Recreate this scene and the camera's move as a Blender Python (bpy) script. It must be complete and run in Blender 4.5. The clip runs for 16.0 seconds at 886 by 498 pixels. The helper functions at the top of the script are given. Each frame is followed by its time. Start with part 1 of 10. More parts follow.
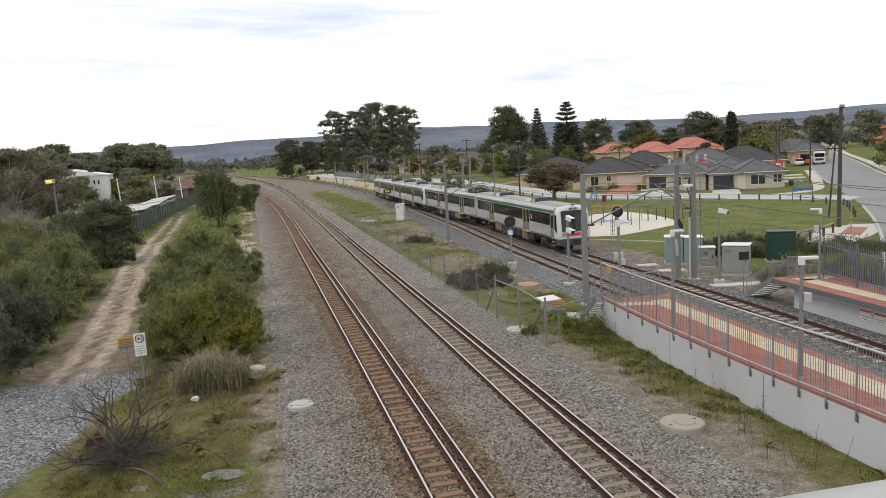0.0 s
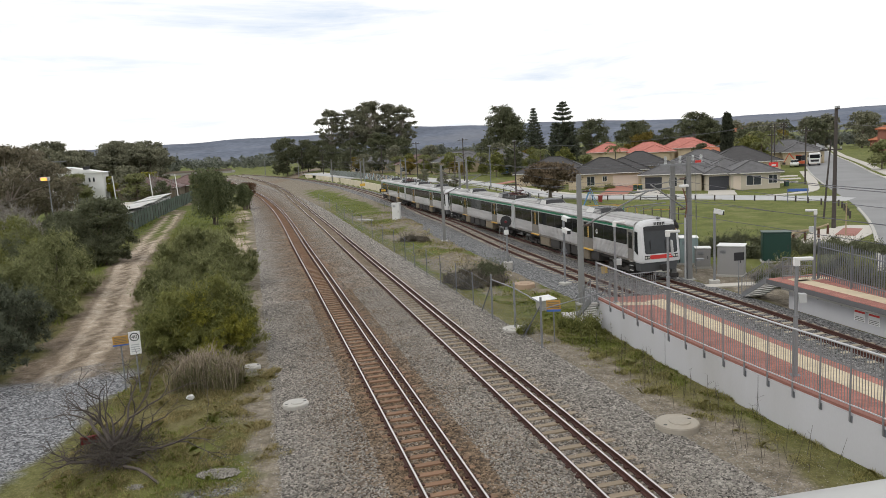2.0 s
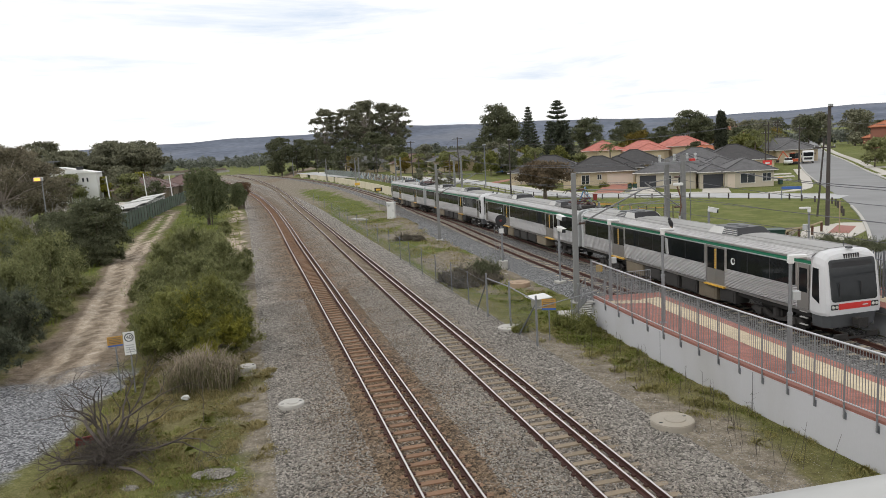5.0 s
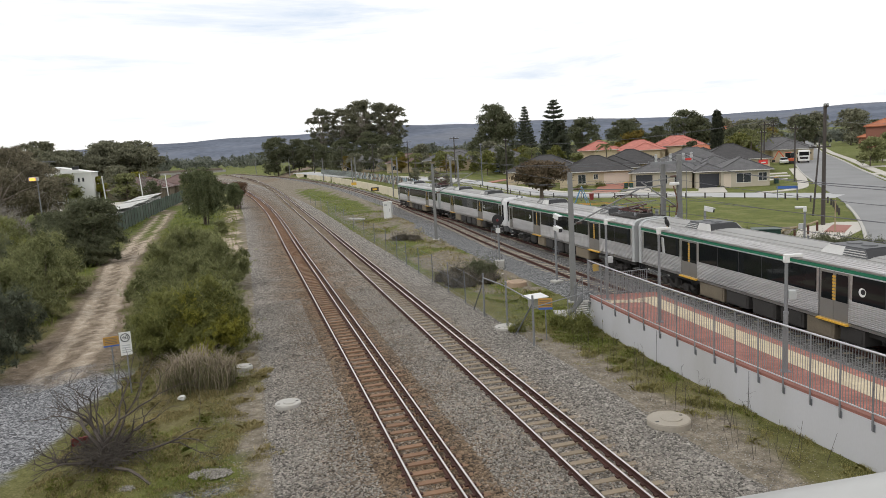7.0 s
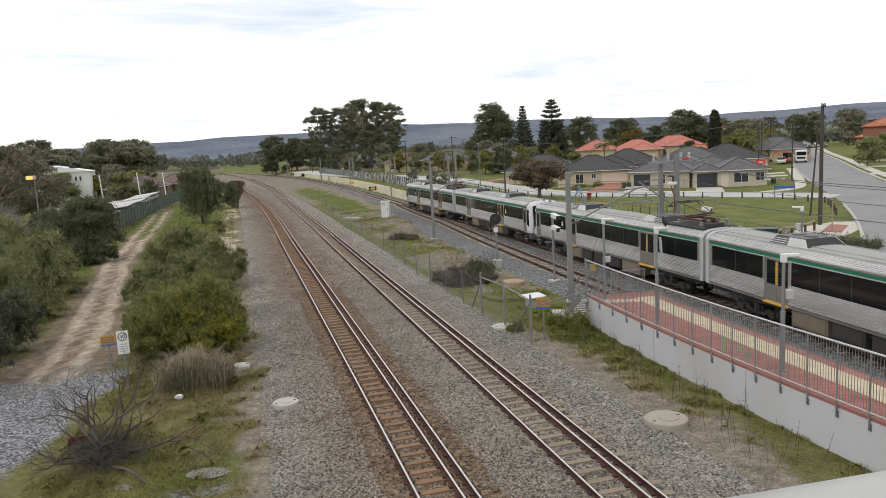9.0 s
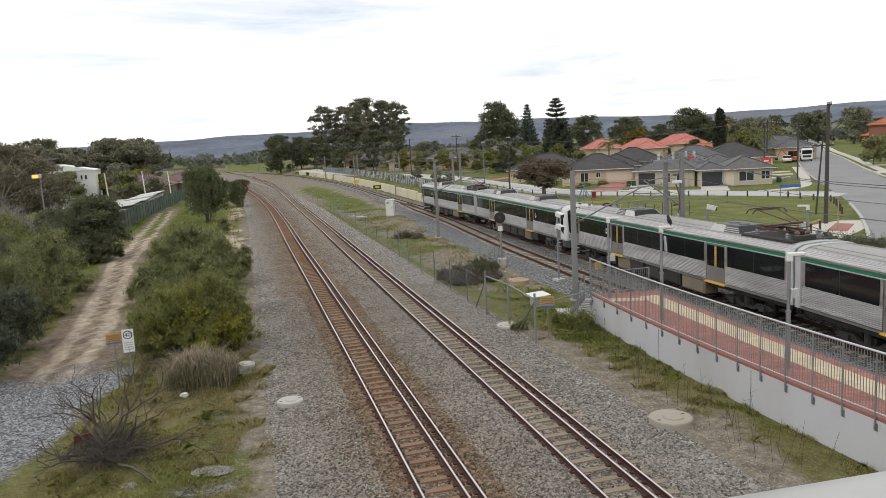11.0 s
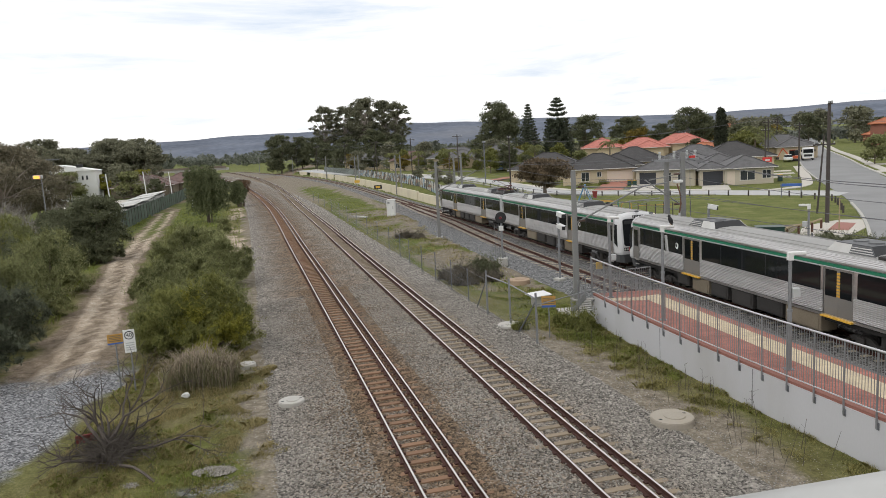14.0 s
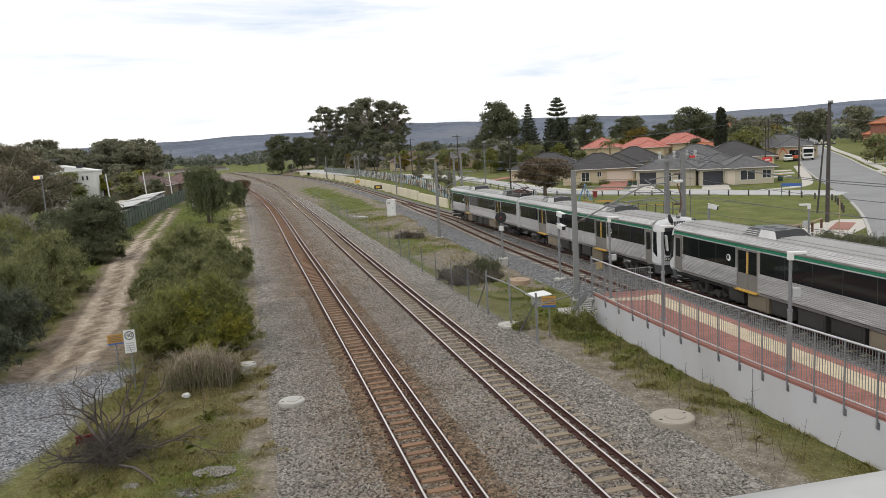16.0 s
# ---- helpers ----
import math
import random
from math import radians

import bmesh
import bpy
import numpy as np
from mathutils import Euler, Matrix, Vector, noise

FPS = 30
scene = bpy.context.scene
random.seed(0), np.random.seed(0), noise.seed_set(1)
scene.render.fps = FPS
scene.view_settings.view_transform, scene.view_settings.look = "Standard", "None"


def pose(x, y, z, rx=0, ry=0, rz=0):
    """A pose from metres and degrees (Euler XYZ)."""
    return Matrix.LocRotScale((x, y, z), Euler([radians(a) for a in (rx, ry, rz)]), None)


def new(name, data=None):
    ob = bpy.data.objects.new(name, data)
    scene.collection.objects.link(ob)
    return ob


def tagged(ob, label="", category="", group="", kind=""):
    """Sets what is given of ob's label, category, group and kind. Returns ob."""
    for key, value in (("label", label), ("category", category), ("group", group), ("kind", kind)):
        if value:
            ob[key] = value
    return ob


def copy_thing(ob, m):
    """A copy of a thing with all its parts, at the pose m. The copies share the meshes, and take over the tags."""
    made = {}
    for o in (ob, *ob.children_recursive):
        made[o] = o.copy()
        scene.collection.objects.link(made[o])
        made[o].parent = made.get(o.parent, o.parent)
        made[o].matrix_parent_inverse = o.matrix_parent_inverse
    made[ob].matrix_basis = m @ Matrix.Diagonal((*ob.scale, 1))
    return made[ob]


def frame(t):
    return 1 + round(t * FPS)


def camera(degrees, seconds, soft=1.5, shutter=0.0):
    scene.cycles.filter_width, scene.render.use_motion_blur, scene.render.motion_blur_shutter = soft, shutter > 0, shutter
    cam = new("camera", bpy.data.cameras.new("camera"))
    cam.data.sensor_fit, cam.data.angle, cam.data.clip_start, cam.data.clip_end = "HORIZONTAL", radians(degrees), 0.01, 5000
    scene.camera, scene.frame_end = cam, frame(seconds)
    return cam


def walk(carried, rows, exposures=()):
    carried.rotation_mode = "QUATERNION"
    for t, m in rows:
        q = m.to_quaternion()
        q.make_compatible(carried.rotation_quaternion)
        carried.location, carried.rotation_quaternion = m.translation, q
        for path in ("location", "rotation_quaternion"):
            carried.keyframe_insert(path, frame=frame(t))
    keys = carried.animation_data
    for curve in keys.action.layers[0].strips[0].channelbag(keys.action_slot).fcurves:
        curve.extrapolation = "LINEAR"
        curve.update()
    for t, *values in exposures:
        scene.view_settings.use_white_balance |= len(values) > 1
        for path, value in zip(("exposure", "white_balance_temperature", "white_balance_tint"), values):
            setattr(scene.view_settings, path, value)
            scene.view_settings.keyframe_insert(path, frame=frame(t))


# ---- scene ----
# hand-held camera on the deck of a footbridge: seconds, yaw, pitch below level, lean
EYE = (0.0, 0.0, 8.675)
HELD = [
    (0.0, 0.0, 7.934, 3.359), (0.5, -0.09, 7.937, 3.31), (1.0, -0.2, 7.95, 3.23), (1.5, -0.263, 7.975, 3.15),
    (2.0, -0.325, 8.005, 3.07), (2.5, -0.395, 8.038, 3.03), (3.0, -0.447, 8.068, 3.09), (3.5, -0.495, 8.085, 3.15),
    (4.0, -0.563, 8.085, 3.17), (5.2, -0.745, 8.115, 3.26), (6.5, -0.925, 8.142, 3.3), (7.0, -0.985, 8.15, 3.27),
    (7.5, -1.047, 8.167, 3.2), (8.0, -1.1, 8.185, 3.21), (8.5, -1.133, 8.197, 3.21), (9.0, -1.165, 8.219, 3.17),
    (10.2, -0.98, 8.28, 3.18), (11.5, -0.755, 8.31, 3.2), (12.0, -0.77, 8.308, 3.2), (12.5, -0.756, 8.309, 3.2),
    (13.0, -0.72, 8.315, 3.25), (13.5, -0.706, 8.317, 3.3), (14.0, -0.718, 8.315, 3.31), (14.5, -0.725, 8.312, 3.3),
    (15.0, -0.706, 8.307, 3.28), (15.5, -0.713, 8.308, 3.32), (16.0, -0.706, 8.31, 3.36),
]
cam = camera(63.75, 16.0, 0.65)
walk(cam, [(t, pose(*EYE, 90 - p, 0, y) @ pose(0, 0, 0, 0, 0, -r)) for t, y, p, r in HELD],
     exposures=[(0.0, 0.0), (16.0, 0.0)])

# ---- daylight: bright high overcast ----
SUN_ELEV, SUN_AZ = radians(48), radians(305)
world = bpy.data.worlds.new("world")
scene.world = world
world.use_nodes = True
wn, wl = world.node_tree.nodes, world.node_tree.links
wn.clear()
sky = wn.new("ShaderNodeTexSky")
sky.sky_type, sky.sun_disc = "NISHITA", False
sky.sun_elevation, sky.sun_rotation = SUN_ELEV, SUN_AZ
sky_bg = wn.new("ShaderNodeBackground")
sky_bg.inputs["Strength"].default_value = 0.1
wl.new(sky.outputs[0], sky_bg.inputs[0])
# cloud sheet, streaky, seen by its direction
co = wn.new("ShaderNodeTexCoord")
stretch = wn.new("ShaderNodeMapping")
stretch.inputs["Scale"].default_value = (1.3, 1.3, 11.0)
streaks = wn.new("ShaderNodeTexNoise")
streaks.inputs["Scale"].default_value = 2.3
streaks.inputs["Detail"].default_value = 6
streaks.inputs["Roughness"].default_value = 0.6
streaks.inputs["Distortion"].default_value = 0.25
wl.new(co.outputs["Generated"], stretch.inputs[0])
wl.new(stretch.outputs[0], streaks.inputs["Vector"])
tone = wn.new("ShaderNodeValToRGB")
tone.color_ramp.elements[0].position, tone.color_ramp.elements[0].color = 0.27, (0.66, 0.74, 0.86, 1)
tone.color_ramp.elements[1].position, tone.color_ramp.elements[1].color = 0.46, (1.0, 1.0, 1.0, 1)
wl.new(streaks.outputs[0], tone.inputs[0])
cloud_bg = wn.new("ShaderNodeBackground")
cloud_bg.inputs["Strength"].default_value = 1.12
wl.new(tone.outputs[0], cloud_bg.inputs[0])
mix = wn.new("ShaderNodeMixShader")
mix.inputs[0].default_value = 0.93
world_out = wn.new("ShaderNodeOutputWorld")
wl.new(sky_bg.outputs[0], mix.inputs[1])
wl.new(cloud_bg.outputs[0], mix.inputs[2])
wl.new(mix.outputs[0], world_out.inputs[0])

sun_data = bpy.data.lights.new("sun", "SUN")
sun_data.energy, sun_data.angle, sun_data.color = 0.8, radians(25), (1.0, 0.96, 0.9)
sun = new("sun", sun_data)
sun.rotation_euler = (radians(42), 0, radians(-55))


# ---- helpers for building ----
def node_mat(name):
    m = bpy.data.materials.new(name)
    m.use_nodes = True
    n = m.node_tree.nodes
    return m, n, m.node_tree.links, n["Principled BSDF"]


def mat(name, col, rough=0.7, metal=0.0, var=0.15, scale=4.0, fine=40.0, bump=0.15, per="object", stretch=(1, 1, 1), dist=0.02,
        spec=0.5, stain=None, stain_amt=0.0):
    """Base colour with large stains, fine grain, a random tone per object or island, and relief, in object metres."""
    m, n, l, b = node_mat(name)
    b.inputs["Roughness"].default_value, b.inputs["Metallic"].default_value = rough, metal
    b.inputs["Specular IOR Level"].default_value = spec
    tc = n.new("ShaderNodeTexCoord")
    mp = n.new("ShaderNodeMapping")
    mp.inputs["Scale"].default_value = stretch
    l.new(tc.outputs["Object"], mp.inputs[0])
    big, small = n.new("ShaderNodeTexNoise"), n.new("ShaderNodeTexNoise")
    big.inputs["Scale"].default_value, big.inputs["Detail"].default_value = scale, 4
    small.inputs["Scale"].default_value, small.inputs["Detail"].default_value = fine, 3
    l.new(mp.outputs[0], big.inputs["Vector"])
    l.new(mp.outputs[0], small.inputs["Vector"])
    rnd = n.new("ShaderNodeObjectInfo") if per == "object" else n.new("ShaderNodeNewGeometry")
    rnd_out = rnd.outputs["Random"] if per == "object" else rnd.outputs["Random Per Island"]
    s1 = n.new("ShaderNodeMath"); s1.operation = "MULTIPLY_ADD"
    l.new(big.outputs[0], s1.inputs[0]); s1.inputs[1].default_value = 1.0
    l.new(small.outputs[0], s1.inputs[2])
    s2 = n.new("ShaderNodeMath"); s2.operation = "MULTIPLY_ADD"
    l.new(rnd_out, s2.inputs[0]); s2.inputs[1].default_value = 0.7
    l.new(s1.outputs[0], s2.inputs[2])
    mr = n.new("ShaderNodeMapRange")
    mr.inputs["From Min"].default_value, mr.inputs["From Max"].default_value = 0.75, 1.95
    mr.inputs["To Min"].default_value, mr.inputs["To Max"].default_value = 1 - var, 1 + var
    l.new(s2.outputs[0], mr.inputs[0])
    mul = n.new("ShaderNodeMix"); mul.data_type, mul.blend_type = "RGBA", "MULTIPLY"
    mul.inputs[0].default_value = 1.0
    mul.inputs[6].default_value = (*col, 1)
    l.new(mr.outputs[0], mul.inputs[7])
    out = mul.outputs[2]
    if stain:
        st = n.new("ShaderNodeTexNoise")
        st.inputs["Scale"].default_value, st.inputs["Detail"].default_value = scale * 0.6, 6
        l.new(mp.outputs[0], st.inputs["Vector"])
        sr = n.new("ShaderNodeMapRange")
        sr.inputs["From Min"].default_value, sr.inputs["From Max"].default_value = 0.48, 0.68
        sr.inputs["To Max"].default_value = stain_amt
        l.new(st.outputs[0], sr.inputs[0])
        sm = n.new("ShaderNodeMix"); sm.data_type = "RGBA"
        l.new(sr.outputs[0], sm.inputs[0])
        l.new(out, sm.inputs[6])
        sm.inputs[7].default_value = (*stain, 1)
        out = sm.outputs[2]
    l.new(out, b.inputs["Base Color"])
    if bump:
        bp = n.new("ShaderNodeBump")
        bp.inputs["Strength"].default_value, bp.inputs["Distance"].default_value = bump, dist
        l.new(s1.outputs[0], bp.inputs["Height"])
        l.new(bp.outputs[0], b.inputs["Normal"])
    return m


def mesh_ob(name, verts, faces, material, parent=None, label="", smooth=False):
    me = bpy.data.meshes.new(name)
    me.from_pydata(verts, [], faces)
    me.update()
    if smooth:
        me.polygons.foreach_set("use_smooth", [True] * len(me.polygons))
    me.materials.append(material)
    ob = new(name, me)
    if parent:
        ob.parent = parent
    if label:
        tagged(ob, label)
    return ob


def part(name, bm, material, parent=None, label="", smooth=False):
    """Links a bmesh as one mesh object under a thing or part."""
    me = bpy.data.meshes.new(name)
    bmesh.ops.recalc_face_normals(bm, faces=bm.faces)
    bm.to_mesh(me)
    bm.free()
    if smooth:
        me.polygons.foreach_set("use_smooth", [True] * len(me.polygons))
    me.materials.append(material)
    ob = new(name, me)
    if parent:
        ob.parent = parent
    if label:
        tagged(ob, label)
    return ob


def same(name, ob, parent, m=None, label=""):
    """Another object on the mesh of ob."""
    o = new(name, ob.data)
    o.parent = parent
    if m is not None:
        o.matrix_basis = m
    if label:
        tagged(o, label)
    return o


def empty(name, m=None, label="", category="", group="", kind=""):
    ob = new(name)
    ob.empty_display_size = 0.3
    if m is not None:
        ob.matrix_basis = m
    return tagged(ob, label, category, group, kind)


def box(bm, x0, x1, y0, y1, z0, z1, bev=0.0, m=None):
    r = bmesh.ops.create_cube(bm, size=1.0, matrix=Matrix.Translation(((x0 + x1) / 2, (y0 + y1) / 2, (z0 + z1) / 2)) @ Matrix.Diagonal((x1 - x0, y1 - y0, z1 - z0, 1)))
    vs = r["verts"]
    if bev:
        es = list({e for v in vs for e in v.link_edges})
        out = bmesh.ops.bevel(bm, geom=es, offset=bev, segments=2, profile=0.6, affect="EDGES")
        vs = list({v for f in out["faces"] for v in f.verts} | {v for v in vs if v.is_valid})
    if m is not None:
        bmesh.ops.transform(bm, matrix=m, verts=[v for v in vs if v.is_valid])
    return vs


def boxed(name, dims, material, parent=None, label="", bev=0.01, m=None):
    bm = bmesh.new()
    box(bm, *dims, bev=bev, m=m)
    return part(name, bm, material, parent, label)


def rod(bm, a, b, r0, r1=None, n=8, caps=True):
    """A tapered round bar from a to b."""
    a, b = Vector(a), Vector(b)
    d = b - a
    q = d.to_track_quat("Z", "Y").to_matrix().to_4x4()
    return bmesh.ops.create_cone(bm, cap_ends=caps, segments=n, radius1=r0, radius2=r0 if r1 is None else r1, depth=d.length,
                                 matrix=Matrix.Translation((a + b) / 2) @ q)["verts"]


def bar(name, a, b, r0, material, parent=None, r1=None, n=8, label="", smooth=True):
    bm = bmesh.new()
    rod(bm, a, b, r0, r1, n)
    return part(name, bm, material, parent, label, smooth=False)


def tube(bm, pts, r, n=6):
    """One bent round bar through all the points."""
    pts = [Vector(p) for p in pts]
    rings = []
    for i, p in enumerate(pts):
        d = (pts[min(i + 1, len(pts) - 1)] - pts[max(i - 1, 0)]).normalized()
        q = d.to_track_quat("Z", "Y")
        rings.append([bm.verts.new(p + q @ Vector((r * math.cos(math.tau * k / n), r * math.sin(math.tau * k / n), 0))) for k in range(n)])
    for a, b in zip(rings[:-1], rings[1:]):
        for k in range(n):
            bm.faces.new((a[k], a[(k + 1) % n], b[(k + 1) % n], b[k]))
    bm.faces.new(rings[0][::-1])
    bm.faces.new(rings[-1])


def lathe(bm, profile, n=10, m=None):
    """A turned shape from (radius, height) pairs."""
    rings = [[bm.verts.new((r * math.cos(math.tau * k / n), r * math.sin(math.tau * k / n), z)) for k in range(n)] for r, z in profile]
    for a, b in zip(rings[:-1], rings[1:]):
        for k in range(n):
            bm.faces.new((a[k], a[(k + 1) % n], b[(k + 1) % n], b[k]))
    bm.faces.new(rings[0][::-1])
    bm.faces.new(rings[-1])
    if m is not None:
        bmesh.ops.transform(bm, matrix=m, verts=[v for r in rings for v in r])


def sheds(k, r, pitch):
    """Outline of a ribbed insulator."""
    out = []
    for i in range(k):
        out += [(r * 0.55, i * pitch), (r, i * pitch + 0.3 * pitch), (r * 0.6, i * pitch + 0.9 * pitch)]
    return out


def prism(bm, pts, x0, x1, axis="X"):
    """A closed outline pushed along an axis. pts are (y, z) for X, (x, z) for Y, (x, y) for Z."""
    def at(p, t):
        return {"X": (t, p[0], p[1]), "Y": (p[0], t, p[1]), "Z": (p[0], p[1], t)}[axis]
    a = [bm.verts.new(at(p, x0)) for p in pts]
    b = [bm.verts.new(at(p, x1)) for p in pts]
    k = len(pts)
    for i in range(k):
        bm.faces.new((a[i], a[(i + 1) % k], b[(i + 1) % k], b[i]))
    bm.faces.new(a[::-1])
    bm.faces.new(b)


def knots(pairs):
    """A smooth x over y through the pairs (y, x), as dense arrays."""
    y = np.array([p[0] for p in pairs], float)
    x = np.array([p[1] for p in pairs], float)
    m = np.gradient(x, y)
    yy = np.arange(y[0], y[-1] + 0.25, 0.5)
    i = np.clip(np.searchsorted(y, yy, "right") - 1, 0, len(y) - 2)
    h = y[i + 1] - y[i]
    t = (yy - y[i]) / h
    xx = (2 * t**3 - 3 * t**2 + 1) * x[i] + (t**3 - 2 * t**2 + t) * h * m[i] + (-2 * t**3 + 3 * t**2) * x[i + 1] + (t**3 - t**2) * h * m[i + 1]
    k = np.hanning(51)
    pad = np.concatenate([xx[0] + (xx[1] - xx[0]) * np.arange(-25, 0), xx, xx[-1] + (xx[-1] - xx[-2]) * np.arange(1, 26)])
    return yy, np.convolve(pad, k / k.sum(), "valid")


def sweep(name, line, profile, z, material, parent=None, label="", y0=-1e9, y1=1e9, step=1, closed=True):
    """A profile of (side, height) pushed along a line (arrays y, x); side is to the right of travel towards +y."""
    yy, xx = line
    sel = np.where((yy >= y0) & (yy <= y1))[0][::step]
    dx = np.gradient(xx, yy)
    vs, fs = [], []
    k = len(profile)
    for c, i in enumerate(sel):
        nrm = 1 / math.hypot(1, dx[i])
        nx, ny = nrm, -dx[i] * nrm
        for s, h in profile:
            vs.append((xx[i] + s * nx, yy[i] + s * ny, z + h))
    for c in range(len(sel) - 1):
        for j in range(k if closed else k - 1):
            a, b2 = c * k + j, c * k + (j + 1) % k
            fs.append((a, b2, b2 + k, a + k))
    if closed:
        fs.append(tuple(range(k))[::-1])
        fs.append(tuple(range((len(sel) - 1) * k, len(sel) * k)))
    return mesh_ob(name, vs, fs, material, parent, label)


def on(line, y, side=0.0):
    """The place on a line at y, moved sideways, and the heading."""
    yy, xx = line
    x = float(np.interp(y, yy, xx))
    d = (float(np.interp(y + 0.5, yy, xx)) - float(np.interp(y - 0.5, yy, xx)))
    nrm = 1 / math.hypot(1, d)
    return x + side * nrm, y - side * d * nrm, d


# ---- materials ----
M = {}
M["concrete"] = mat("concrete", (0.42, 0.41, 0.38), 0.85, var=0.14, scale=0.8, fine=30, bump=0.12, stain=(0.25, 0.23, 0.2), stain_amt=0.35)
M["wall_paint"] = mat("wall_paint", (0.50, 0.50, 0.52), 0.75, var=0.05, scale=0.5, fine=25, bump=0.06, stretch=(1, 1, 0.35), stain=(0.36, 0.35, 0.33), stain_amt=0.5)
M["cream_wall"] = mat("cream_wall", (0.62, 0.56, 0.42), 0.85, var=0.1, scale=0.5, fine=20, bump=0.1, stain=(0.4, 0.35, 0.27), stain_amt=0.4)
M["galv"] = mat("galv", (0.25, 0.255, 0.265), 0.55, 0.45, var=0.12, scale=2, fine=25, bump=0.03)
M["rail_bright"] = mat("rail_bright", (0.52, 0.52, 0.53), 0.38, 0.45, var=0.1, scale=2, fine=25, bump=0.02)
M["galv_dark"] = mat("galv_dark", (0.20, 0.21, 0.23), 0.5, 0.5, var=0.12, scale=2, fine=25, bump=0.03)
M["mast"] = mat("mast", (0.215, 0.215, 0.21), 0.7, 0.2, var=0.1, scale=1, fine=20, bump=0.05)
M["rail_side"] = mat("rail_side", (0.07, 0.029, 0.022), 0.8, 0.2, var=0.25, scale=1.5, fine=30, bump=0.15)
M["rail_head"] = mat("rail_head", (0.62, 0.60, 0.58), 0.28, 0.9, var=0.1, scale=1, fine=20, bump=0.0)
M["rail_rust"] = mat("rail_rust", (0.13, 0.065, 0.04), 0.75, 0.3, var=0.2, scale=1, fine=20, bump=0.1)
M["sleeper_red"] = mat("sleeper_red", (0.235, 0.145, 0.09), 0.9, var=0.25, scale=2, fine=40, bump=0.25, stain=(0.19, 0.095, 0.052), stain_amt=0.7)
M["sleeper_grey"] = mat("sleeper_grey", (0.255, 0.205, 0.145), 0.9, var=0.25, scale=3, fine=40, bump=0.25, stain=(0.17, 0.13, 0.09), stain_amt=0.5)
M["sleeper_pale"] = mat("sleeper_pale", (0.36, 0.315, 0.245), 0.9, var=0.3, scale=3, fine=40, bump=0.25)
M["rail_paint"] = mat("rail_paint", (0.44, 0.44, 0.43), 0.45, var=0.06, scale=6, fine=60, bump=0.03)
M["white_paint"] = mat("white_paint", (0.70, 0.70, 0.685), 0.5, var=0.06, scale=1.5, fine=30, bump=0.03)
M["grey_paint"] = mat("grey_paint", (0.42, 0.43, 0.43), 0.5, var=0.08, scale=1.5, fine=30, bump=0.03)
M["black"] = mat("black", (0.018, 0.018, 0.02), 0.55, var=0.2, scale=2, fine=30, bump=0.05)
M["dark_glass"] = mat("dark_glass", (0.010, 0.012, 0.013), 0.05, var=0.2, scale=0.6, fine=4, bump=0.0, spec=0.22)
M["yellow"] = mat("yellow", (0.62, 0.38, 0.05), 0.6, var=0.1, scale=3, fine=30, bump=0.05)
M["orange"] = mat("orange", (0.44, 0.24, 0.05), 0.6, var=0.12, scale=3, fine=30, bump=0.03)
M["blue"] = mat("blue", (0.05, 0.12, 0.40), 0.5, var=0.1, scale=3, fine=30, bump=0.03)
M["red"] = mat("red", (0.62, 0.04, 0.035), 0.45, var=0.06, scale=2, fine=30, bump=0.02)
M["green_stripe"] = mat("green_stripe", (0.012, 0.16, 0.085), 0.4, var=0.1, scale=2, fine=30, bump=0.02)
M["wood_dark"] = mat("wood_dark", (0.062, 0.052, 0.047), 0.9, var=0.25, scale=2, fine=30, bump=0.3, stretch=(1, 1, 0.1))
M["wood_grey"] = mat("wood_grey", (0.20, 0.165, 0.13), 0.9, var=0.25, scale=2, fine=30, bump=0.3, stretch=(1, 1, 0.1))
M["bark"] = mat("bark", (0.15, 0.12, 0.095), 0.95, var=0.35, scale=3, fine=25, bump=0.5, stretch=(1, 1, 0.25))
M["bark_pale"] = mat("bark_pale", (0.34, 0.29, 0.25), 0.9, var=0.35, scale=2, fine=20, bump=0.4, stretch=(1, 1, 0.25))
M["dead_wood"] = mat("dead_wood", (0.085, 0.07, 0.06), 0.95, var=0.35, scale=3, fine=25, bump=0.4)
M["asphalt"] = mat("asphalt", (0.235, 0.235, 0.235), 0.9, var=0.12, scale=0.25, fine=25, bump=0.1, stain=(0.17, 0.17, 0.17), stain_amt=0.5)
# worn pale, and lightened further for the sheen seen at a grazing angle
M["asphalt_pale"] = mat("asphalt_pale", (0.40, 0.40, 0.40), 0.85, var=0.08, scale=0.25, fine=25, bump=0.1, stain=(0.31, 0.31, 0.31), stain_amt=0.5)
M["footpath"] = mat("footpath", (0.50, 0.47, 0.42), 0.9, var=0.1, scale=0.6, fine=20, bump=0.08)
M["kerb"] = mat("kerb", (0.43, 0.415, 0.385), 0.9, var=0.12, scale=1, fine=20, bump=0.1)
M["brick_paving"] = mat("brick_paving", (0.33, 0.145, 0.115), 0.85, var=0.18, scale=1.2, fine=20, bump=0.15)
M["sand"] = mat("sand", (0.62, 0.57, 0.50), 0.95, var=0.12, scale=0.6, fine=15, bump=0.2)
M["rubber"] = mat("rubber", (0.02, 0.02, 0.02), 0.8, var=0.2, scale=3, fine=30, bump=0.1)
M["wire"] = mat("wire", (0.10, 0.10, 0.11), 0.5, 0.4, var=0.1, scale=1, fine=5, bump=0.0)
M["insulator"] = mat("insulator", (0.10, 0.06, 0.045), 0.3, var=0.1, scale=3, fine=10, bump=0.0)


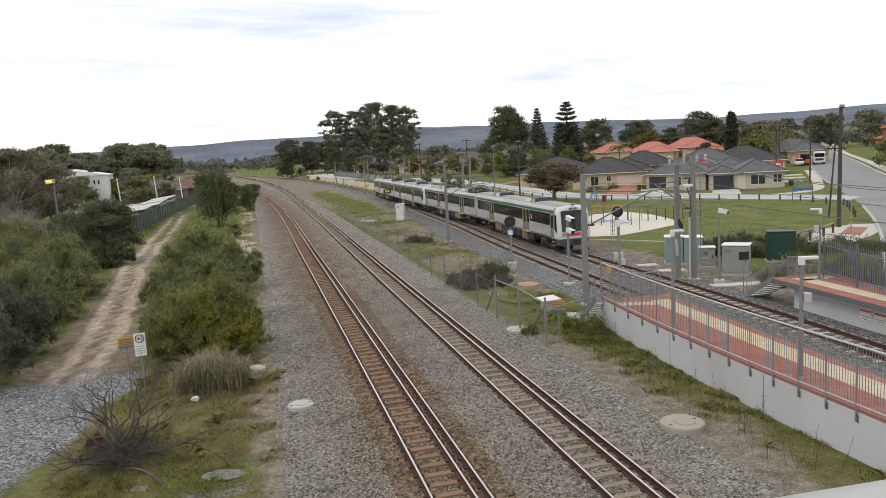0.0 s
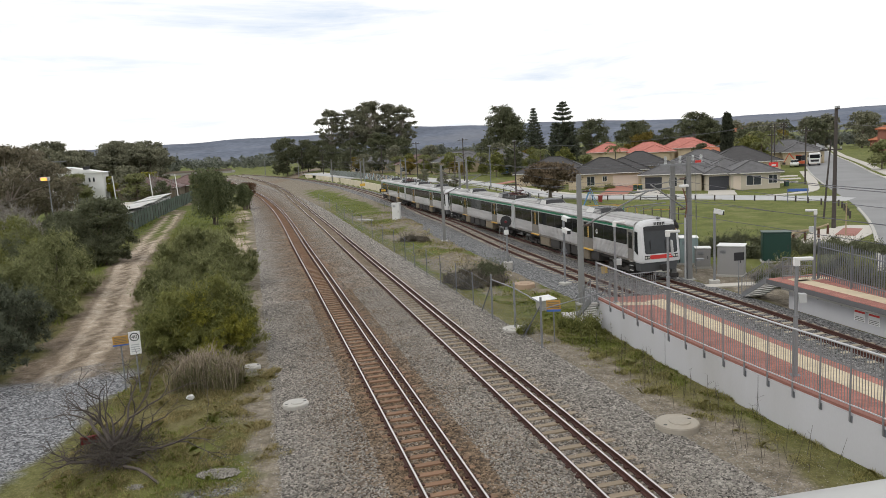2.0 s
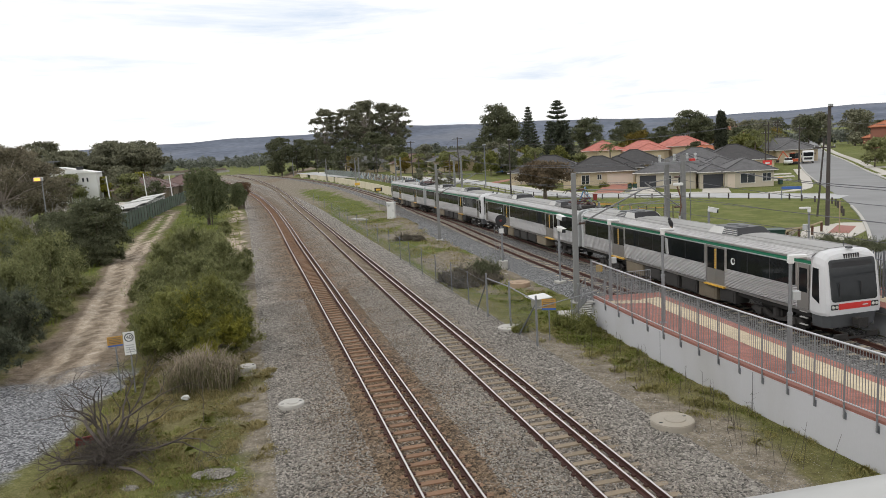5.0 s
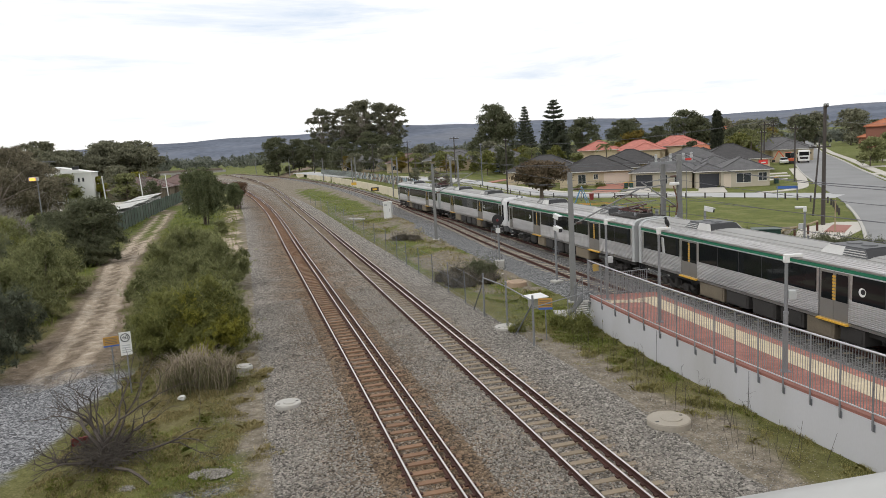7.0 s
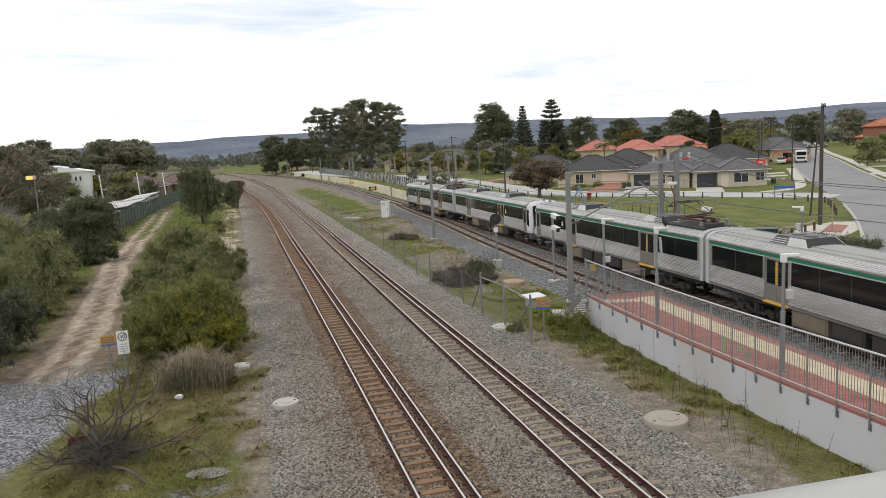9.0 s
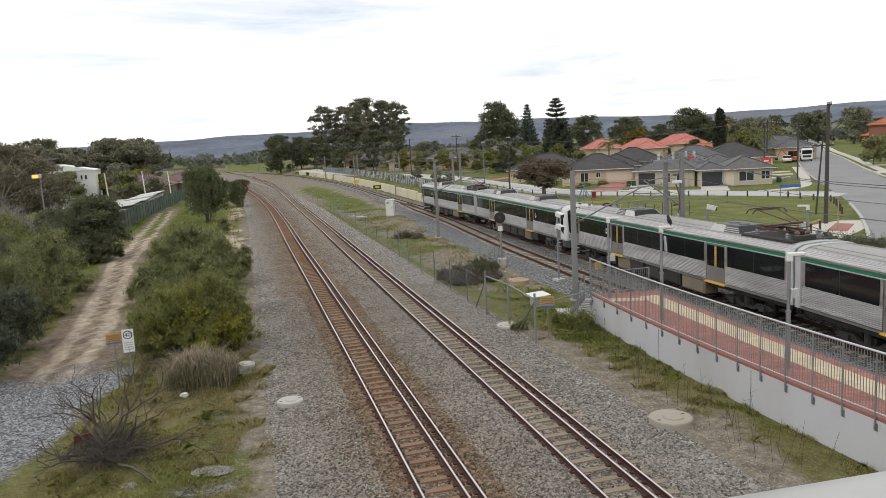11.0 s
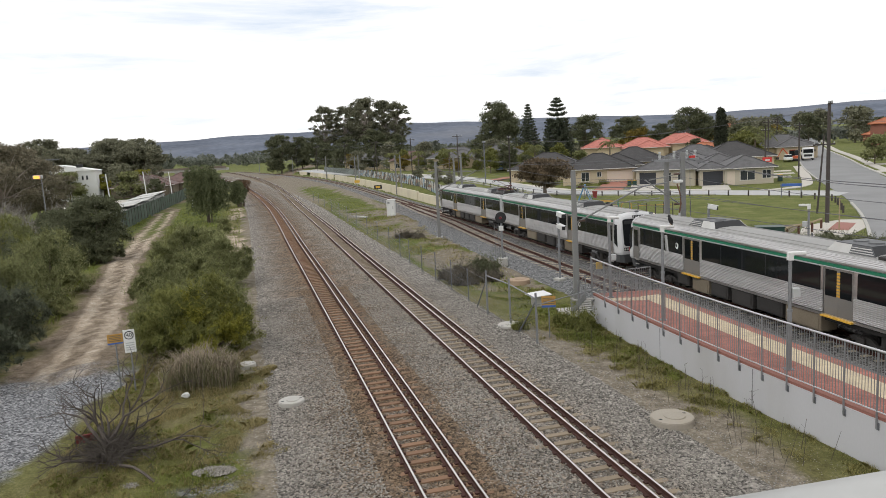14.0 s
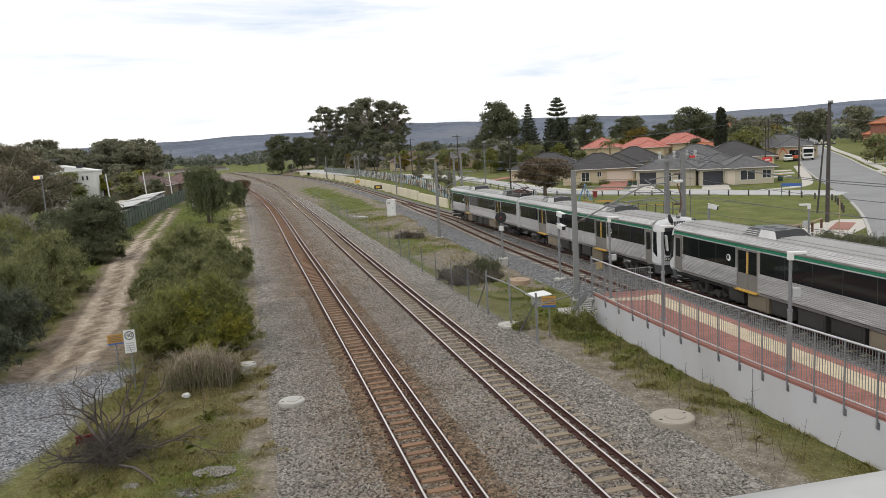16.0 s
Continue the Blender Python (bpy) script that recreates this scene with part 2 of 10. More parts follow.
def leaf_mat(name, col, var=0.45, hue2=None, rough=0.6):
    """Leaves: each island takes a tone between two colours, a little light passes through."""
    m, n, l, b = node_mat(name)
    b.inputs["Roughness"].default_value = rough
    b.inputs["Specular IOR Level"].default_value = 0.12
    g = n.new("ShaderNodeNewGeometry")
    tc = n.new("ShaderNodeTexCoord")
    ns = n.new("ShaderNodeTexNoise")
    ns.inputs["Scale"].default_value, ns.inputs["Detail"].default_value = 0.6, 2
    l.new(tc.outputs["Object"], ns.inputs["Vector"])
    ad = n.new("ShaderNodeMath"); ad.operation = "MULTIPLY_ADD"
    l.new(g.outputs["Random Per Island"], ad.inputs[0]); ad.inputs[1].default_value = 0.6
    l.new(ns.outputs[0], ad.inputs[2])
    rp = n.new("ShaderNodeValToRGB")
    h2 = hue2 or tuple(c * (1 + var) for c in col)
    rp.color_ramp.elements[0].position = 0.35
    rp.color_ramp.elements[0].color = (*[c * (1 - var) for c in col], 1)
    rp.color_ramp.elements[1].position = 1.0
    rp.color_ramp.elements[1].color = (*h2, 1)
    l.new(ad.outputs[0], rp.inputs[0])
    l.new(rp.outputs[0], b.inputs["Base Color"])
    tr = n.new("ShaderNodeBsdfTranslucent")
    l.new(rp.outputs[0], tr.inputs[0])
    mx = n.new("ShaderNodeMixShader"); mx.inputs[0].default_value = 0.3
    l.new(b.outputs[0], mx.inputs[1]); l.new(tr.outputs[0], mx.inputs[2])
    l.new(mx.outputs[0], n["Material Output"].inputs[0])
    return m


M["leaf_gum"] = leaf_mat("leaf_gum", (0.14, 0.144, 0.094), hue2=(0.265, 0.262, 0.18))
M["leaf_dark"] = leaf_mat("leaf_dark", (0.085, 0.096, 0.054), hue2=(0.175, 0.184, 0.11))
M["leaf_mid"] = leaf_mat("leaf_mid", (0.10, 0.116, 0.034), hue2=(0.25, 0.255, 0.085))
M["leaf_bright"] = leaf_mat("leaf_bright", (0.10, 0.12, 0.024), hue2=(0.34, 0.32, 0.06))
M["leaf_olive"] = leaf_mat("leaf_olive", (0.115, 0.132, 0.048), hue2=(0.29, 0.30, 0.14))
M["leaf_weep"] = leaf_mat("leaf_weep", (0.09, 0.11, 0.055), hue2=(0.185, 0.205, 0.105))
M["leaf_rust"] = leaf_mat("leaf_rust", (0.10, 0.065, 0.04), hue2=(0.18, 0.11, 0.065))
M["leaf_red"] = leaf_mat("leaf_red", (0.098, 0.084, 0.054), hue2=(0.195, 0.145, 0.095))
M["leaf_brown"] = leaf_mat("leaf_brown", (0.15, 0.135, 0.092), hue2=(0.27, 0.24, 0.17))
M["leaf_gold"] = leaf_mat("leaf_gold", (0.13, 0.105, 0.03), hue2=(0.25, 0.19, 0.05))
M["leaf_pink"] = leaf_mat("leaf_pink", (0.28, 0.08, 0.16), hue2=(0.45, 0.2, 0.3))
M["pine_dark"] = leaf_mat("pine_dark", (0.035, 0.04, 0.028), hue2=(0.07, 0.078, 0.05))
M["pine"] = leaf_mat("pine", (0.062, 0.075, 0.05), hue2=(0.115, 0.13, 0.09))
M["grass_blade"] = leaf_mat("grass_blade", (0.23, 0.205, 0.066), hue2=(0.43, 0.365, 0.18))
M["grass_green"] = leaf_mat("grass_green", (0.14, 0.18, 0.035), hue2=(0.28, 0.31, 0.08))
M["reed"] = leaf_mat("reed", (0.15, 0.115, 0.078), hue2=(0.42, 0.35, 0.265))
M["reed_green"] = leaf_mat("reed_green", (0.11, 0.115, 0.05), hue2=(0.24, 0.23, 0.12))
M["twig_dull"] = leaf_mat("twig_dull", (0.12, 0.108, 0.085), hue2=(0.21, 0.185, 0.145))
M["dead_twig"] = leaf_mat("dead_twig", (0.075, 0.062, 0.054), hue2=(0.15, 0.13, 0.112))
M["leaf_tree"] = leaf_mat("leaf_tree", (0.05, 0.06, 0.036), hue2=(0.165, 0.18, 0.125))
M["grass_wall"] = leaf_mat("grass_wall", (0.20, 0.195, 0.055), hue2=(0.40, 0.36, 0.15))
M["twig_grey"] = leaf_mat("twig_grey", (0.24, 0.215, 0.195), hue2=(0.38, 0.35, 0.32))
# leaf tones lightened and greyed to carry the haze of distance
M["leaf_far_haze"] = leaf_mat("leaf_far_haze", (0.13, 0.145, 0.125), hue2=(0.21, 0.225, 0.185))

# ---- lines of the four tracks (y, x) ----
DUAL_B = knots([(-40, 19), (-20, 13.9), (0, 8.75), (17.3, 4.33), (31.9, 0.6), (38.2, -1.02), (62, -7.13), (89.5, -14.15), (108, -19.0), (127.2, -23.92), (145, -28.5), (160, -32.35), (200, -43.1), (222, -49.5), (256, -59.8), (318, -80.4), (395, -108.5), (450, -129.5)])
DUAL_A = knots([(-40, 14.7), (-20, 9.6), (0, 4.42), (17.9, -0.14), (33, -4.03), (39.4, -5.7), (52, -8.95), (64, -12.1), (92.4, -19.38), (105, -22.7), (119, -26.5), (132, -30.25), (147.3, -34.72), (170.5, -41.95), (210, -55.0), (260, -72.5), (320, -95.6), (395, -126.5), (450, -150.5)])
MAIN = knots([(-30, 25.2), (0, 21.1), (26.5, 16.87), (31, 16.05), (35, 15.28), (40, 14.24), (45, 13.05), (49, 11.98), (54, 10.8), (60, 9.5), (70, 7.2), (81.5, 4.4), (92, 1.5), (99, -0.4), (107, -2.5), (118, -5.2), (130, -8.1), (144, -11.5), (153, -13.7), (193, -24.3), (224, -33.7), (270, -49.0), (309, -63.8), (359, -85.4), (452, -126)])
LOOP = knots([(-30, 22.0), (0, 17.8), (26.5, 13.3), (32, 12.1), (37.2, 11.0), (42.3, 9.9), (47.7, 8.7), (54, 7.4), (59.4, 6.25), (69.6, 4.3), (84.5, 1.6), (98.5, -1.6), (107, -3.1), (114, -4.6)])

# ---- the ground: one sheet to the horizon ----
PATH_MID = [(-13.5, 14), (-15.0, 22), (-16.2, 29), (-18.4, 37), (-21.6, 46), (-24.4, 54), (-28.2, 64), (-30.3, 72), (-34.5, 86), (-40, 105), (-47, 128), (-52.6, 148), (-60, 172)]
STREET_A = [(-52, 300), (-33, 246), (-16.5, 205), (-3, 175), (5.6, 154), (11, 138.5), (15.2, 126.5), (20.8, 116.3), (28.2, 109.1), (35.4, 104.4), (41.4, 99), (46.5, 93.5), (52, 88)]
STREET_X = np.array([p[0] for p in STREET_A], float)
STREET_Y = np.array([p[1] for p in STREET_A], float)
PATH_Y = np.array([p[1] for p in PATH_MID], float)
PATH_X = np.array([p[0] for p in PATH_MID], float)


def smooth(a, b, v):
    t = np.clip((v - a) / (b - a), 0, 1)
    return t * t * (3 - 2 * t)


def loop_x(y):
    """The near edge of the eastern tracks: the loop, and past its end the main line."""
    y = np.asarray(y, float)
    return np.where(y < 110, np.interp(y, *LOOP), np.interp(y, *MAIN) - 0.6)


def land(x, y):
    """Height of the land."""
    x, y = np.asarray(x, float), np.asarray(y, float)
    r = np.hypot(x, y)
    mx = np.interp(y, *MAIN)
    side = x - mx
    z = -0.25 + 0 * x
    # bank and street terrace beyond the cream wall
    z = z + 1.55 * smooth(3.4, 7.0, side) * smooth(100, 135, y) * (1 - smooth(4, 24, x))
    # the street climbs towards the hills
    z = z + 1.0 * smooth(80, 190, r) * smooth(15, 60, x - 0.12 * y)
    z = z + 2.0 * smooth(250, 500, r) * smooth(-10, 60, side) * (1 - smooth(60, 120, x))
    # front yards rise behind the lower street
    beyond = (y - np.interp(x, STREET_X, STREET_Y)) * 0.6
    level = 0.55 + 1.3 * smooth(140, 200, y)
    z = z + np.clip(level - z, 0, None) * smooth(3.6, 11, beyond) * smooth(-6, 6, x) * (1 - smooth(33, 41, x))
    # gentle roughness away from the tracks and roads
    left = smooth(5.2, 7.5, np.interp(y, *DUAL_A) - x)
    z = z + left * (0.07 * np.sin(x * 1.3 + y * 0.7) + 0.06 * np.sin(x * 0.55 - y * 0.9) + 0.035 * np.sin(x * 2.9 - y * 2.1)) * (1 - smooth(120, 200, r))
    between = smooth(3.2, 4.5, x - np.interp(y, *DUAL_B)) * smooth(3.0, 4.2, loop_x(y) - x) * smooth(34, 42, y)
    z = z + between * (0.05 + 0.10 * np.sin(x * 0.8 + y * 0.33) + 0.15 * smooth(70, 95, y)) * (1 - smooth(120, 150, y))
    return z


def hash_noise(x, y, s, seed=0.0):
    out = np.empty(len(x))
    for i in range(len(x)):
        out[i] = noise.fractal(Vector((x[i] / s + seed, y[i] / s, seed)), 1.0, 2.0, 3)
    return out


def build_ground():
    xs = np.unique(np.concatenate([np.arange(-46, 24, 0.7), np.arange(24, 70, 2.0), np.arange(-110, -46, 4.0), np.linspace(-4500, -110, 26), np.linspace(70, 300, 30), np.linspace(300, 4500, 22)]))
    ys = np.unique(np.concatenate([np.arange(-30, 8, 3.0), np.arange(8, 60, 0.7), np.arange(60, 140, 1.6), np.arange(140, 420, 8.0), np.linspace(420, 4500, 26), np.linspace(-4500, -30, 12)]))
    gx, gy = np.meshgrid(xs, ys)
    fx, fy = gx.ravel(), gy.ravel()
    z = land(fx, fy)
    nx, ny = len(xs), len(ys)
    idx = np.arange(nx * ny).reshape(ny, nx)
    faces = np.stack([idx[:-1, :-1], idx[:-1, 1:], idx[1:, 1:], idx[1:, :-1]], -1).reshape(-1, 4)
    ob = mesh_ob("ground", np.stack([fx, fy, z], 1).tolist(), faces.tolist(), ground_mat(), smooth=True)
    me = ob.data
    n1 = hash_noise(fx, fy, 2.2)
    n2 = hash_noise(fx, fy, 7.0, 3.7)
    # worn sandy track with a grassy crown further on
    d = fx - np.interp(fy, PATH_Y, PATH_X)
    half = np.interp(fy, [14, 30, 45, 70, 110, 160], [2.4, 2.4, 1.75, 1.5, 1.6, 2.6])
    sandy = 1 - smooth(half - 0.5, half + 0.7, np.abs(d) + 0.9 * n1)
    crown = smooth(70, 90, fy) * (1 - smooth(138, 146, fy)) * (1 - smooth(0.3, 1.1, np.abs(d) + 0.4 * n1))
    sandy = sandy * smooth(24, 31, fy + 1.5 * n1) * (1 - 0.8 * crown)
    # washed-out white sand beside the ballast towards the bend
    wash = (1 - smooth(0.4, 2.2, np.abs(np.interp(fy, *DUAL_A) - fx - 6.0) + 1.6 * n1)) * smooth(62, 70, fy) * (1 - smooth(122, 132, fy)) * smooth(-0.25, 0.1, n2 + 0.8 * n1)
    sandy = np.maximum(sandy, wash)
    # blue-grey stone spread on the near end of the track
    stone = (1 - smooth(3.0, 4.4, np.abs(fx + 16.2 + 0.02 * fy) + 0.7 * n1)) * (1 - smooth(27, 33, fy + 2 * n1 - 0.4 * d)) * smooth(2, 6, fy)
    stone = np.where(fx < -11.2 - 0.13 * (fy - 18) + 0.5 * n1, stone, 0)
    stone = np.maximum(stone, (1 - smooth(0.5, 1.0, np.hypot((fx + 6.6) / 1.2, (fy - 18.6) / 0.6) + 0.4 * n1)))
    # bare dirt beside the ballast
    da, db = np.interp(fy, *DUAL_A) - fx, fx - np.interp(fy, *DUAL_B)
    bare = (1 - smooth(0.3, 1.3, np.abs(da - 4.4) + 1.1 * n1)) * (1 - smooth(100, 130, fy))
    bare = np.maximum(bare, smooth(2.2, 2.6, db) * (1 - smooth(4.2, 6.4, db + 0.9 * n1)) * (1 - smooth(30, 36, fy)))
    mid = smooth(3.6, 4.6, db) * smooth(1.5, 3.0, loop_x(fy) - fx) * smooth(36, 44, fy)
    lp = loop_x(fy) - fx
    bare = np.maximum(bare, mid * smooth(2.4, 3.4, lp) * (1 - smooth(4.6, 7.0, lp + 1.5 * n1)) * smooth(50, 60, fy) * smooth(-0.35, 0.1, n2 + 0.2))
    right = fx - np.interp(fy, *MAIN)
    bare = np.maximum(bare, smooth(2.0, 2.6, right) * (1 - smooth(5.0, 8.5, right + 1.5 * n1 + 0.12 * (fy - 46))) * smooth(20, 34, fy) * (1 - smooth(74, 86, fy)) * smooth(-0.6, -0.1, n1 + 0.3))
    lush = np.clip(0.42 + 0.9 * n2, 0, 1)
    lush = np.maximum(lush, smooth(7, 12, right) * (1 - smooth(100, 140, fx)))
    lush = np.maximum(lush, mid * smooth(-0.2, 0.2, n1 + 0.3))
    bare = np.maximum(bare, 0.85 * mid * smooth(-0.22, 0.12, n2 + 0.6 * n1))
    far_mid = smooth(105, 135, fy + 8 * n2) * (right < 2) * (fx > np.interp(fy, *DUAL_A))
    strip = smooth(4.3, 5.3, db + 0.6 * n1) * smooth(4.4, 6.4, -right + 1.2 * n1) * (1 - smooth(178, 196, fy)) * smooth(100, 112, fy)
    bare = np.maximum(bare, 0.8 * np.clip(far_mid, 0, 1))
    bare = bare * (1 - strip * smooth(-0.25, 0.2, n2 + 0.5 * n1 + 0.12))
    lush = np.maximum(lush, 0.75 * strip)
    lush = np.maximum(lush, smooth(4.6, 5.4, right) * smooth(95, 115, fy))
    lush = np.maximum(lush, smooth(7, 9, da) * smooth(70, 100, fy))
    for name, val in (("sandy", sandy), ("stone", stone), ("bare", np.maximum(bare, 0)), ("lush", lush), ("across", np.where(wash > 0.2, 0.2, np.abs(d + 0.25 * n1) / 4.0)), ("lawn", smooth(7.0, 9.0, right + 0.12 * (fy - 46)) * smooth(36, 46, fy))):
        at = me.attributes.new(name, "FLOAT", "POINT")
        at.data.foreach_set("value", np.clip(val, 0, 1).astype(np.float32))
    return tagged(ob, "uneven verge of winter grass, sandy tracks and bare dirt", "ground", kind="structure")


def ground_mat():
    m, n, l, b = node_mat("ground")
    b.inputs["Roughness"].default_value = 0.95
    b.inputs["Specular IOR Level"].default_value = 0.15
    tc = n.new("ShaderNodeTexCoord")

    def noise_tex(scale, detail=4, rough=0.55):
        t = n.new("ShaderNodeTexNoise")
        t.inputs["Scale"].default_value, t.inputs["Detail"].default_value, t.inputs["Roughness"].default_value = scale, detail, rough
        l.new(tc.outputs["Object"], t.inputs["Vector"])
        return t.outputs[0]

    def ramp(src, stops):
        r = n.new("ShaderNodeValToRGB")
        r.color_ramp.elements[0].position, r.color_ramp.elements[0].color = stops[0][0], (*stops[0][1], 1)
        r.color_ramp.elements[1].position, r.color_ramp.elements[1].color = stops[-1][0], (*stops[-1][1], 1)
        for p, c in stops[1:-1]:
            e = r.color_ramp.elements.new(p)
            e.color = (*c, 1)
        l.new(src, r.inputs[0])
        return r.outputs[0]

    def attr(name):
        a = n.new("ShaderNodeAttribute")
        a.attribute_name = name
        return a.outputs["Fac"]

    def blend(fac, a, c):
        x = n.new("ShaderNodeMix"); x.data_type = "RGBA"
        l.new(fac, x.inputs[0]); l.new(a, x.inputs[6]); l.new(c, x.inputs[7])
        return x.outputs[2]

    def edge(fac, amount=0.5, scale=3.0):
        """The mask, frayed at its edge."""
        s = n.new("ShaderNodeMath"); s.operation = "MULTIPLY_ADD"
        l.new(noise_tex(scale, 6, 0.7), s.inputs[0]); s.inputs[1].default_value = amount; l.new(fac, s.inputs[2])
        r = n.new("ShaderNodeMapRange")
        r.inputs["From Min"].default_value, r.inputs["From Max"].default_value = 0.5 + amount * 0.5 - 0.22, 0.5 + amount * 0.5 + 0.22
        l.new(s.outputs[0], r.inputs[0])
        return r.outputs[0]

    g = noise_tex(1.3, 8, 0.7)
    dry = ramp(g, [(0.3, (0.085, 0.076, 0.03)), (0.5, (0.14, 0.125, 0.055)), (0.72, (0.22, 0.195, 0.105))])
    green = ramp(g, [(0.3, (0.055, 0.065, 0.016)), (0.5, (0.095, 0.112, 0.024)), (0.72, (0.15, 0.165, 0.045))])
    lawn = ramp(noise_tex(0.35, 8, 0.7), [(0.3, (0.082, 0.094, 0.028)), (0.5, (0.122, 0.138, 0.038)), (0.7, (0.19, 0.185, 0.075))])
    base = blend(attr("lush"), dry, green)
    base = blend(attr("lawn"), base, lawn)
    sandc = ramp(noise_tex(1.8, 8, 0.65), [(0.3, (0.24, 0.19, 0.14)), (0.5, (0.36, 0.295, 0.225)), (0.72, (0.53, 0.46, 0.375))])
    dirt = ramp(noise_tex(2.4, 8, 0.7), [(0.3, (0.105, 0.088, 0.064)), (0.5, (0.19, 0.163, 0.125)), (0.72, (0.33, 0.29, 0.23))])
    vor = n.new("ShaderNodeTexVoronoi")
    vor.inputs["Scale"].default_value = 16
    l.new(tc.outputs["Object"], vor.inputs["Vector"])
    sep = n.new("ShaderNodeSeparateColor")
    l.new(vor.outputs["Color"], sep.inputs[0])
    rock = ramp(sep.outputs[0], [(0.0, (0.055, 0.056, 0.06)), (0.5, (0.165, 0.168, 0.176)), (1.0, (0.36, 0.36, 0.365))])
    base = blend(edge(attr("bare"), 0.6, 2.0), base, dirt)
    # two pale wheel ruts on the track, duller earth between and beside them
    ac = n.new("ShaderNodeMath"); ac.operation = "MULTIPLY_ADD"
    l.new(noise_tex(1.1, 5, 0.6), ac.inputs[0]); ac.inputs[1].default_value = 0.16; l.new(attr("across"), ac.inputs[2])
    off = n.new("ShaderNodeMath"); off.operation = "SUBTRACT"
    l.new(ac.outputs[0], off.inputs[0]); off.inputs[1].default_value = 0.275
    ab = n.new("ShaderNodeMath"); ab.operation = "ABSOLUTE"
    l.new(off.outputs[0], ab.inputs[0])
    rut = n.new("ShaderNodeMapRange")
    rut.inputs["From Min"].default_value, rut.inputs["From Max"].default_value = 0.13, 0.05
    l.new(ab.outputs[0], rut.inputs[0])
    earth = ramp(noise_tex(2.2, 8, 0.7), [(0.3, (0.105, 0.08, 0.055)), (0.5, (0.185, 0.145, 0.105)), (0.72, (0.30, 0.245, 0.19))])
    base = blend(edge(attr("sandy"), 0.5, 1.6), base, blend(rut.outputs[0], earth, sandc))
    base = blend(edge(attr("stone"), 0.9, 1.3), base, rock)
    # crumbs, straw and small stones over everything
    crumb = n.new("ShaderNodeMapRange")
    crumb.inputs["From Min"].default_value, crumb.inputs["From Max"].default_value = 0.3, 0.7
    crumb.inputs["To Min"].default_value, crumb.inputs["To Max"].default_value = 0.55, 1.5
    l.new(noise_tex(14, 6, 0.8), crumb.inputs[0])
    grain = n.new("ShaderNodeMix"); grain.data_type, grain.blend_type = "RGBA", "MULTIPLY"
    grain.inputs[0].default_value = 1.0
    l.new(base, grain.inputs[6]); l.new(crumb.outputs[0], grain.inputs[7])
    l.new(grain.outputs[2], b.inputs["Base Color"])
    bp = n.new("ShaderNodeBump")
    bp.inputs["Strength"].default_value, bp.inputs["Distance"].default_value = 0.6, 0.08
    l.new(noise_tex(9, 8, 0.75), bp.inputs["Height"])
    l.new(bp.outputs[0], b.inputs["Normal"])
    return m


def ballast_mat(name, tint, rust):
    """Broken stone, tone per stone, rust-brown close to the rails."""
    m, n, l, b = node_mat(name)
    b.inputs["Roughness"].default_value = 0.9
    b.inputs["Specular IOR Level"].default_value = 0.2
    tc = n.new("ShaderNodeTexCoord")
    vor = n.new("ShaderNodeTexVoronoi")
    vor.inputs["Scale"].default_value, vor.inputs["Randomness"].default_value = 13, 1
    l.new(tc.outputs["Object"], vor.inputs["Vector"])
    sep = n.new("ShaderNodeSeparateColor")
    l.new(vor.outputs["Color"], sep.inputs[0])
    rp = n.new("ShaderNodeValToRGB")
    rp.color_ramp.elements[0].color = (*[c * 0.22 for c in tint], 1)
    rp.color_ramp.elements[1].color = (*[c * 2.1 for c in tint], 1)
    e = rp.color_ramp.elements.new(0.55); e.color = (*tint, 1)
    l.new(sep.outputs[1], rp.inputs[0])
    big = n.new("ShaderNodeTexNoise"); big.inputs["Scale"].default_value = 0.5; big.inputs["Detail"].default_value = 6
    l.new(tc.outputs["Object"], big.inputs["Vector"])
    at = n.new("ShaderNodeAttribute"); at.attribute_name = "stain"
    ad = n.new("ShaderNodeMath"); ad.operation = "MULTIPLY"
    mr = n.new("ShaderNodeMapRange"); mr.inputs["From Min"].default_value, mr.inputs["From Max"].default_value = 0.15, 0.55
    l.new(big.outputs[0], mr.inputs[0])
    l.new(mr.outputs[0], ad.inputs[0]); l.new(at.outputs["Fac"], ad.inputs[1])
    mx = n.new("ShaderNodeMix"); mx.data_type, mx.blend_type = "RGBA", "MULTIPLY"
    l.new(ad.outputs[0], mx.inputs[0]); l.new(rp.outputs[0], mx.inputs[6]); mx.inputs[7].default_value = (*rust, 1)
    l.new(mx.outputs[2], b.inputs["Base Color"])
    bp = n.new("ShaderNodeBump")
    bp.inputs["Strength"].default_value, bp.inputs["Distance"].default_value = 0.9, 0.05
    bp.invert = True
    l.new(vor.outputs["Distance"], bp.inputs["Height"])
    l.new(bp.outputs[0], b.inputs["Normal"])
    return m


M["ballast"] = ballast_mat("ballast", (0.215, 0.199, 0.178), (0.62, 0.47, 0.34))
M["ballast_blue"] = ballast_mat("ballast_blue", (0.155, 0.156, 0.157), (0.6, 0.45, 0.33))


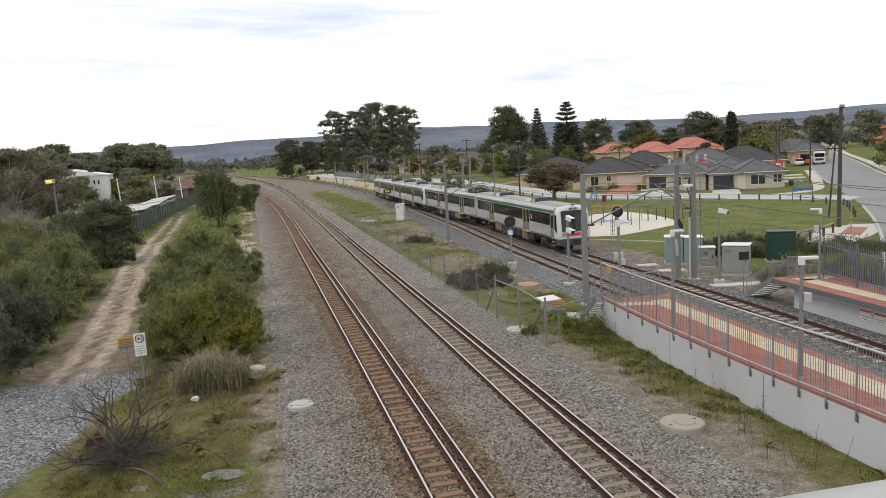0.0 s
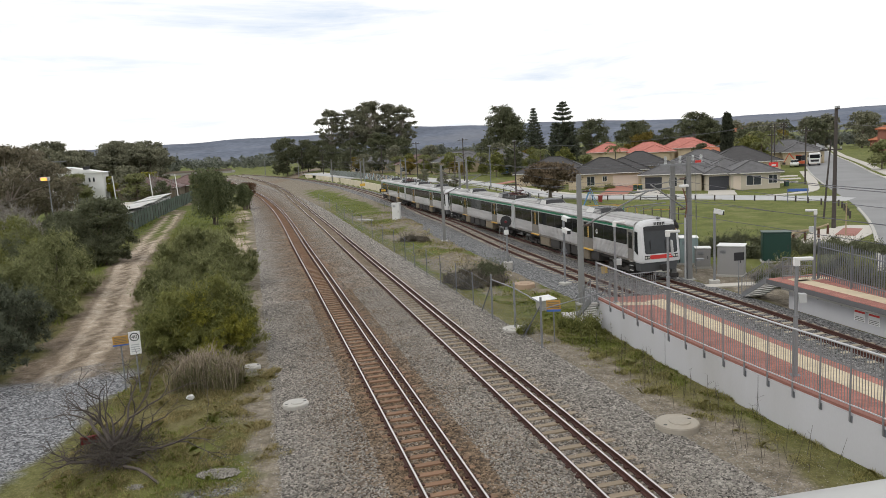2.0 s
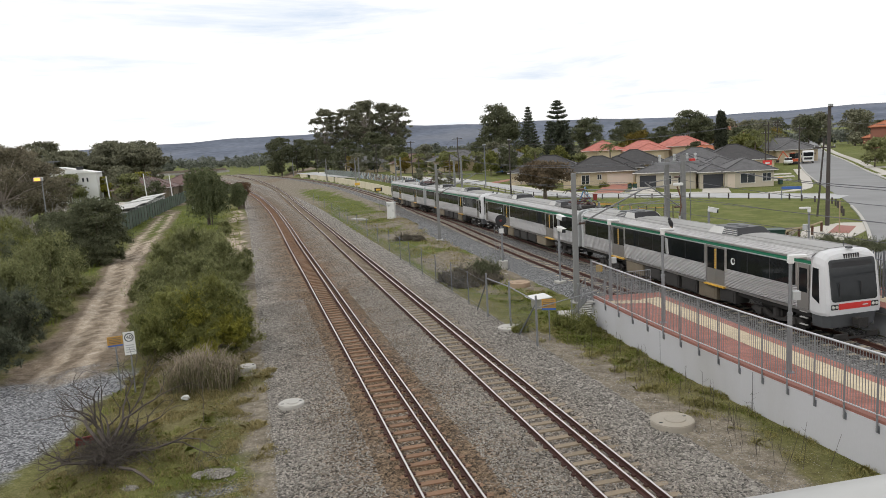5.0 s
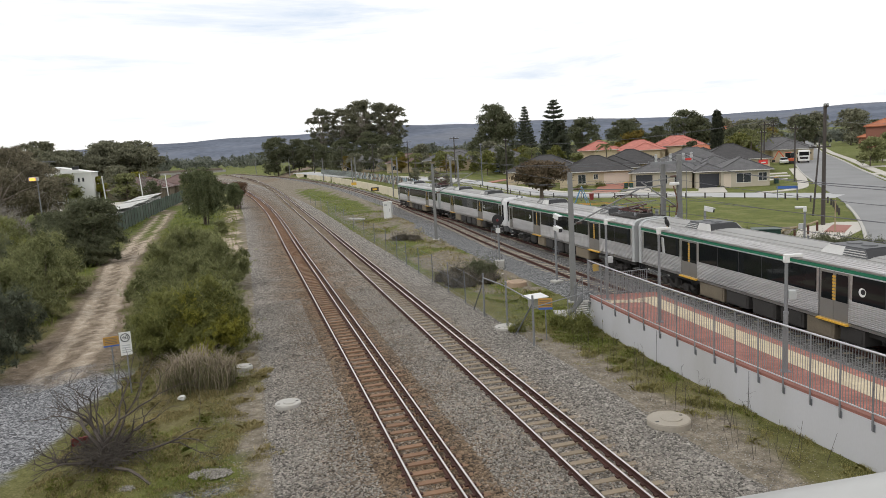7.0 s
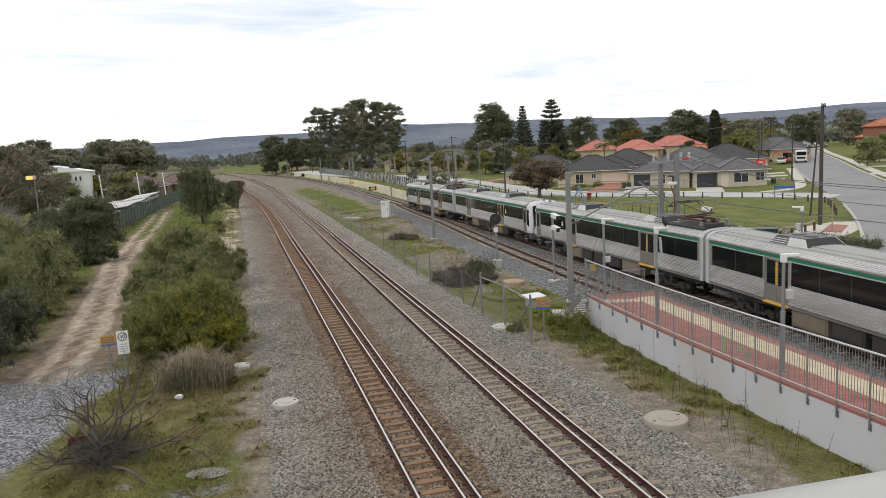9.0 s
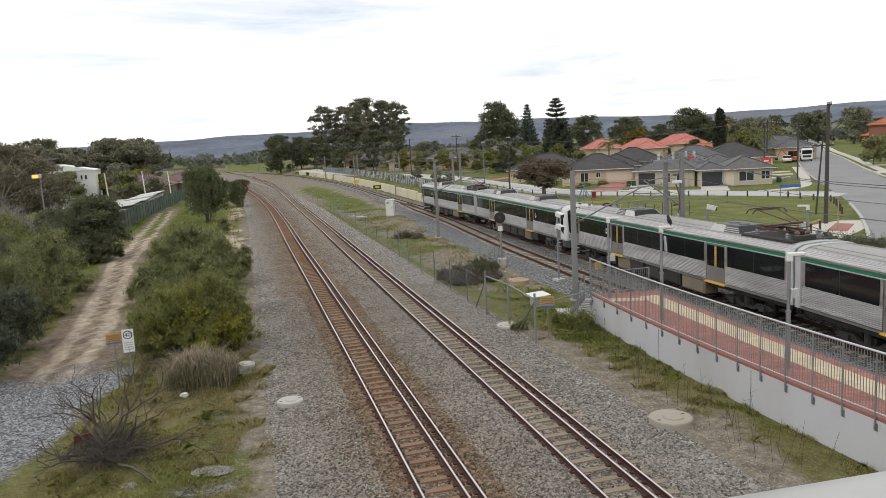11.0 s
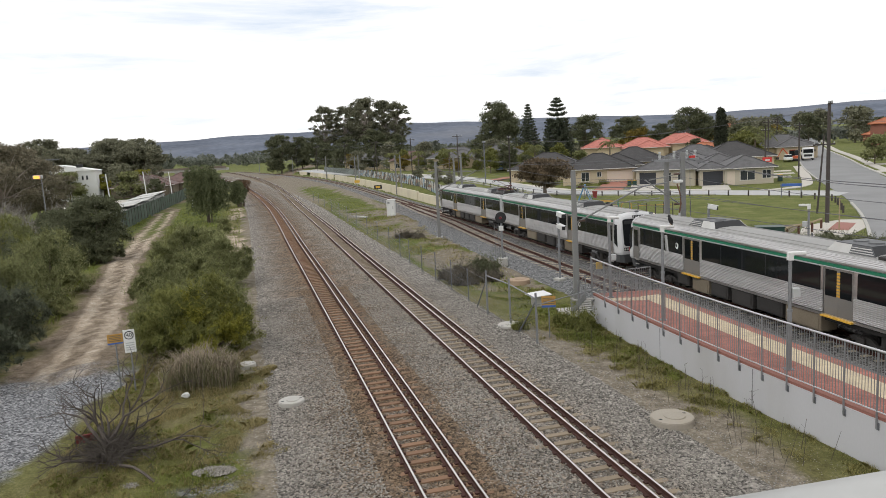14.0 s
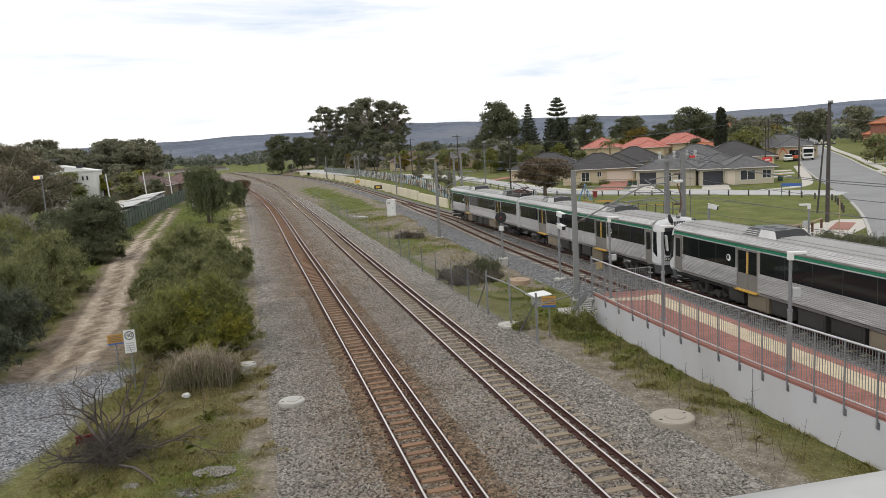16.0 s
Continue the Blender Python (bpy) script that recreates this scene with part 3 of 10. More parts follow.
def ballast_bed(name, line, prof, stain, material, y0, y1, label):
    """A bed of stone swept along the track with an uneven top; stain runs along the profile."""
    yy, xx = line
    sel = np.where((yy >= y0) & (yy <= y1))[0]
    dx = np.gradient(xx, yy)
    k = len(prof)
    vs, st = [], []
    for i in sel:
        nrm = 1 / math.hypot(1, dx[i])
        for j, (s, h) in enumerate(prof):
            if j in (0, k - 1):
                s += 0.22 * noise.noise((yy[i] * 0.31, j * 9.1, 1.0)) + 0.22 * noise.noise((yy[i] * 1.7, j * 4.1, 2.0))
            vs.append((xx[i] + s * nrm, yy[i] - s * dx[i] * nrm, h + 0.018 * noise.noise((yy[i] * 1.9, s * 2.1, 5.0))))
            st.append(stain[j])
    fs = [(c * k + j, c * k + j + 1, c * k + j + 1 + k, c * k + j + k) for c in range(len(sel) - 1) for j in range(k - 1)]
    ob = mesh_ob(name, vs, fs, material)
    at = ob.data.attributes.new("stain", "FLOAT", "POINT")
    at.data.foreach_set("value", np.array(st, np.float32))
    return tagged(ob, label, "ballast", kind="structure")


build_ground()
# shared bed of the two dual-gauge tracks; sides measured from the left-hand one
bed_prof = [(-5.0, -0.36), (-4.2, -0.245), (-3.2, -0.2), (-2.3, -0.17), (-1.1, -0.138), (-0.85, -0.175), (0, -0.195), (0.85, -0.175), (1.1, -0.138), (2.2, -0.16), (3.2, -0.138), (3.5, -0.175), (4.35, -0.195), (5.2, -0.175), (5.5, -0.138), (6.6, -0.2), (7.5, -0.235), (8.3, -0.36)]
bed_stain = [0, 0.1, 0.35, 0.75, 1, 1, 1, 1, 1, 0.7, 0.4, 0.5, 0.55, 0.5, 0.3, 0.05, 0, 0]
ballast_bed("ballast_bed_west", DUAL_A, bed_prof, bed_stain, M["ballast"], -38, 446, "pale grey crushed stone bed, rust-stained between the rails")
main_prof = [(-7.2, -0.42), (-6.2, -0.17), (-4.6, -0.15), (-3.3, -0.17), (-2.0, -0.17), (-1.2, -0.16), (0, -0.17), (1.2, -0.16), (2.0, -0.2), (2.9, -0.42)]
ballast_bed("ballast_bed_east", MAIN, main_prof, [0, 0, 0, 0.4, 0.1, 0.3, 0.4, 0.3, 0, 0], M["ballast_blue"], -29, 108, "blue-grey crushed stone bed")
far_prof = [(-3.6, -0.45), (-2.6, -0.22), (-1.2, -0.16), (0, -0.17), (1.2, -0.16), (2.0, -0.2), (2.9, -0.42)]
ballast_bed("ballast_bed_far", MAIN, far_prof, [0, 0.1, 0.3, 0.5, 0.3, 0, 0], M["ballast_blue"], 107.5, 451, "blue-grey crushed stone bed")


# ---- distant ridge ----
def ridge(name, dist, top, a0, a1, material, label, seed):
    vs, fs = [], []
    k = 240
    for i in range(k + 1):
        a = radians(a0 + (a1 - a0) * i / k)
        h = float(np.interp(a0 + (a1 - a0) * i / k, [p[0] for p in top], [p[1] for p in top])) * (1 + 0.025 * noise.fractal((i * 0.09, seed, 0), 1.0, 2.0, 5))
        for f, hh in ((0.72, -6), (0.80, h * 0.30), (0.88, h * 0.62), (0.95, h * 0.9), (1.0, h), (1.06, h * 0.8)):
            wob = hh * 0.07 * noise.noise((i * 0.16, f * 9, seed))
            vs.append((math.sin(a) * dist * f, math.cos(a) * dist * f, hh + wob))
    for i in range(k):
        for j in range(5):
            fs.append((i * 6 + j, i * 6 + 6 + j, i * 6 + 7 + j, i * 6 + 1 + j))
    return tagged(mesh_ob(name, vs, fs, material, smooth=True), label, "hills", kind="structure")


# distance haze is mixed into this base colour: pale blue-grey over the woods
M["hill_haze"] = mat("hill_haze", (0.15, 0.168, 0.208), 1.0, var=0.5, scale=0.004, fine=0.035, bump=0.0, spec=0.0, stain=(0.20, 0.205, 0.22), stain_amt=0.6)
SCARP = [(-75, 60), (-30, 85), (-21.3, 100), (-15, 115), (-8.7, 118), (-1.5, 134), (4, 124), (9, 118), (21, 91), (27, 91), (28.7, 97), (30.4, 100), (34, 97), (75, 110)]
ridge("backdrop_hills", 3900, SCARP, -75, 75, M["hill_haze"], "long wooded scarp on the horizon, coloured blue for haze", 2.0)


# ---- tracks ----
RAIL = [(-0.075, -0.157), (0.075, -0.157), (0.075, -0.14), (0.018, -0.12), (0.018, -0.05), (0.038, -0.036), (0.038, -0.006), (-0.038, -0.006), (-0.038, -0.036), (-0.018, -0.05), (-0.018, -0.12), (-0.075, -0.14)]
HEAD = [(-0.03, -0.009), (0.03, -0.009), (0.025, 0.001), (-0.025, 0.001)]


def sleeper_mesh(length, material, name):
    bm = bmesh.new()
    box(bm, -length / 2, length / 2, -0.12, 0.12, -0.33, -0.145)
    for v in bm.verts:
        if v.co.z > -0.2:
            v.co.y *= 0.82
            if abs(v.co.x) < length:
                v.co.z += 0.0
    me = bpy.data.meshes.new(name)
    bmesh.ops.recalc_face_normals(bm, faces=bm.faces)
    bm.to_mesh(me)
    bm.free()
    me.materials.append(material)
    return me


def railway(name, line, rails, y0, y1, sleeper, mat_sl, spacing, label, mid, head, near=(12, 200)):
    tr = empty("railway_track", None, label, "railway track")
    for s in rails:
        r = sweep("rail", line, [(s + a, b) for a, b in RAIL], 0.0, M["rail_side"], tr, y0=y0, y1=y1, step=2)
        sweep("running_surface", line, [(s + a, b) for a, b in HEAD], 0.0, head, r, y0=y0, y1=y1, step=2)
    me = sleeper_mesh(sleeper, mat_sl, "sleeper")
    y = y0 + 0.5
    k, far_v, far_f = 0, [], []
    clip_v, clip_f = [], []
    while y < y1:
        x, yy, d = on(line, y, mid)
        yaw = -math.atan(d) + 0.012 * random.uniform(-1, 1)
        m = Matrix.Translation((x, yy, random.uniform(-0.012, 0.012))) @ Matrix.Rotation(yaw, 4, "Z")
        if near[0] < y < near[1] and k < 300:
            o = new("sleeper", me)
            o.parent, o.matrix_basis = tr, m
            k += 1
        else:
            b = len(far_v)
            far_v += [tuple(m @ v.co) for v in me.vertices]
            far_f += [tuple(b + i for i in p.vertices) for p in me.polygons]
        if y < 75:
            for s in rails:
                for e in (-1, 1):
                    cx = s - mid + e * 0.10
                    b = len(clip_v)
                    for dx in (-0.05, 0.05):
                        for dy in (-0.06, 0.06):
                            for dz in (-0.15, -0.10):
                                clip_v.append(tuple(m @ Vector((cx + dx, dy, dz))))
                    clip_f += [tuple(b + i for i in f) for f in ((0, 1, 3, 2), (4, 6, 7, 5), (0, 4, 5, 1), (2, 3, 7, 6), (1, 5, 7, 3))]
        y += spacing / math.hypot(1, d)
    if far_v:
        tagged(mesh_ob("sleeper_run", far_v, far_f, mat_sl, tr), kind="stuff")
    if clip_v:
        tagged(mesh_ob("fastening_set", clip_v, clip_f, M["rail_side"], tr), kind="stuff")
    return tr


railway("a", DUAL_A, (-0.7175, 0.3495, 0.7175), -38, 446, 2.5, M["sleeper_red"], 0.61, "dual-gauge track with rust-red stained sleepers and shiny rails", 0.0, M["rail_head"])
railway("b", DUAL_B, (-0.7175, 0.3495, 0.7175), -38, 446, 2.5, M["sleeper_grey"], 0.61, "dual-gauge track with grey-brown sleepers and shiny rails", 0.0, M["rail_head"])
railway("c", MAIN, (-0.5335, 0.5335), -29, 450, 2.1, M["sleeper_pale"], 0.68, "narrow-gauge main track with pale sleepers", 0.0, M["rail_rust"], near=(24, 130))
railway("d", LOOP, (-0.5335, 0.5335), -29, 112, 2.1, M["sleeper_pale"], 0.68, "narrow-gauge platform track with pale sleepers and rusty rails", 0.0, M["rail_rust"], near=(28, 96))


# ---- platforms ----
def paving_mat(name, col, w, h, mortar):
    m, n, l, b = node_mat(name)
    b.inputs["Roughness"].default_value = 0.85
    tc = n.new("ShaderNodeTexCoord")
    br = n.new("ShaderNodeTexBrick")
    br.inputs["Color1"].default_value = (*[c * 0.85 for c in col], 1)
    br.inputs["Color2"].default_value = (*[c * 1.15 for c in col], 1)
    br.inputs["Mortar"].default_value = (*mortar, 1)
    br.inputs["Scale"].default_value = 1.0
    br.inputs["Mortar Size"].default_value = 0.006
    br.inputs["Brick Width"].default_value, br.inputs["Row Height"].default_value = w, h
    mp = n.new("ShaderNodeMapping")
    mp.inputs["Rotation"].default_value = (0, 0, radians(11.2))
    l.new(tc.outputs["Object"], mp.inputs[0])
    l.new(mp.outputs[0], br.inputs["Vector"])
    ns = n.new("ShaderNodeTexNoise"); ns.inputs["Scale"].default_value, ns.inputs["Detail"].default_value = 1.1, 5
    l.new(tc.outputs["Object"], ns.inputs["Vector"])
    mr = n.new("ShaderNodeMapRange"); mr.inputs["From Min"].default_value, mr.inputs["From Max"].default_value = 0.3, 0.7
    mr.inputs["To Min"].default_value, mr.inputs["To Max"].default_value = 0.82, 1.18
    l.new(ns.outputs[0], mr.inputs[0])
    mx = n.new("ShaderNodeMix"); mx.data_type, mx.blend_type = "RGBA", "MULTIPLY"; mx.inputs[0].default_value = 1
    l.new(br.outputs[0], mx.inputs[6]); l.new(mr.outputs[0], mx.inputs[7])
    l.new(mx.outputs[2], b.inputs["Base Color"])
    bp = n.new("ShaderNodeBump"); bp.inputs["Strength"].default_value, bp.inputs["Distance"].default_value = 0.3, 0.01
    bp.invert = True
    l.new(br.outputs["Fac"], bp.inputs["Height"]); l.new(bp.outputs[0], b.inputs["Normal"])
    return m


M["pavers"] = paving_mat("pavers", (0.34, 0.135, 0.105), 0.23, 0.115, (0.17, 0.10, 0.085))
M["tile_cream"] = mat("tile_cream", (0.56, 0.47, 0.33), 0.85, var=0.14, scale=1.5, fine=25, bump=0.12, stain=(0.42, 0.33, 0.22), stain_amt=0.5)
M["coping"] = mat("coping", (0.26, 0.115, 0.09), 0.85, var=0.12, scale=1.5, fine=25, bump=0.1)
M["edge_grey"] = mat("edge_grey", (0.13, 0.13, 0.135), 0.85, var=0.15, scale=1, fine=20, bump=0.1)

TOP = 1.15
# outer face of the retaining wall, and the deck's edge towards the track
WALL_K = knots([(-16, 18.6), (0, 15.4), (10, 13.1), (15, 11.68), (17, 11.12), (18, 10.83), (19.9, 10.29), (22.3, 9.64), (25.5, 8.9), (27.5, 8.48), (30.05, 8.03), (33.2, 7.55), (36, 7.1)])
WALL_Y = np.concatenate([np.arange(-15.5, 33.4, 0.5), [33.65]])
NEAR_WALL = (WALL_Y, np.interp(WALL_Y, *WALL_K))
EDGE_A = knots([(-16, 20.6), (0, 17.0), (10, 15.0), (18, 13.6), (21.8, 12.85), (24.15, 12.4), (27.3, 11.76), (30, 11.33), (33, 10.88), (36, 10.4)])


def platform_a():
    ys = NEAR_WALL[0]
    # deck slab between the wall and the track edge
    bm = bmesh.new()
    def strip(f0, f1, z, za, bmx):
        rows = []
        for y in ys:
            a, c = np.interp(y, *NEAR_WALL), np.interp(y, *EDGE_A)
            rows.append([bmx.verts.new((a + f0(a, c), y, z)), bmx.verts.new((a + f1(a, c), y, z))])
        for p, q in zip(rows[:-1], rows[1:]):
            bmx.faces.new((p[0], p[1], q[1], q[0]))
    dk = empty("platform_near", None, "raised platform paved in red brick with a cream warning strip", "platform", kind="structure")
    bm = bmesh.new()
    strip(lambda a, c: 0.22, lambda a, c: c - a - 0.02, TOP, 0, bm)
    part("paving", bm, M["pavers"], dk, "red brick paving")
    bm = bmesh.new()
    vs = []
    for y in ys:
        a, c = np.interp(y, *NEAR_WALL), np.interp(y, *EDGE_A)
        vs.append([bm.verts.new(p) for p in ((a, y, -0.6), (a, y, TOP - 0.075), (a + 0.2, y, TOP - 0.075), (a + 0.2, y, TOP - 0.02), (c - 0.1, y, TOP - 0.02), (c - 0.1, y, -0.6))])
    for p, q in zip(vs[:-1], vs[1:]):
        for j in range(5):
            bm.faces.new((p[j], p[j + 1], q[j + 1], q[j]))
    bm.faces.new(vs[-1])
    part("retaining_wall", bm, M["wall_paint"], dk, "smooth pale grey painted retaining wall")
    # brick coping along the wall and the end, dark edge towards the track
    line = NEAR_WALL
    sweep("coping", line, [(0.035, TOP - 0.072), (0.24, TOP - 0.072), (0.24, TOP + 0.012), (0.035, TOP + 0.012)], 0, M["coping"], dk, "dark red coping")
    sweep("edge", EDGE_A, [(-0.12, TOP - 0.2), (0.0, TOP - 0.2), (0.0, TOP + 0.008), (-0.12, TOP + 0.008)], 0, M["edge_grey"], dk, "dark platform edge", y0=-15, y1=33.4)
    # expansion joints of the wall
    for y in (27.1, 21.7, 16.2, 10.7):
        x = float(np.interp(y, *NEAR_WALL))
        boxed("wall_joint", (x - 0.006, x + 0.01, y - 0.012, y + 0.012, -0.5, TOP - 0.1), M["edge_grey"], dk, bev=0)
    # cream warning tiles, three wide, turning along the end
    bm = bmesh.new()
    box(bm, -0.148, 0.148, -0.148, 0.148, 0.0, 0.012)
    t0 = part("tile", bm, M["tile_cream"], dk)
    first, y, count = True, 32.4, 0
    yaw = math.atan(0.20)
    while y > -10 and count < 330:
        x, yy, d = on(EDGE_A, y)
        for k in range(3):
            m = Matrix.Translation((x - 0.72 - 0.3 * k, y - 0.06 * k, TOP + 0.001)) @ Matrix.Rotation(yaw, 4, "Z")
            if first:
                t0.matrix_basis, first = m, False
            else:
                same("tile", t0, dk, m)
            count += 1
        y -= 0.294
    for i in range(5):
        for k in range(2):
            same("tile", t0, dk, Matrix.Translation((9.35 - 0.298 * i + 0.06 * k, 32.05 - 0.3 * k + 0.05 * i, TOP + 0.001)) @ Matrix.Rotation(yaw, 4, "Z"))


def railing():
    rl = empty("railing", None, "tall galvanised steel railing with vertical bars", "railing")
    RAIL_H = 1.77
    bm0 = bmesh.new(); rod(bm0, (0, 0, 0), (0, 0, RAIL_H - 0.2), 0.0095, n=6)
    bal = part("baluster", bm0, M["galv"], rl)
    bm0 = bmesh.new(); box(bm0, -0.018, 0.018, -0.022, 0.022, -0.3, RAIL_H, 0.004)
    post = part("post", bm0, M["galv"], rl)
    bm0 = bmesh.new()
    box(bm0, -0.02, 0.0, -0.055, 0.055, -0.34, -0.14, 0.006)
    for dy in (-0.035, 0.035):
        for dz in (-0.3, -0.18):
            rod(bm0, (-0.035, dy, dz), (-0.01, dy, dz), 0.012, n=6)
    brk = part("bracket", bm0, M["galv_dark"], rl)
    off = 0.045
    at = lambda y: (float(np.interp(y, *NEAR_WALL)) - off, y)
    yaw = math.atan(0.22)
    # the bays are wider towards the platform's end
    ys, y = [], 33.4
    while y > 7:
        ys.append(y)
        y -= float(np.interp(y, [18, 20, 22, 24.3, 26.6, 29, 32], [1.0, 1.01, 1.05, 1.09, 1.18, 1.27, 1.385]))
    for i, y in enumerate(ys):
        m = Matrix.Translation((*at(y), TOP)) @ Matrix.Rotation(yaw, 4, "Z")
        if i == 0:
            post.matrix_basis = m
            brk.matrix_basis = m @ Matrix.Translation((off - 0.002, 0, 0))
        else:
            same("post", post, rl, m)
            same("bracket", brk, rl, m @ Matrix.Translation((off - 0.002, 0, 0)))
        if i + 1 < len(ys) and y > 12:
            for k in range(1, 11):
                mb = Matrix.Translation((*at(y + (ys[i + 1] - y) * k / 11), TOP + 0.17))
                if i == 0 and k == 1:
                    bal.matrix_basis = mb
                else:
                    same("baluster", bal, rl, mb)
    for nm, z, r, m in (("top_rail", RAIL_H, 0.034, M["rail_bright"]), ("bottom_rail", 0.17, 0.022, M["rail_bright"])):
        bm = bmesh.new()
        tube(bm, [(*at(y), TOP + z) for y in ys], r, 8)
        part(nm, bm, m, rl, "round bright galvanised rail", smooth=True)


def end_railing():
    """Across the platform's end, with a gate gap at the stairs."""
    rl = empty("railing", None, "galvanised railing across the platform end", "railing")
    p0, p1 = Vector((8.85, 33.5, TOP)), Vector((10.4, 33.85, TOP))
    for z in (0.12, 0.62, 1.1):
        bar("rail", p0 + Vector((0, 0, z)), p1 + Vector((0, 0, z)), 0.022, M["galv"], rl)
    for k in range(15):
        p = p0.lerp(p1, k / 14)
        bar("baluster", p + Vector((0, 0, 0.0)), p + Vector((0, 0, 1.1)), 0.011 if k not in (0, 7, 14) else 0.03, M["galv"], rl, n=6)
    q0 = Vector((7.5, 33.7, TOP - 0.5))
    bar("tall_post", q0, q0 + Vector((0, 0, 2.3)), 0.035, M["galv"], rl)


def stair(name, org, fwd, side_len, steps, rise, go, top_z, label):
    """Steel and concrete steps from a platform end down to the ground. fwd: unit direction of descent."""
    f = Vector((*fwd, 0)).normalized()
    sd = Vector((-f.y, f.x, 0))
    st = empty("stairs", None, label, "stairs")
    o = Vector((*org, top_z))
    rot = Matrix.Rotation(math.atan2(f.y, f.x), 4, "Z")
    for i in range(steps):
        p = o + f * (go * (i + 0.5)) - Vector((0, 0, rise * (i + 1)))
        boxed("tread", (-go / 2 - 0.02, go / 2 + 0.02, -side_len / 2, side_len / 2, -0.05, 0), M["kerb"], st, bev=0.008, m=Matrix.Translation(p) @ rot)
    run, drop = go * steps, rise * steps
    for s in (-1, 1):
        e = sd * (s * (side_len / 2 + 0.03))
        bm = bmesh.new()
        a, b = o + e, o + e + f * run - Vector((0, 0, drop))
        dv = (b - a).normalized()
        up = Vector((0, 0, 0.14))
        w = sd * 0.02
        v = [bm.verts.new(p) for p in (a - up - w, b - up - w, b + up - w, a + up - w, a - up + w, b - up + w, b + up + w, a + up + w)]
        for q in ((0, 1, 2, 3), (7, 6, 5, 4), (0, 4, 5, 1), (1, 5, 6, 2), (2, 6, 7, 3), (3, 7, 4, 0)):
            bm.faces.new([v[i] for i in q])
        part("stringer", bm, M["galv"], st)
        for z, r in ((1.0, 0.024), (0.2, 0.016)):
            bar("handrail", a + Vector((0, 0, z)), b + Vector((0, 0, z)), r, M["galv"], st)
        n = 11
        for k in range(n + 1):
            p = a.lerp(b, k / n)
            bar("baluster", p, p + Vector((0, 0, 1.0)), 0.026 if k in (0, n) else 0.01, M["galv"], st, n=6)
    return st


def platform_b():
    """The platform across the tracks."""
    pb = empty("platform_far", None, "far platform in red brick with cream strip and grey face", "platform", kind="structure")
    line = (MAIN[0], MAIN[1] + 1.75)
    def sw(name, prof, material, label="", y1=36.0):
        return sweep(name, line, prof, 0, material, pb, label, y0=-29, y1=y1)
    sw("face", [(0.55, -0.6), (0.55, 0.80), (0.75, 0.80), (0.75, -0.6)], M["wall_paint"], "pale grey platform face", 35.0)
    sw("ledge", [(0.1, 0.78), (0.1, 0.90), (0.7, 0.90), (0.7, 0.78)], M["concrete"], "concrete ledge", 35.4)
    sw("edge_beam", [(0.0, 0.90), (0.0, 1.13), (3.0, 1.13), (3.0, 0.90)], M["edge_grey"], "dark grey edge beam")
    sw("paving", [(0.02, 1.13), (0.02, TOP), (2.98, TOP), (2.98, 1.13)], M["pavers"], "red brick paving")
    sw("warning_strip", [(0.75, TOP), (0.75, TOP + 0.006), (1.55, TOP + 0.006), (1.55, TOP)], M["tile_cream"], "cream warning strip", 35.3)
    for k in range(7):
        x, y, d = on(line, 33.0 - 1.5 * k, 0.54)
        boxed("bracket", (x - 0.04, x + 0.02, y - 0.05, y + 0.05, 0.62, 0.8), M["edge_grey"], pb, bev=0)
    sw_y = 35.4
    x0, y0, d = on(line, 35.2, 0.8)
    boxed("warning_strip_end", (0, 1.9, -0.4, 0.4, 0, 0.006), M["tile_cream"], pb, bev=0, m=Matrix.Translation((x0, y0 - 0.15, TOP)) @ Matrix.Rotation(0.2, 4, "Z"))


def notice(x, y, z, yaw, w, h, rows, parent_label):
    sg = empty("warning_notice", Matrix.Translation((x, y, z)) @ Matrix.Rotation(yaw, 4, "Z"), parent_label, "sign")
    boxed("plate", (-w / 2, w / 2, -0.006, 0.006, 0, h), M["white_paint"], sg, bev=0.002)
    boxed("red_field", (-w / 2 + 0.02, w / 2 - 0.02, -0.009, 0.009, h * 0.76, h - 0.03), M["red"], sg, bev=0)
    for i in range(rows):
        boxed("text_bar", (-w / 2 + 0.05, w / 2 - 0.05, -0.009, 0.009, 0.03 + i * h * 0.15, 0.03 + i * h * 0.15 + 0.022), M["black"], sg, bev=0)


def palisade():
    fc = empty("palisade_fence", None, "grey steel palisade fence along the far platform", "fence")
    line = (MAIN[0], MAIN[1] + 1.75)
    p = [(19.1, 35.3), (19.2, 32.6), (19.3, 29.9), (19.7, 27.2), (20.2, 24.2)]
    for a, b in zip(p[:-1], p[1:]):
        bar("post", (*a, TOP), (*a, TOP + 2.05), 0.045, M["galv_dark"], fc, n=6)
        for z in (0.35, 1.65):
            bar("rail", (*a, TOP + z), (*b, TOP + z), 0.03, M["galv_dark"], fc, n=5)
        yaw = math.atan2(b[1] - a[1], b[0] - a[0])
        n = round(math.dist(a, b) / 0.17)
        for k in range(n):
            t = (k + 0.5) / n
            x, y = a[0] + (b[0] - a[0]) * t, a[1] + (b[1] - a[1]) * t
            bm = bmesh.new()
            prism(bm, [(-0.035, 0.06), (0.035, 0.06), (0.035, 1.85), (0.0, 1.98), (-0.035, 1.85)], 0.03, 0.045, "Y")
            bmesh.ops.transform(bm, matrix=Matrix.Translation((x, y, TOP)) @ Matrix.Rotation(yaw, 4, "Z"), verts=bm.verts)
            part("pale", bm, M["galv_dark"], fc)
    return fc


M["lens_grey"] = mat("lens_grey", (0.30, 0.31, 0.32), 0.25, var=0.05, scale=5, fine=30, bump=0.0)


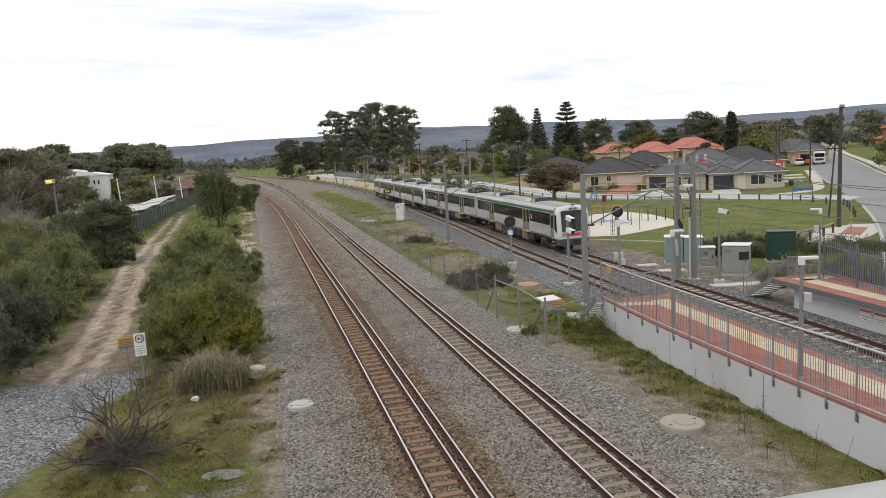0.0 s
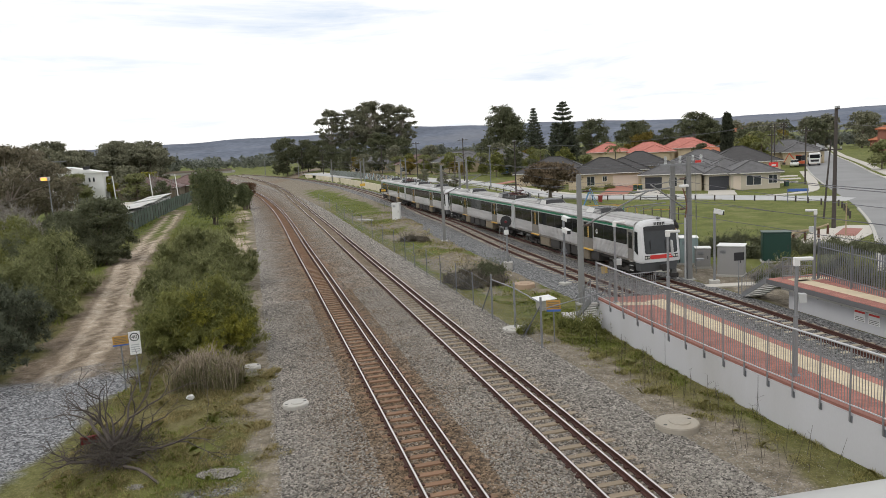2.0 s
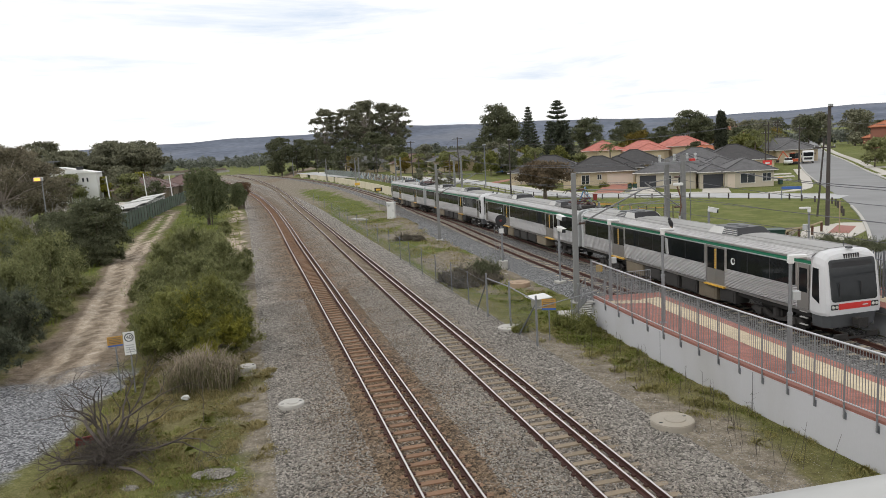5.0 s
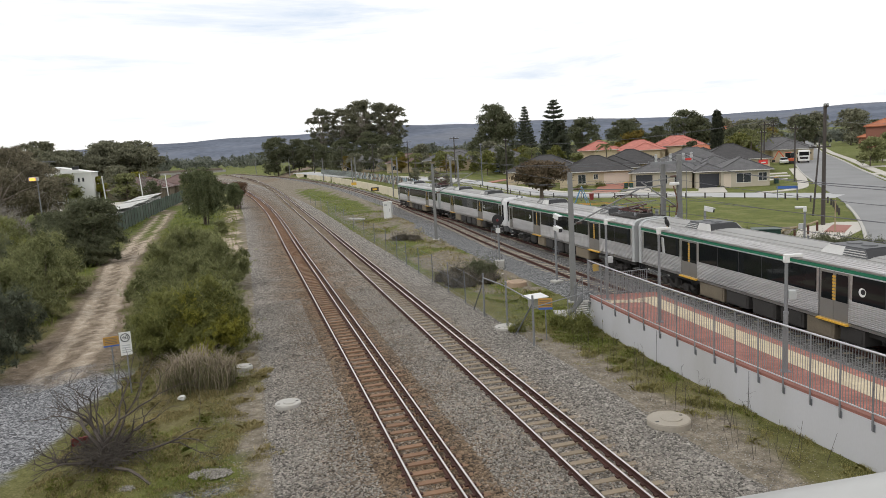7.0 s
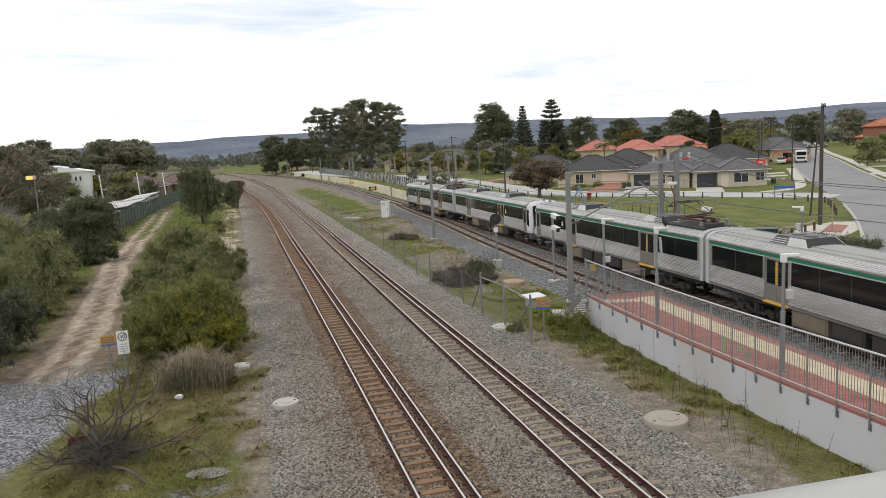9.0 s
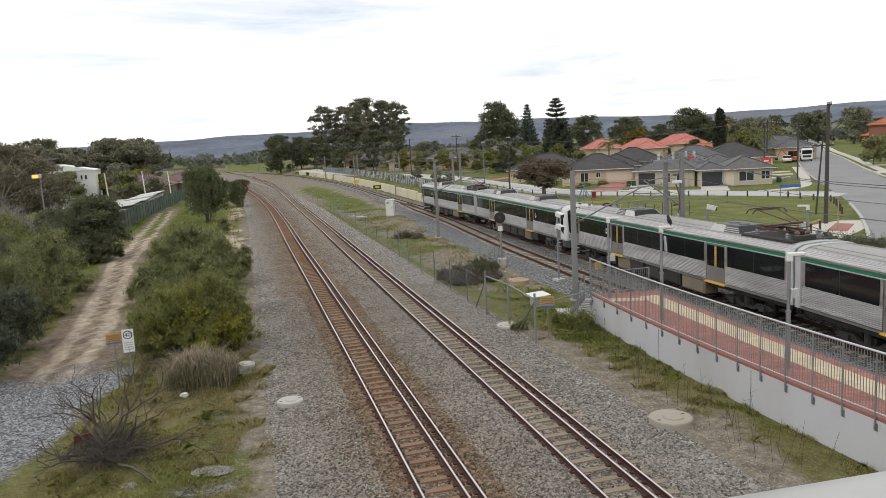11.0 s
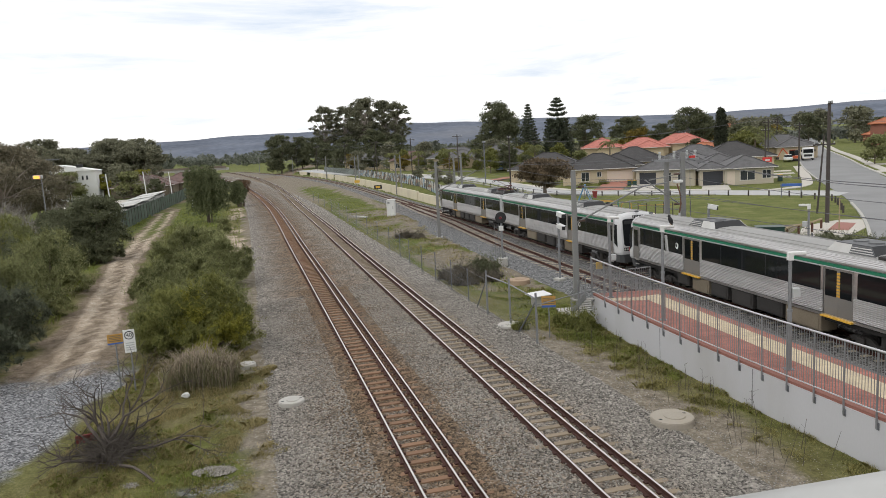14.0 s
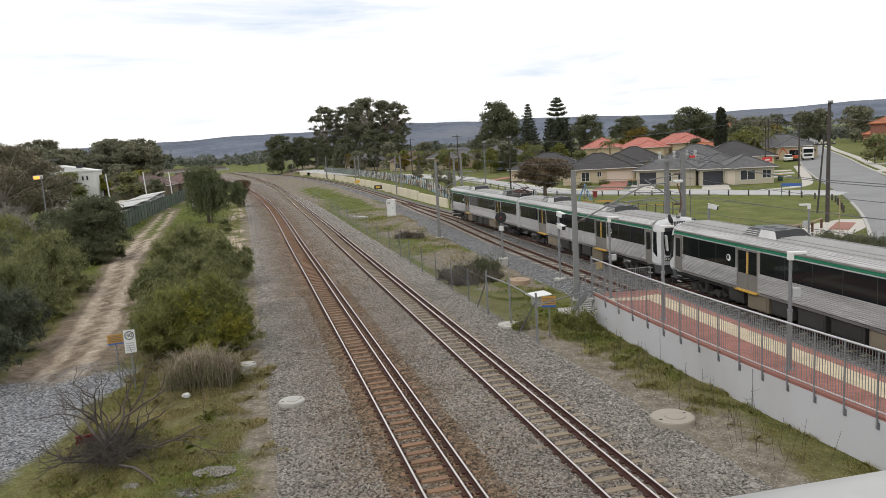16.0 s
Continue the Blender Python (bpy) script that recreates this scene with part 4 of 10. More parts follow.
def lamp_pole(x, y, z, h, yaw, box_at=None, long_head=True, bird=False):
    lp = empty("lamp_post", Matrix.Translation((x, y, z)) @ Matrix.Rotation(yaw, 4, "Z"), "galvanised platform lamp post with a white box head", "lamp post", "platform lamps")
    bar("lower_pole", (0, 0, 0), (0, 0, h * 0.52), 0.07, M["galv"], lp, n=12)
    bar("upper_pole", (0, 0, h * 0.52), (0, 0, h), 0.052, M["galv"], lp, n=12)
    bar("collar", (0, 0, h * 0.51), (0, 0, h * 0.53), 0.082, M["galv"], lp, n=12)
    boxed("base_plate", (-0.14, 0.14, -0.14, 0.14, 0, 0.02), M["galv_dark"], lp, bev=0.004)
    hd = boxed("lamp_head", (-0.08, 0.46, -0.09, 0.09, h + 0.01, h + 0.10), M["white_paint"], lp, "white lamp arm and head", bev=0.02)
    boxed("arm_socket", (-0.085, 0.075, -0.085, 0.085, h - 0.16, h + 0.02), M["white_paint"], hd, bev=0.02)
    boxed("lamp_glass", (0.14, 0.44, -0.07, 0.07, h - 0.015, h + 0.012), M["lens_grey"], hd, bev=0.004)
    if not box_at:
        boxed("speaker_panel", (0.07, 0.13, -0.13, 0.13, h - 0.95, h - 0.32), M["grey_paint"], lp, "pale tilted slab on the post", bev=0.02, m=Matrix.Translation((0.0, 0, 0)) @ Matrix.Rotation(radians(-4), 4, "Y") @ Matrix.Translation((0.28, 0, 0)))
    if box_at:
        boxed("control_box", (0.05, 0.28, -0.1, 0.1, box_at, box_at + 0.28), M["grey_paint"], lp, "small grey box", bev=0.015)
    return lp


platform_a()
railing()
end_railing()
stair("s", (7.75, 33.35), (-0.19, 0.98), 1.25, 7, 0.18, 0.27, TOP, "galvanised steps with handrails down from the platform")
boxed_slab = boxed("stair_slab", (6.2, 8.2, 34.9, 36.3, -0.4, -0.1), M["kerb"], bev=0.02)
tagged(boxed_slab, "concrete slab at the foot of the steps", "slab")
slab2 = boxed("stair_slab", (6.7, 8.0, 33.5, 34.3, -0.4, 0.02), M["concrete"], bev=0.02)
tagged(slab2, "weathered concrete block under the steps", "slab")
platform_b()
stair("s", (17.55, 36.1), (-0.24, 0.97), 1.3, 7, 0.18, 0.3, TOP, "concrete steps with grey handrails at the far platform")
palisade()
notice(*on((MAIN[0], MAIN[1]), 30.1, 2.24)[:2], 0.15, radians(102), 0.62, 0.5, 3, "white and red warning notice on the platform face")
notice(*on((MAIN[0], MAIN[1]), 29.3, 2.24)[:2], 0.15, radians(102), 0.62, 0.5, 3, "white and red warning notice on the platform face")
lamp_pole(8.15, 32.62, TOP, 3.7, radians(-5), 1.75)
lamp_pole(9.11, 28.0, TOP, 3.75, radians(-5))
lamp_pole(10.81, 21.2, TOP, 3.6, radians(-5), 2.3)
lamp_pole(18.85, 35.2, TOP, 3.45, radians(150), 2.4)


def far_gate():
    g = empty("gate", None, "grey tubular gate and guard rail at the far platform end", "gate")
    a, b = Vector((17.5, 35.75, TOP)), Vector((19.0, 35.45, TOP))
    for z in (0.15, 0.65, 1.1):
        bar("rail", a + Vector((0, 0, z)), b + Vector((0, 0, z)), 0.022, M["galv"], g)
    for k in range(15):
        p = a.lerp(b, k / 14)
        bar("baluster", p, p + Vector((0, 0, 1.1)), 0.011 if k % 7 else 0.028, M["galv"], g, n=6)


far_gate()


# ---- electric train: two coupled two-car sets ----
def steel_mat(name, col, pitch, rough=0.30):
    """Ribbed stainless side sheet: ribs run along the car."""
    m, n, l, b = node_mat(name)
    b.inputs["Metallic"].default_value, b.inputs["Roughness"].default_value = 0.85, rough
    tc = n.new("ShaderNodeTexCoord")
    ns = n.new("ShaderNodeTexNoise")
    ns.inputs["Scale"].default_value, ns.inputs["Detail"].default_value = 1.2, 5
    mp = n.new("ShaderNodeMapping")
    mp.inputs["Scale"].default_value = (0.25, 1, 2.5)
    l.new(tc.outputs["Object"], mp.inputs[0])
    l.new(mp.outputs[0], ns.inputs["Vector"])
    rp = n.new("ShaderNodeValToRGB")
    rp.color_ramp.elements[0].position, rp.color_ramp.elements[0].color = 0.3, (*[c * 0.82 for c in col], 1)
    rp.color_ramp.elements[1].position, rp.color_ramp.elements[1].color = 0.7, (*[c * 1.1 for c in col], 1)
    l.new(ns.outputs[0], rp.inputs[0])
    l.new(rp.outputs[0], b.inputs["Base Color"])
    return m


M["steel_rib"] = steel_mat("steel_rib", (0.60, 0.585, 0.58), 0.06, 0.32)
M["roof_sheet"] = mat("roof_sheet", (0.31, 0.305, 0.295), 0.6, 0.15, var=0.12, scale=0.8, fine=12, bump=0.04, stain=(0.25, 0.245, 0.24), stain_amt=0.5)
M["door_steel"] = mat("door_steel", (0.25, 0.235, 0.22), 0.45, 0.4, var=0.08, scale=2, fine=20, bump=0.02)
M["train_white"] = mat("train_white", (0.58, 0.58, 0.585), 0.3, var=0.03, scale=1, fine=20, bump=0.01)
M["skirt_grey"] = mat("skirt_grey", (0.08, 0.083, 0.087), 0.5, var=0.1, scale=1, fine=20, bump=0.03)
M["pod_white"] = mat("pod_white", (0.55, 0.545, 0.53), 0.5, 0.3, var=0.12, scale=1.5, fine=20, bump=0.03, stain=(0.40, 0.385, 0.36), stain_amt=0.4)
M["panto_red"] = mat("panto_red", (0.105, 0.042, 0.04), 0.6, 0.2, var=0.2, scale=3, fine=20, bump=0.05)
M["screen_grey"] = mat("screen_grey", (0.022, 0.024, 0.026), 0.07, var=0.35, scale=1.2, fine=3, bump=0.0, spec=0.4)
M["gear"] = mat("gear", (0.035, 0.032, 0.03), 0.85, var=0.3, scale=2, fine=20, bump=0.2)
M["gear_tan"] = mat("gear_tan", (0.17, 0.14, 0.10), 0.85, var=0.25, scale=2, fine=20, bump=0.15)
M["lens"] = mat("lens", (0.55, 0.55, 0.5), 0.15, var=0.1, scale=5, fine=30, bump=0.0)
M["door_yellow"] = mat("door_yellow", (0.62, 0.36, 0.045), 0.5, var=0.1, scale=3, fine=30, bump=0.0)

HALF = 11.55     # half length of a car body
HW = 1.43
DOORS = ((3.3, 4.86), (-6.9, -5.34))   # along the car, cab end positive
WINDOWS = ((5.02, 9.62), (-5.16, 3.12), (-10.95, -7.08))


def side_ribs(z0, z1, pitch=0.078, depth=0.044, y=HW):
    """Fluted sheet: each rib turns one face up and one down."""
    n = max(1, round((z1 - z0) / pitch))
    p = (z1 - z0) / n
    pts = [(y - depth, z0)]
    for i in range(n):
        z = z0 + i * p
        pts += [(y - depth * 0.12, z + p * 0.44), (y, z + p * 0.55), (y - depth * 0.12, z + p * 0.66), (y - depth, z + p)]
    return pts


def roof_flutes():
    """Fluted cove between the green band and the roof."""
    path = [(HW, 3.31), (HW - 0.005, 3.40), (HW - 0.03, 3.47), (HW - 0.08, 3.535), (HW - 0.16, 3.585), (HW - 0.30, 3.63)]
    out = []
    for (y0, z0), (y1, z1) in zip(path[:-1], path[1:]):
        L = math.hypot(y1 - y0, z1 - z0)
        ny, nz = (z1 - z0) / L, -(y1 - y0) / L
        k = max(1, round(L / 0.09))
        for i in range(k):
            for t, d in ((0.0, 0.022), (0.28, 0.022), (0.38, 0.0), (0.92, 0.0)):
                q = (i + t) / k
                out.append((y0 + (y1 - y0) * q - ny * d, z0 + (z1 - z0) * q - nz * d))
    return out + [path[-1]]


def extrude_open(bm, pts, x0, x1, sign):
    a = [bm.verts.new((x0, sign * p[0], p[1])) for p in pts]
    b = [bm.verts.new((x1, sign * p[0], p[1])) for p in pts]
    for i in range(len(pts) - 1):
        bm.faces.new((a[i], a[i + 1], b[i + 1], b[i]))


def car_shell(car):
    x0, x1 = -HALF + 0.15, HALF - 1.0
    cuts = sorted([x0, x1] + [d for p in DOORS for d in p])
    spans = [(cuts[i], cuts[i + 1]) for i in range(0, len(cuts), 2)]
    bm = bmesh.new()
    for s in (-1, 1):
        for a, b in spans:
            extrude_open(bm, side_ribs(1.25, 2.15), a, b, s)
            extrude_open(bm, [(HW, 2.15), (HW - 0.03, 2.16), (HW - 0.03, 3.11), (HW, 3.12), (HW, 3.16)], a, b, s)
        extrude_open(bm, [(HW - 0.03, 3.28)] + roof_flutes(), x0, x1, s)
        # floor edge
        extrude_open(bm, [(HW, 1.25), (HW - 0.02, 1.14), (HW - 0.12, 1.13), (0, 1.13)], x0, x1, s)
        # door pockets
        for a, b in DOORS:
            extrude_open(bm, [(HW, 3.16), (HW - 0.07, 3.15), (HW - 0.07, 1.18), (HW, 1.17), (HW, 1.15)], a, b, s)
            for x in (a, b):
                v = [bm.verts.new((x, s * yy, zz)) for yy, zz in ((HW, 1.26), (HW, 3.16), (HW - 0.07, 3.16), (HW - 0.07, 1.26))]
                bm.faces.new(v)
    for x in (x0, x1):
        v = [bm.verts.new((x, yy, zz)) for yy, zz in ((-HW, 1.15), (HW, 1.15), (HW, 3.4), (HW - 0.3, 3.63), (-HW + 0.3, 3.63), (-HW, 3.4))]
        bm.faces.new(v)
    part("body_side", bm, M["steel_rib"], car, "ribbed stainless steel sides")
    bm = bmesh.new()
    for s in (-1, 1):
        extrude_open(bm, [(HW - 0.30, 3.632), (0.995, 3.66), (0.99, 3.69), (0.965, 3.69), (0.96, 3.67), (HW - 0.6, 3.70), (0.635, 3.72), (0.63, 3.75), (0.605, 3.75), (0.60, 3.725), (HW - 1.0, 3.745), (0.0, 3.76)], x0, x1, s)
    bmesh.ops.remove_doubles(bm, verts=bm.verts, dist=0.001)
    part("roof", bm, M["roof_sheet"], car, "dull grey weathered roof")
    for s in (-1, 1):
        boxed("green_band", (x0, x1, s * HW - 0.004 * 1, s * HW + 0.004, 3.16, 3.29), M["green_stripe"], car, "dark green band above the windows", bev=0)
        boxed("white_band", (x0, x1, s * HW - 0.003, s * HW + 0.003, 3.128, 3.155), M["train_white"], car, bev=0)
        for a, b in WINDOWS:
            w = boxed("window", (a, b, s * (HW - 0.014) - 0.014, s * (HW - 0.014) + 0.014, 2.13, 3.10), M["dark_glass"], car, "dark tinted window strip", bev=0.004)
            n = max(2, round((b - a) / 1.6))
            for i in range(1, n):
                xm = a + (b - a) * i / n
                boxed("mullion", (xm - 0.02, xm + 0.02, s * HW - 0.003, s * HW + 0.003, 2.14, 3.09), M["black"], w, bev=0)
        for a, b in DOORS:
            mid = (a + b) / 2
            for i, (p, q) in enumerate(((a + 0.02, mid - 0.008), (mid + 0.008, b - 0.02))):
                d = boxed("door_leaf", (p, q, s * (HW - 0.05) - 0.018, s * (HW - 0.05) + 0.018, 1.2, 3.12), M["door_steel"], car, "brushed grey sliding door leaf", bev=0.004)
                boxed("door_window", (p + 0.09, q - 0.06, s * (HW - 0.05) - 0.021, s * (HW - 0.05) + 0.021, 1.98, 3.03), M["dark_glass"], d, bev=0.003)
            # yellow edge strips on the leading edges
            for k in range(9):
                boxed("edge_mark", (mid - 0.085, mid + 0.085, s * (HW - 0.022) - 0.004, s * (HW - 0.022) + 0.004, 1.88 + 0.125 * k, 1.96 + 0.125 * k), M["door_yellow"], car, bev=0) if k else None
            boxed("door_step", (a - 0.02, b + 0.02, s * (HW + 0.03) - 0.07, s * (HW + 0.03) + 0.07, 1.13, 1.195), M["door_yellow"], car, "yellow painted door step", bev=0.006)
        # crew door behind the cab
        d = boxed("crew_door", (HALF - 1.75, HALF - 1.09, s * (HW - 0.004) - 0.012, s * (HW - 0.004) + 0.012, 1.24, 3.14), M["door_steel"], car, "grey crew door", bev=0.006)
        boxed("door_window", (HALF - 1.65, HALF - 1.19, s * (HW + 0.004) - 0.008, s * (HW + 0.004) + 0.008, 1.95, 2.95), M["dark_glass"], d, bev=0.003)
        # round emblem on the first window
        bm = bmesh.new()
        bmesh.ops.create_circle(bm, cap_ends=True, segments=18, radius=0.17, matrix=pose(5.5, s * (HW + 0.004), 2.55, 90))
        part("emblem", bm, M["white_paint"], car, "plain white round emblem")
        bm = bmesh.new()
        bmesh.ops.create_circle(bm, cap_ends=True, segments=14, radius=0.105, matrix=pose(5.54, s * (HW + 0.006), 2.57, 90))
        part("emblem_centre", bm, M["black"], car)


def car_nose(car):
    """White moulded cab end."""
    secs = []
    #       x       half width  bottom  shoulder  roof   lean
    for x, w, zb, zr in ((HALF - 1.02, 1.435, 1.14, 3.74), (HALF - 0.72, 1.43, 1.12, 3.74), (HALF - 0.48, 1.385, 1.12, 3.70), (HALF - 0.29, 1.29, 1.13, 3.61), (HALF - 0.22, 1.19, 1.15, 3.50)):
        ring = [(w * 0.96, zb), (w, zb + 0.12), (w, 1.62), (w * 0.985, 2.7), (w * 0.955, zr - 0.52), (w * 0.9, zr - 0.28), (w * 0.74, zr - 0.10), (w * 0.4, zr - 0.02), (0, zr)]
        ring = ring + [(-y, z) for y, z in ring[-2::-1]]
        lean = [0.0 if z < 1.62 else -(z - 1.62) * 0.14 * min(1, (x - HALF + 1.02) / 0.8) for y, z in ring]
        secs.append([(x + dl, y, z) for (y, z), dl in zip(ring, lean)])
    bm = bmesh.new()
    rows = [[bm.verts.new(p) for p in s] for s in secs]
    for a, b in zip(rows[:-1], rows[1:]):
        for i in range(len(a) - 1):
            bm.faces.new((a[i], a[i + 1], b[i + 1], b[i]))
    last = rows[-1]
    for i in range(len(last) // 2):
        j = len(last) - 1 - i
        quad = [last[i], last[i + 1], last[j - 1], last[j]]
        bm.faces.new(list(dict.fromkeys(quad)))
    nose = part("cab_front", bm, M["train_white"], car, "white moulded cab front")
    lean = lambda z: HALF - 0.22 - max(0.0, z - 1.62) * 0.14

    def plate(name, y0, y1, z0, z1, off, material, parent, label="", r=0.1):
        bm = bmesh.new()
        pts = []
        for cy, cz, a0 in ((y1 - r, z1 - r, 0), (y0 + r, z1 - r, 90), (y0 + r, z0 + r, 180), (y1 - r, z0 + r, 270)):
            for k in range(4):
                a = radians(a0 + 30 * k)
                pts.append((cy + r * math.cos(a), cz + r * math.sin(a)))
        f = [bm.verts.new((lean(z) + off, y, z)) for y, z in pts]
        bk = [bm.verts.new((lean(z) + off - 0.05, y, z)) for y, z in pts]
        bm.faces.new(f)
        for i in range(len(f)):
            bm.faces.new((f[i], f[(i + 1) % len(f)], bk[(i + 1) % len(f)], bk[i]))
        return part(name, bm, material, parent, label)
    ws = plate("windscreen", -1.09, 1.09, 1.68, 3.36, 0.014, M["screen_grey"], car, "wide dark windscreen", 0.14)
    plate("screen_header", -0.98, 0.98, 3.04, 3.27, 0.016, M["black"], ws, r=0.05)
    for y in (-0.72, 0.30):
        boxed("wiper", (lean(2.1) + 0.03, lean(2.1) + 0.05, y - 0.015, y + 0.015, 1.75, 2.45), M["black"], ws, bev=0, m=None)
    plate("red_band", -0.76, 0.76, 1.36, 1.60, 0.01, M["red"], car, "red band below the windscreen", 0.03)
    for s in (-1, 1):
        h = plate("headlight", s * 0.95 - 0.17, s * 0.95 + 0.17, 1.37, 1.59, 0.012, M["black"], car, "dark headlight housing", 0.03)
        for q in (-0.085, 0.085):
            bm = bmesh.new()
            bmesh.ops.create_cone(bm, cap_ends=True, segments=12, radius1=0.07, radius2=0.06, depth=0.03, matrix=pose(HALF - 0.2, s * 0.95 + q, 1.48, 0, 90))
            part("lamp_lens", bm, M["lens"], h)
        bm = bmesh.new()
        v = [bm.verts.new((x, s * (w + 0.012), z)) for x, w, z in ((HALF - 0.90, 1.44, 1.86), (HALF - 0.54, 1.41, 1.62), (HALF - 0.66, 1.38, 3.02), (HALF - 0.92, 1.405, 3.05))]
        b2 = [bm.verts.new((q.co.x, q.co.y - s * 0.06, q.co.z)) for q in v]
        bm.faces.new(v)
        for i in range(4):
            bm.faces.new((v[i], v[(i + 1) % 4], b2[(i + 1) % 4], b2[i]))
        part("cab_side_window", bm, M["dark_glass"], car, "black cab side window")
    for k in range(7):
        boxed("vent_slot", (lean(3.46) - 0.05, lean(3.46) + 0.02, -0.33 + 0.11 * k - 0.028, -0.33 + 0.11 * k + 0.028, 3.38, 3.56), M["black"], car, bev=0, m=None)
    bm = bmesh.new()
    box(bm, HALF - 0.7, HALF - 0.5, -0.1, 0.1, 3.74, 3.84, 0.03)
    part("radio_aerial", bm, M["skirt_grey"], car)
    bar("whip_aerial", (HALF - 1.2, 0.3, 3.74), (HALF - 1.2, 0.3, 3.95), 0.015, M["skirt_grey"], car)
    bm = bmesh.new()
    prism(bm, [(HALF - 1.0, -1.34), (HALF - 0.5, -1.3), (HALF - 0.28, -1.08), (HALF - 0.28, 1.08), (HALF - 0.5, 1.3), (HALF - 1.0, 1.34)], 0.6, 1.13, "Z")
    for v in bm.verts:
        if v.co.z < 0.7:
            v.co.y *= 0.93
            v.co.x -= 0.06
    part("skirt", bm, M["skirt_grey"], car, "dark grey skirt under the cab")
    # pale steps below the crew door, dark lettering field on the red band
    boxed("number_bar", (HALF - 0.215, HALF - 0.2, 0.36, 0.62, 1.46, 1.5), M["white_paint"], car, bev=0)
    for s in (-1, 1):
        for z in (0.55, 0.85, 1.1):
            boxed("crew_step", (HALF - 1.62, HALF - 1.22, s * 1.36 - 0.05, s * 1.36 + 0.05, z, z + 0.035), M["pod_white"], car, bev=0.004)
    c = boxed("coupler", (HALF - 0.2, HALF + 0.22, -0.16, 0.16, 0.72, 1.02), M["gear"], car, "black automatic coupler", bev=0.04)
    boxed("coupler_face", (HALF + 0.2, HALF + 0.25, -0.24, 0.24, 0.66, 1.08), M["gear"], c, bev=0.03)
    bm = bmesh.new()
    for s in (-1, 1):
        box(bm, HALF - 0.15, HALF - 0.05, s * 0.75 - 0.3, s * 0.75 + 0.3, 0.18, 0.40, 0.02)
    box(bm, HALF - 0.15, HALF - 0.08, -1.05, 1.05, 0.14, 0.24, 0.02)
    part("rail_guard", bm, M["gear"], car)
    return nose


def car_under(car):
    for bx in (8.0, -8.0):
        bg = new("bogie")
        bg.parent = car
        bg.location = (bx, 0, 0)
        bm = bmesh.new()
        for s in (-1, 1):
            prism(bm, [(-1.75, 0.48), (-1.5, 0.62), (-0.7, 0.62), (-0.45, 0.42), (0.45, 0.42), (0.7, 0.62), (1.5, 0.62), (1.75, 0.48), (1.6, 0.38), (0.75, 0.38), (0.4, 0.27), (-0.4, 0.27), (-0.75, 0.38), (-1.6, 0.38)], s * 0.92 - 0.07, s * 0.92 + 0.07, "Y")
            for w in (-1.1, 1.1):
                box(bm, w - 0.2, w + 0.2, s * 1.02 - 0.08, s * 1.02 + 0.08, 0.3, 0.58, 0.03)
            rod(bm, (0, s * 0.95, 0.42), (0, s * 0.95, 0.85), 0.17, n=10)
        box(bm, -0.3, 0.3, -0.9, 0.9, 0.45, 0.7)
        part("bogie_frame", bm, M["gear"], bg, "black bogie frame")
        for w in (-1.1, 1.1):
            bm = bmesh.new()
            for s in (-1, 1):
                bmesh.ops.create_cone(bm, cap_ends=True, segments=20, radius1=0.42, radius2=0.42, depth=0.12, matrix=pose(w, s * 0.565, 0.42, 90))
                bmesh.ops.create_cone(bm, cap_ends=True, segments=20, radius1=0.445, radius2=0.445, depth=0.03, matrix=pose(w, s * 0.50, 0.42, 90))
            rod(bm, (w, -0.6, 0.42), (w, 0.6, 0.42), 0.08)
            part("wheelset", bm, M["gear"], bg, "dark steel wheelset")
    for i, (a, b, z, tan) in enumerate(((-5.2, -3.1, 0.32, 1), (-2.9, -1.2, 0.38, 0), (-0.9, 0.7, 0.30, 0), (1.0, 2.4, 0.36, 0), (2.6, 4.1, 0.30, 1), (4.4, 5.6, 0.4, 0))):
        for s in (-1, 1):
            q = boxed("equipment_box", (a, b, s * 0.98 - 0.38, s * 0.98 + 0.38, z + 0.1, 1.13), M["gear_tan"] if tan else M["gear"], car, "tan underfloor box" if tan else "dark underfloor equipment box", bev=0.03)
            boxed("box_lid", (a + 0.12, b - 0.12, s * 1.37 - 0.012, s * 1.37 + 0.012, z + 0.18, 1.05), M["gear_tan"] if tan else M["gear"], q, bev=0.004)
    boxed("underframe", (-HALF + 0.3, HALF - 1.0, -1.2, 1.2, 0.9, 1.128), M["gear"], car, bev=0)


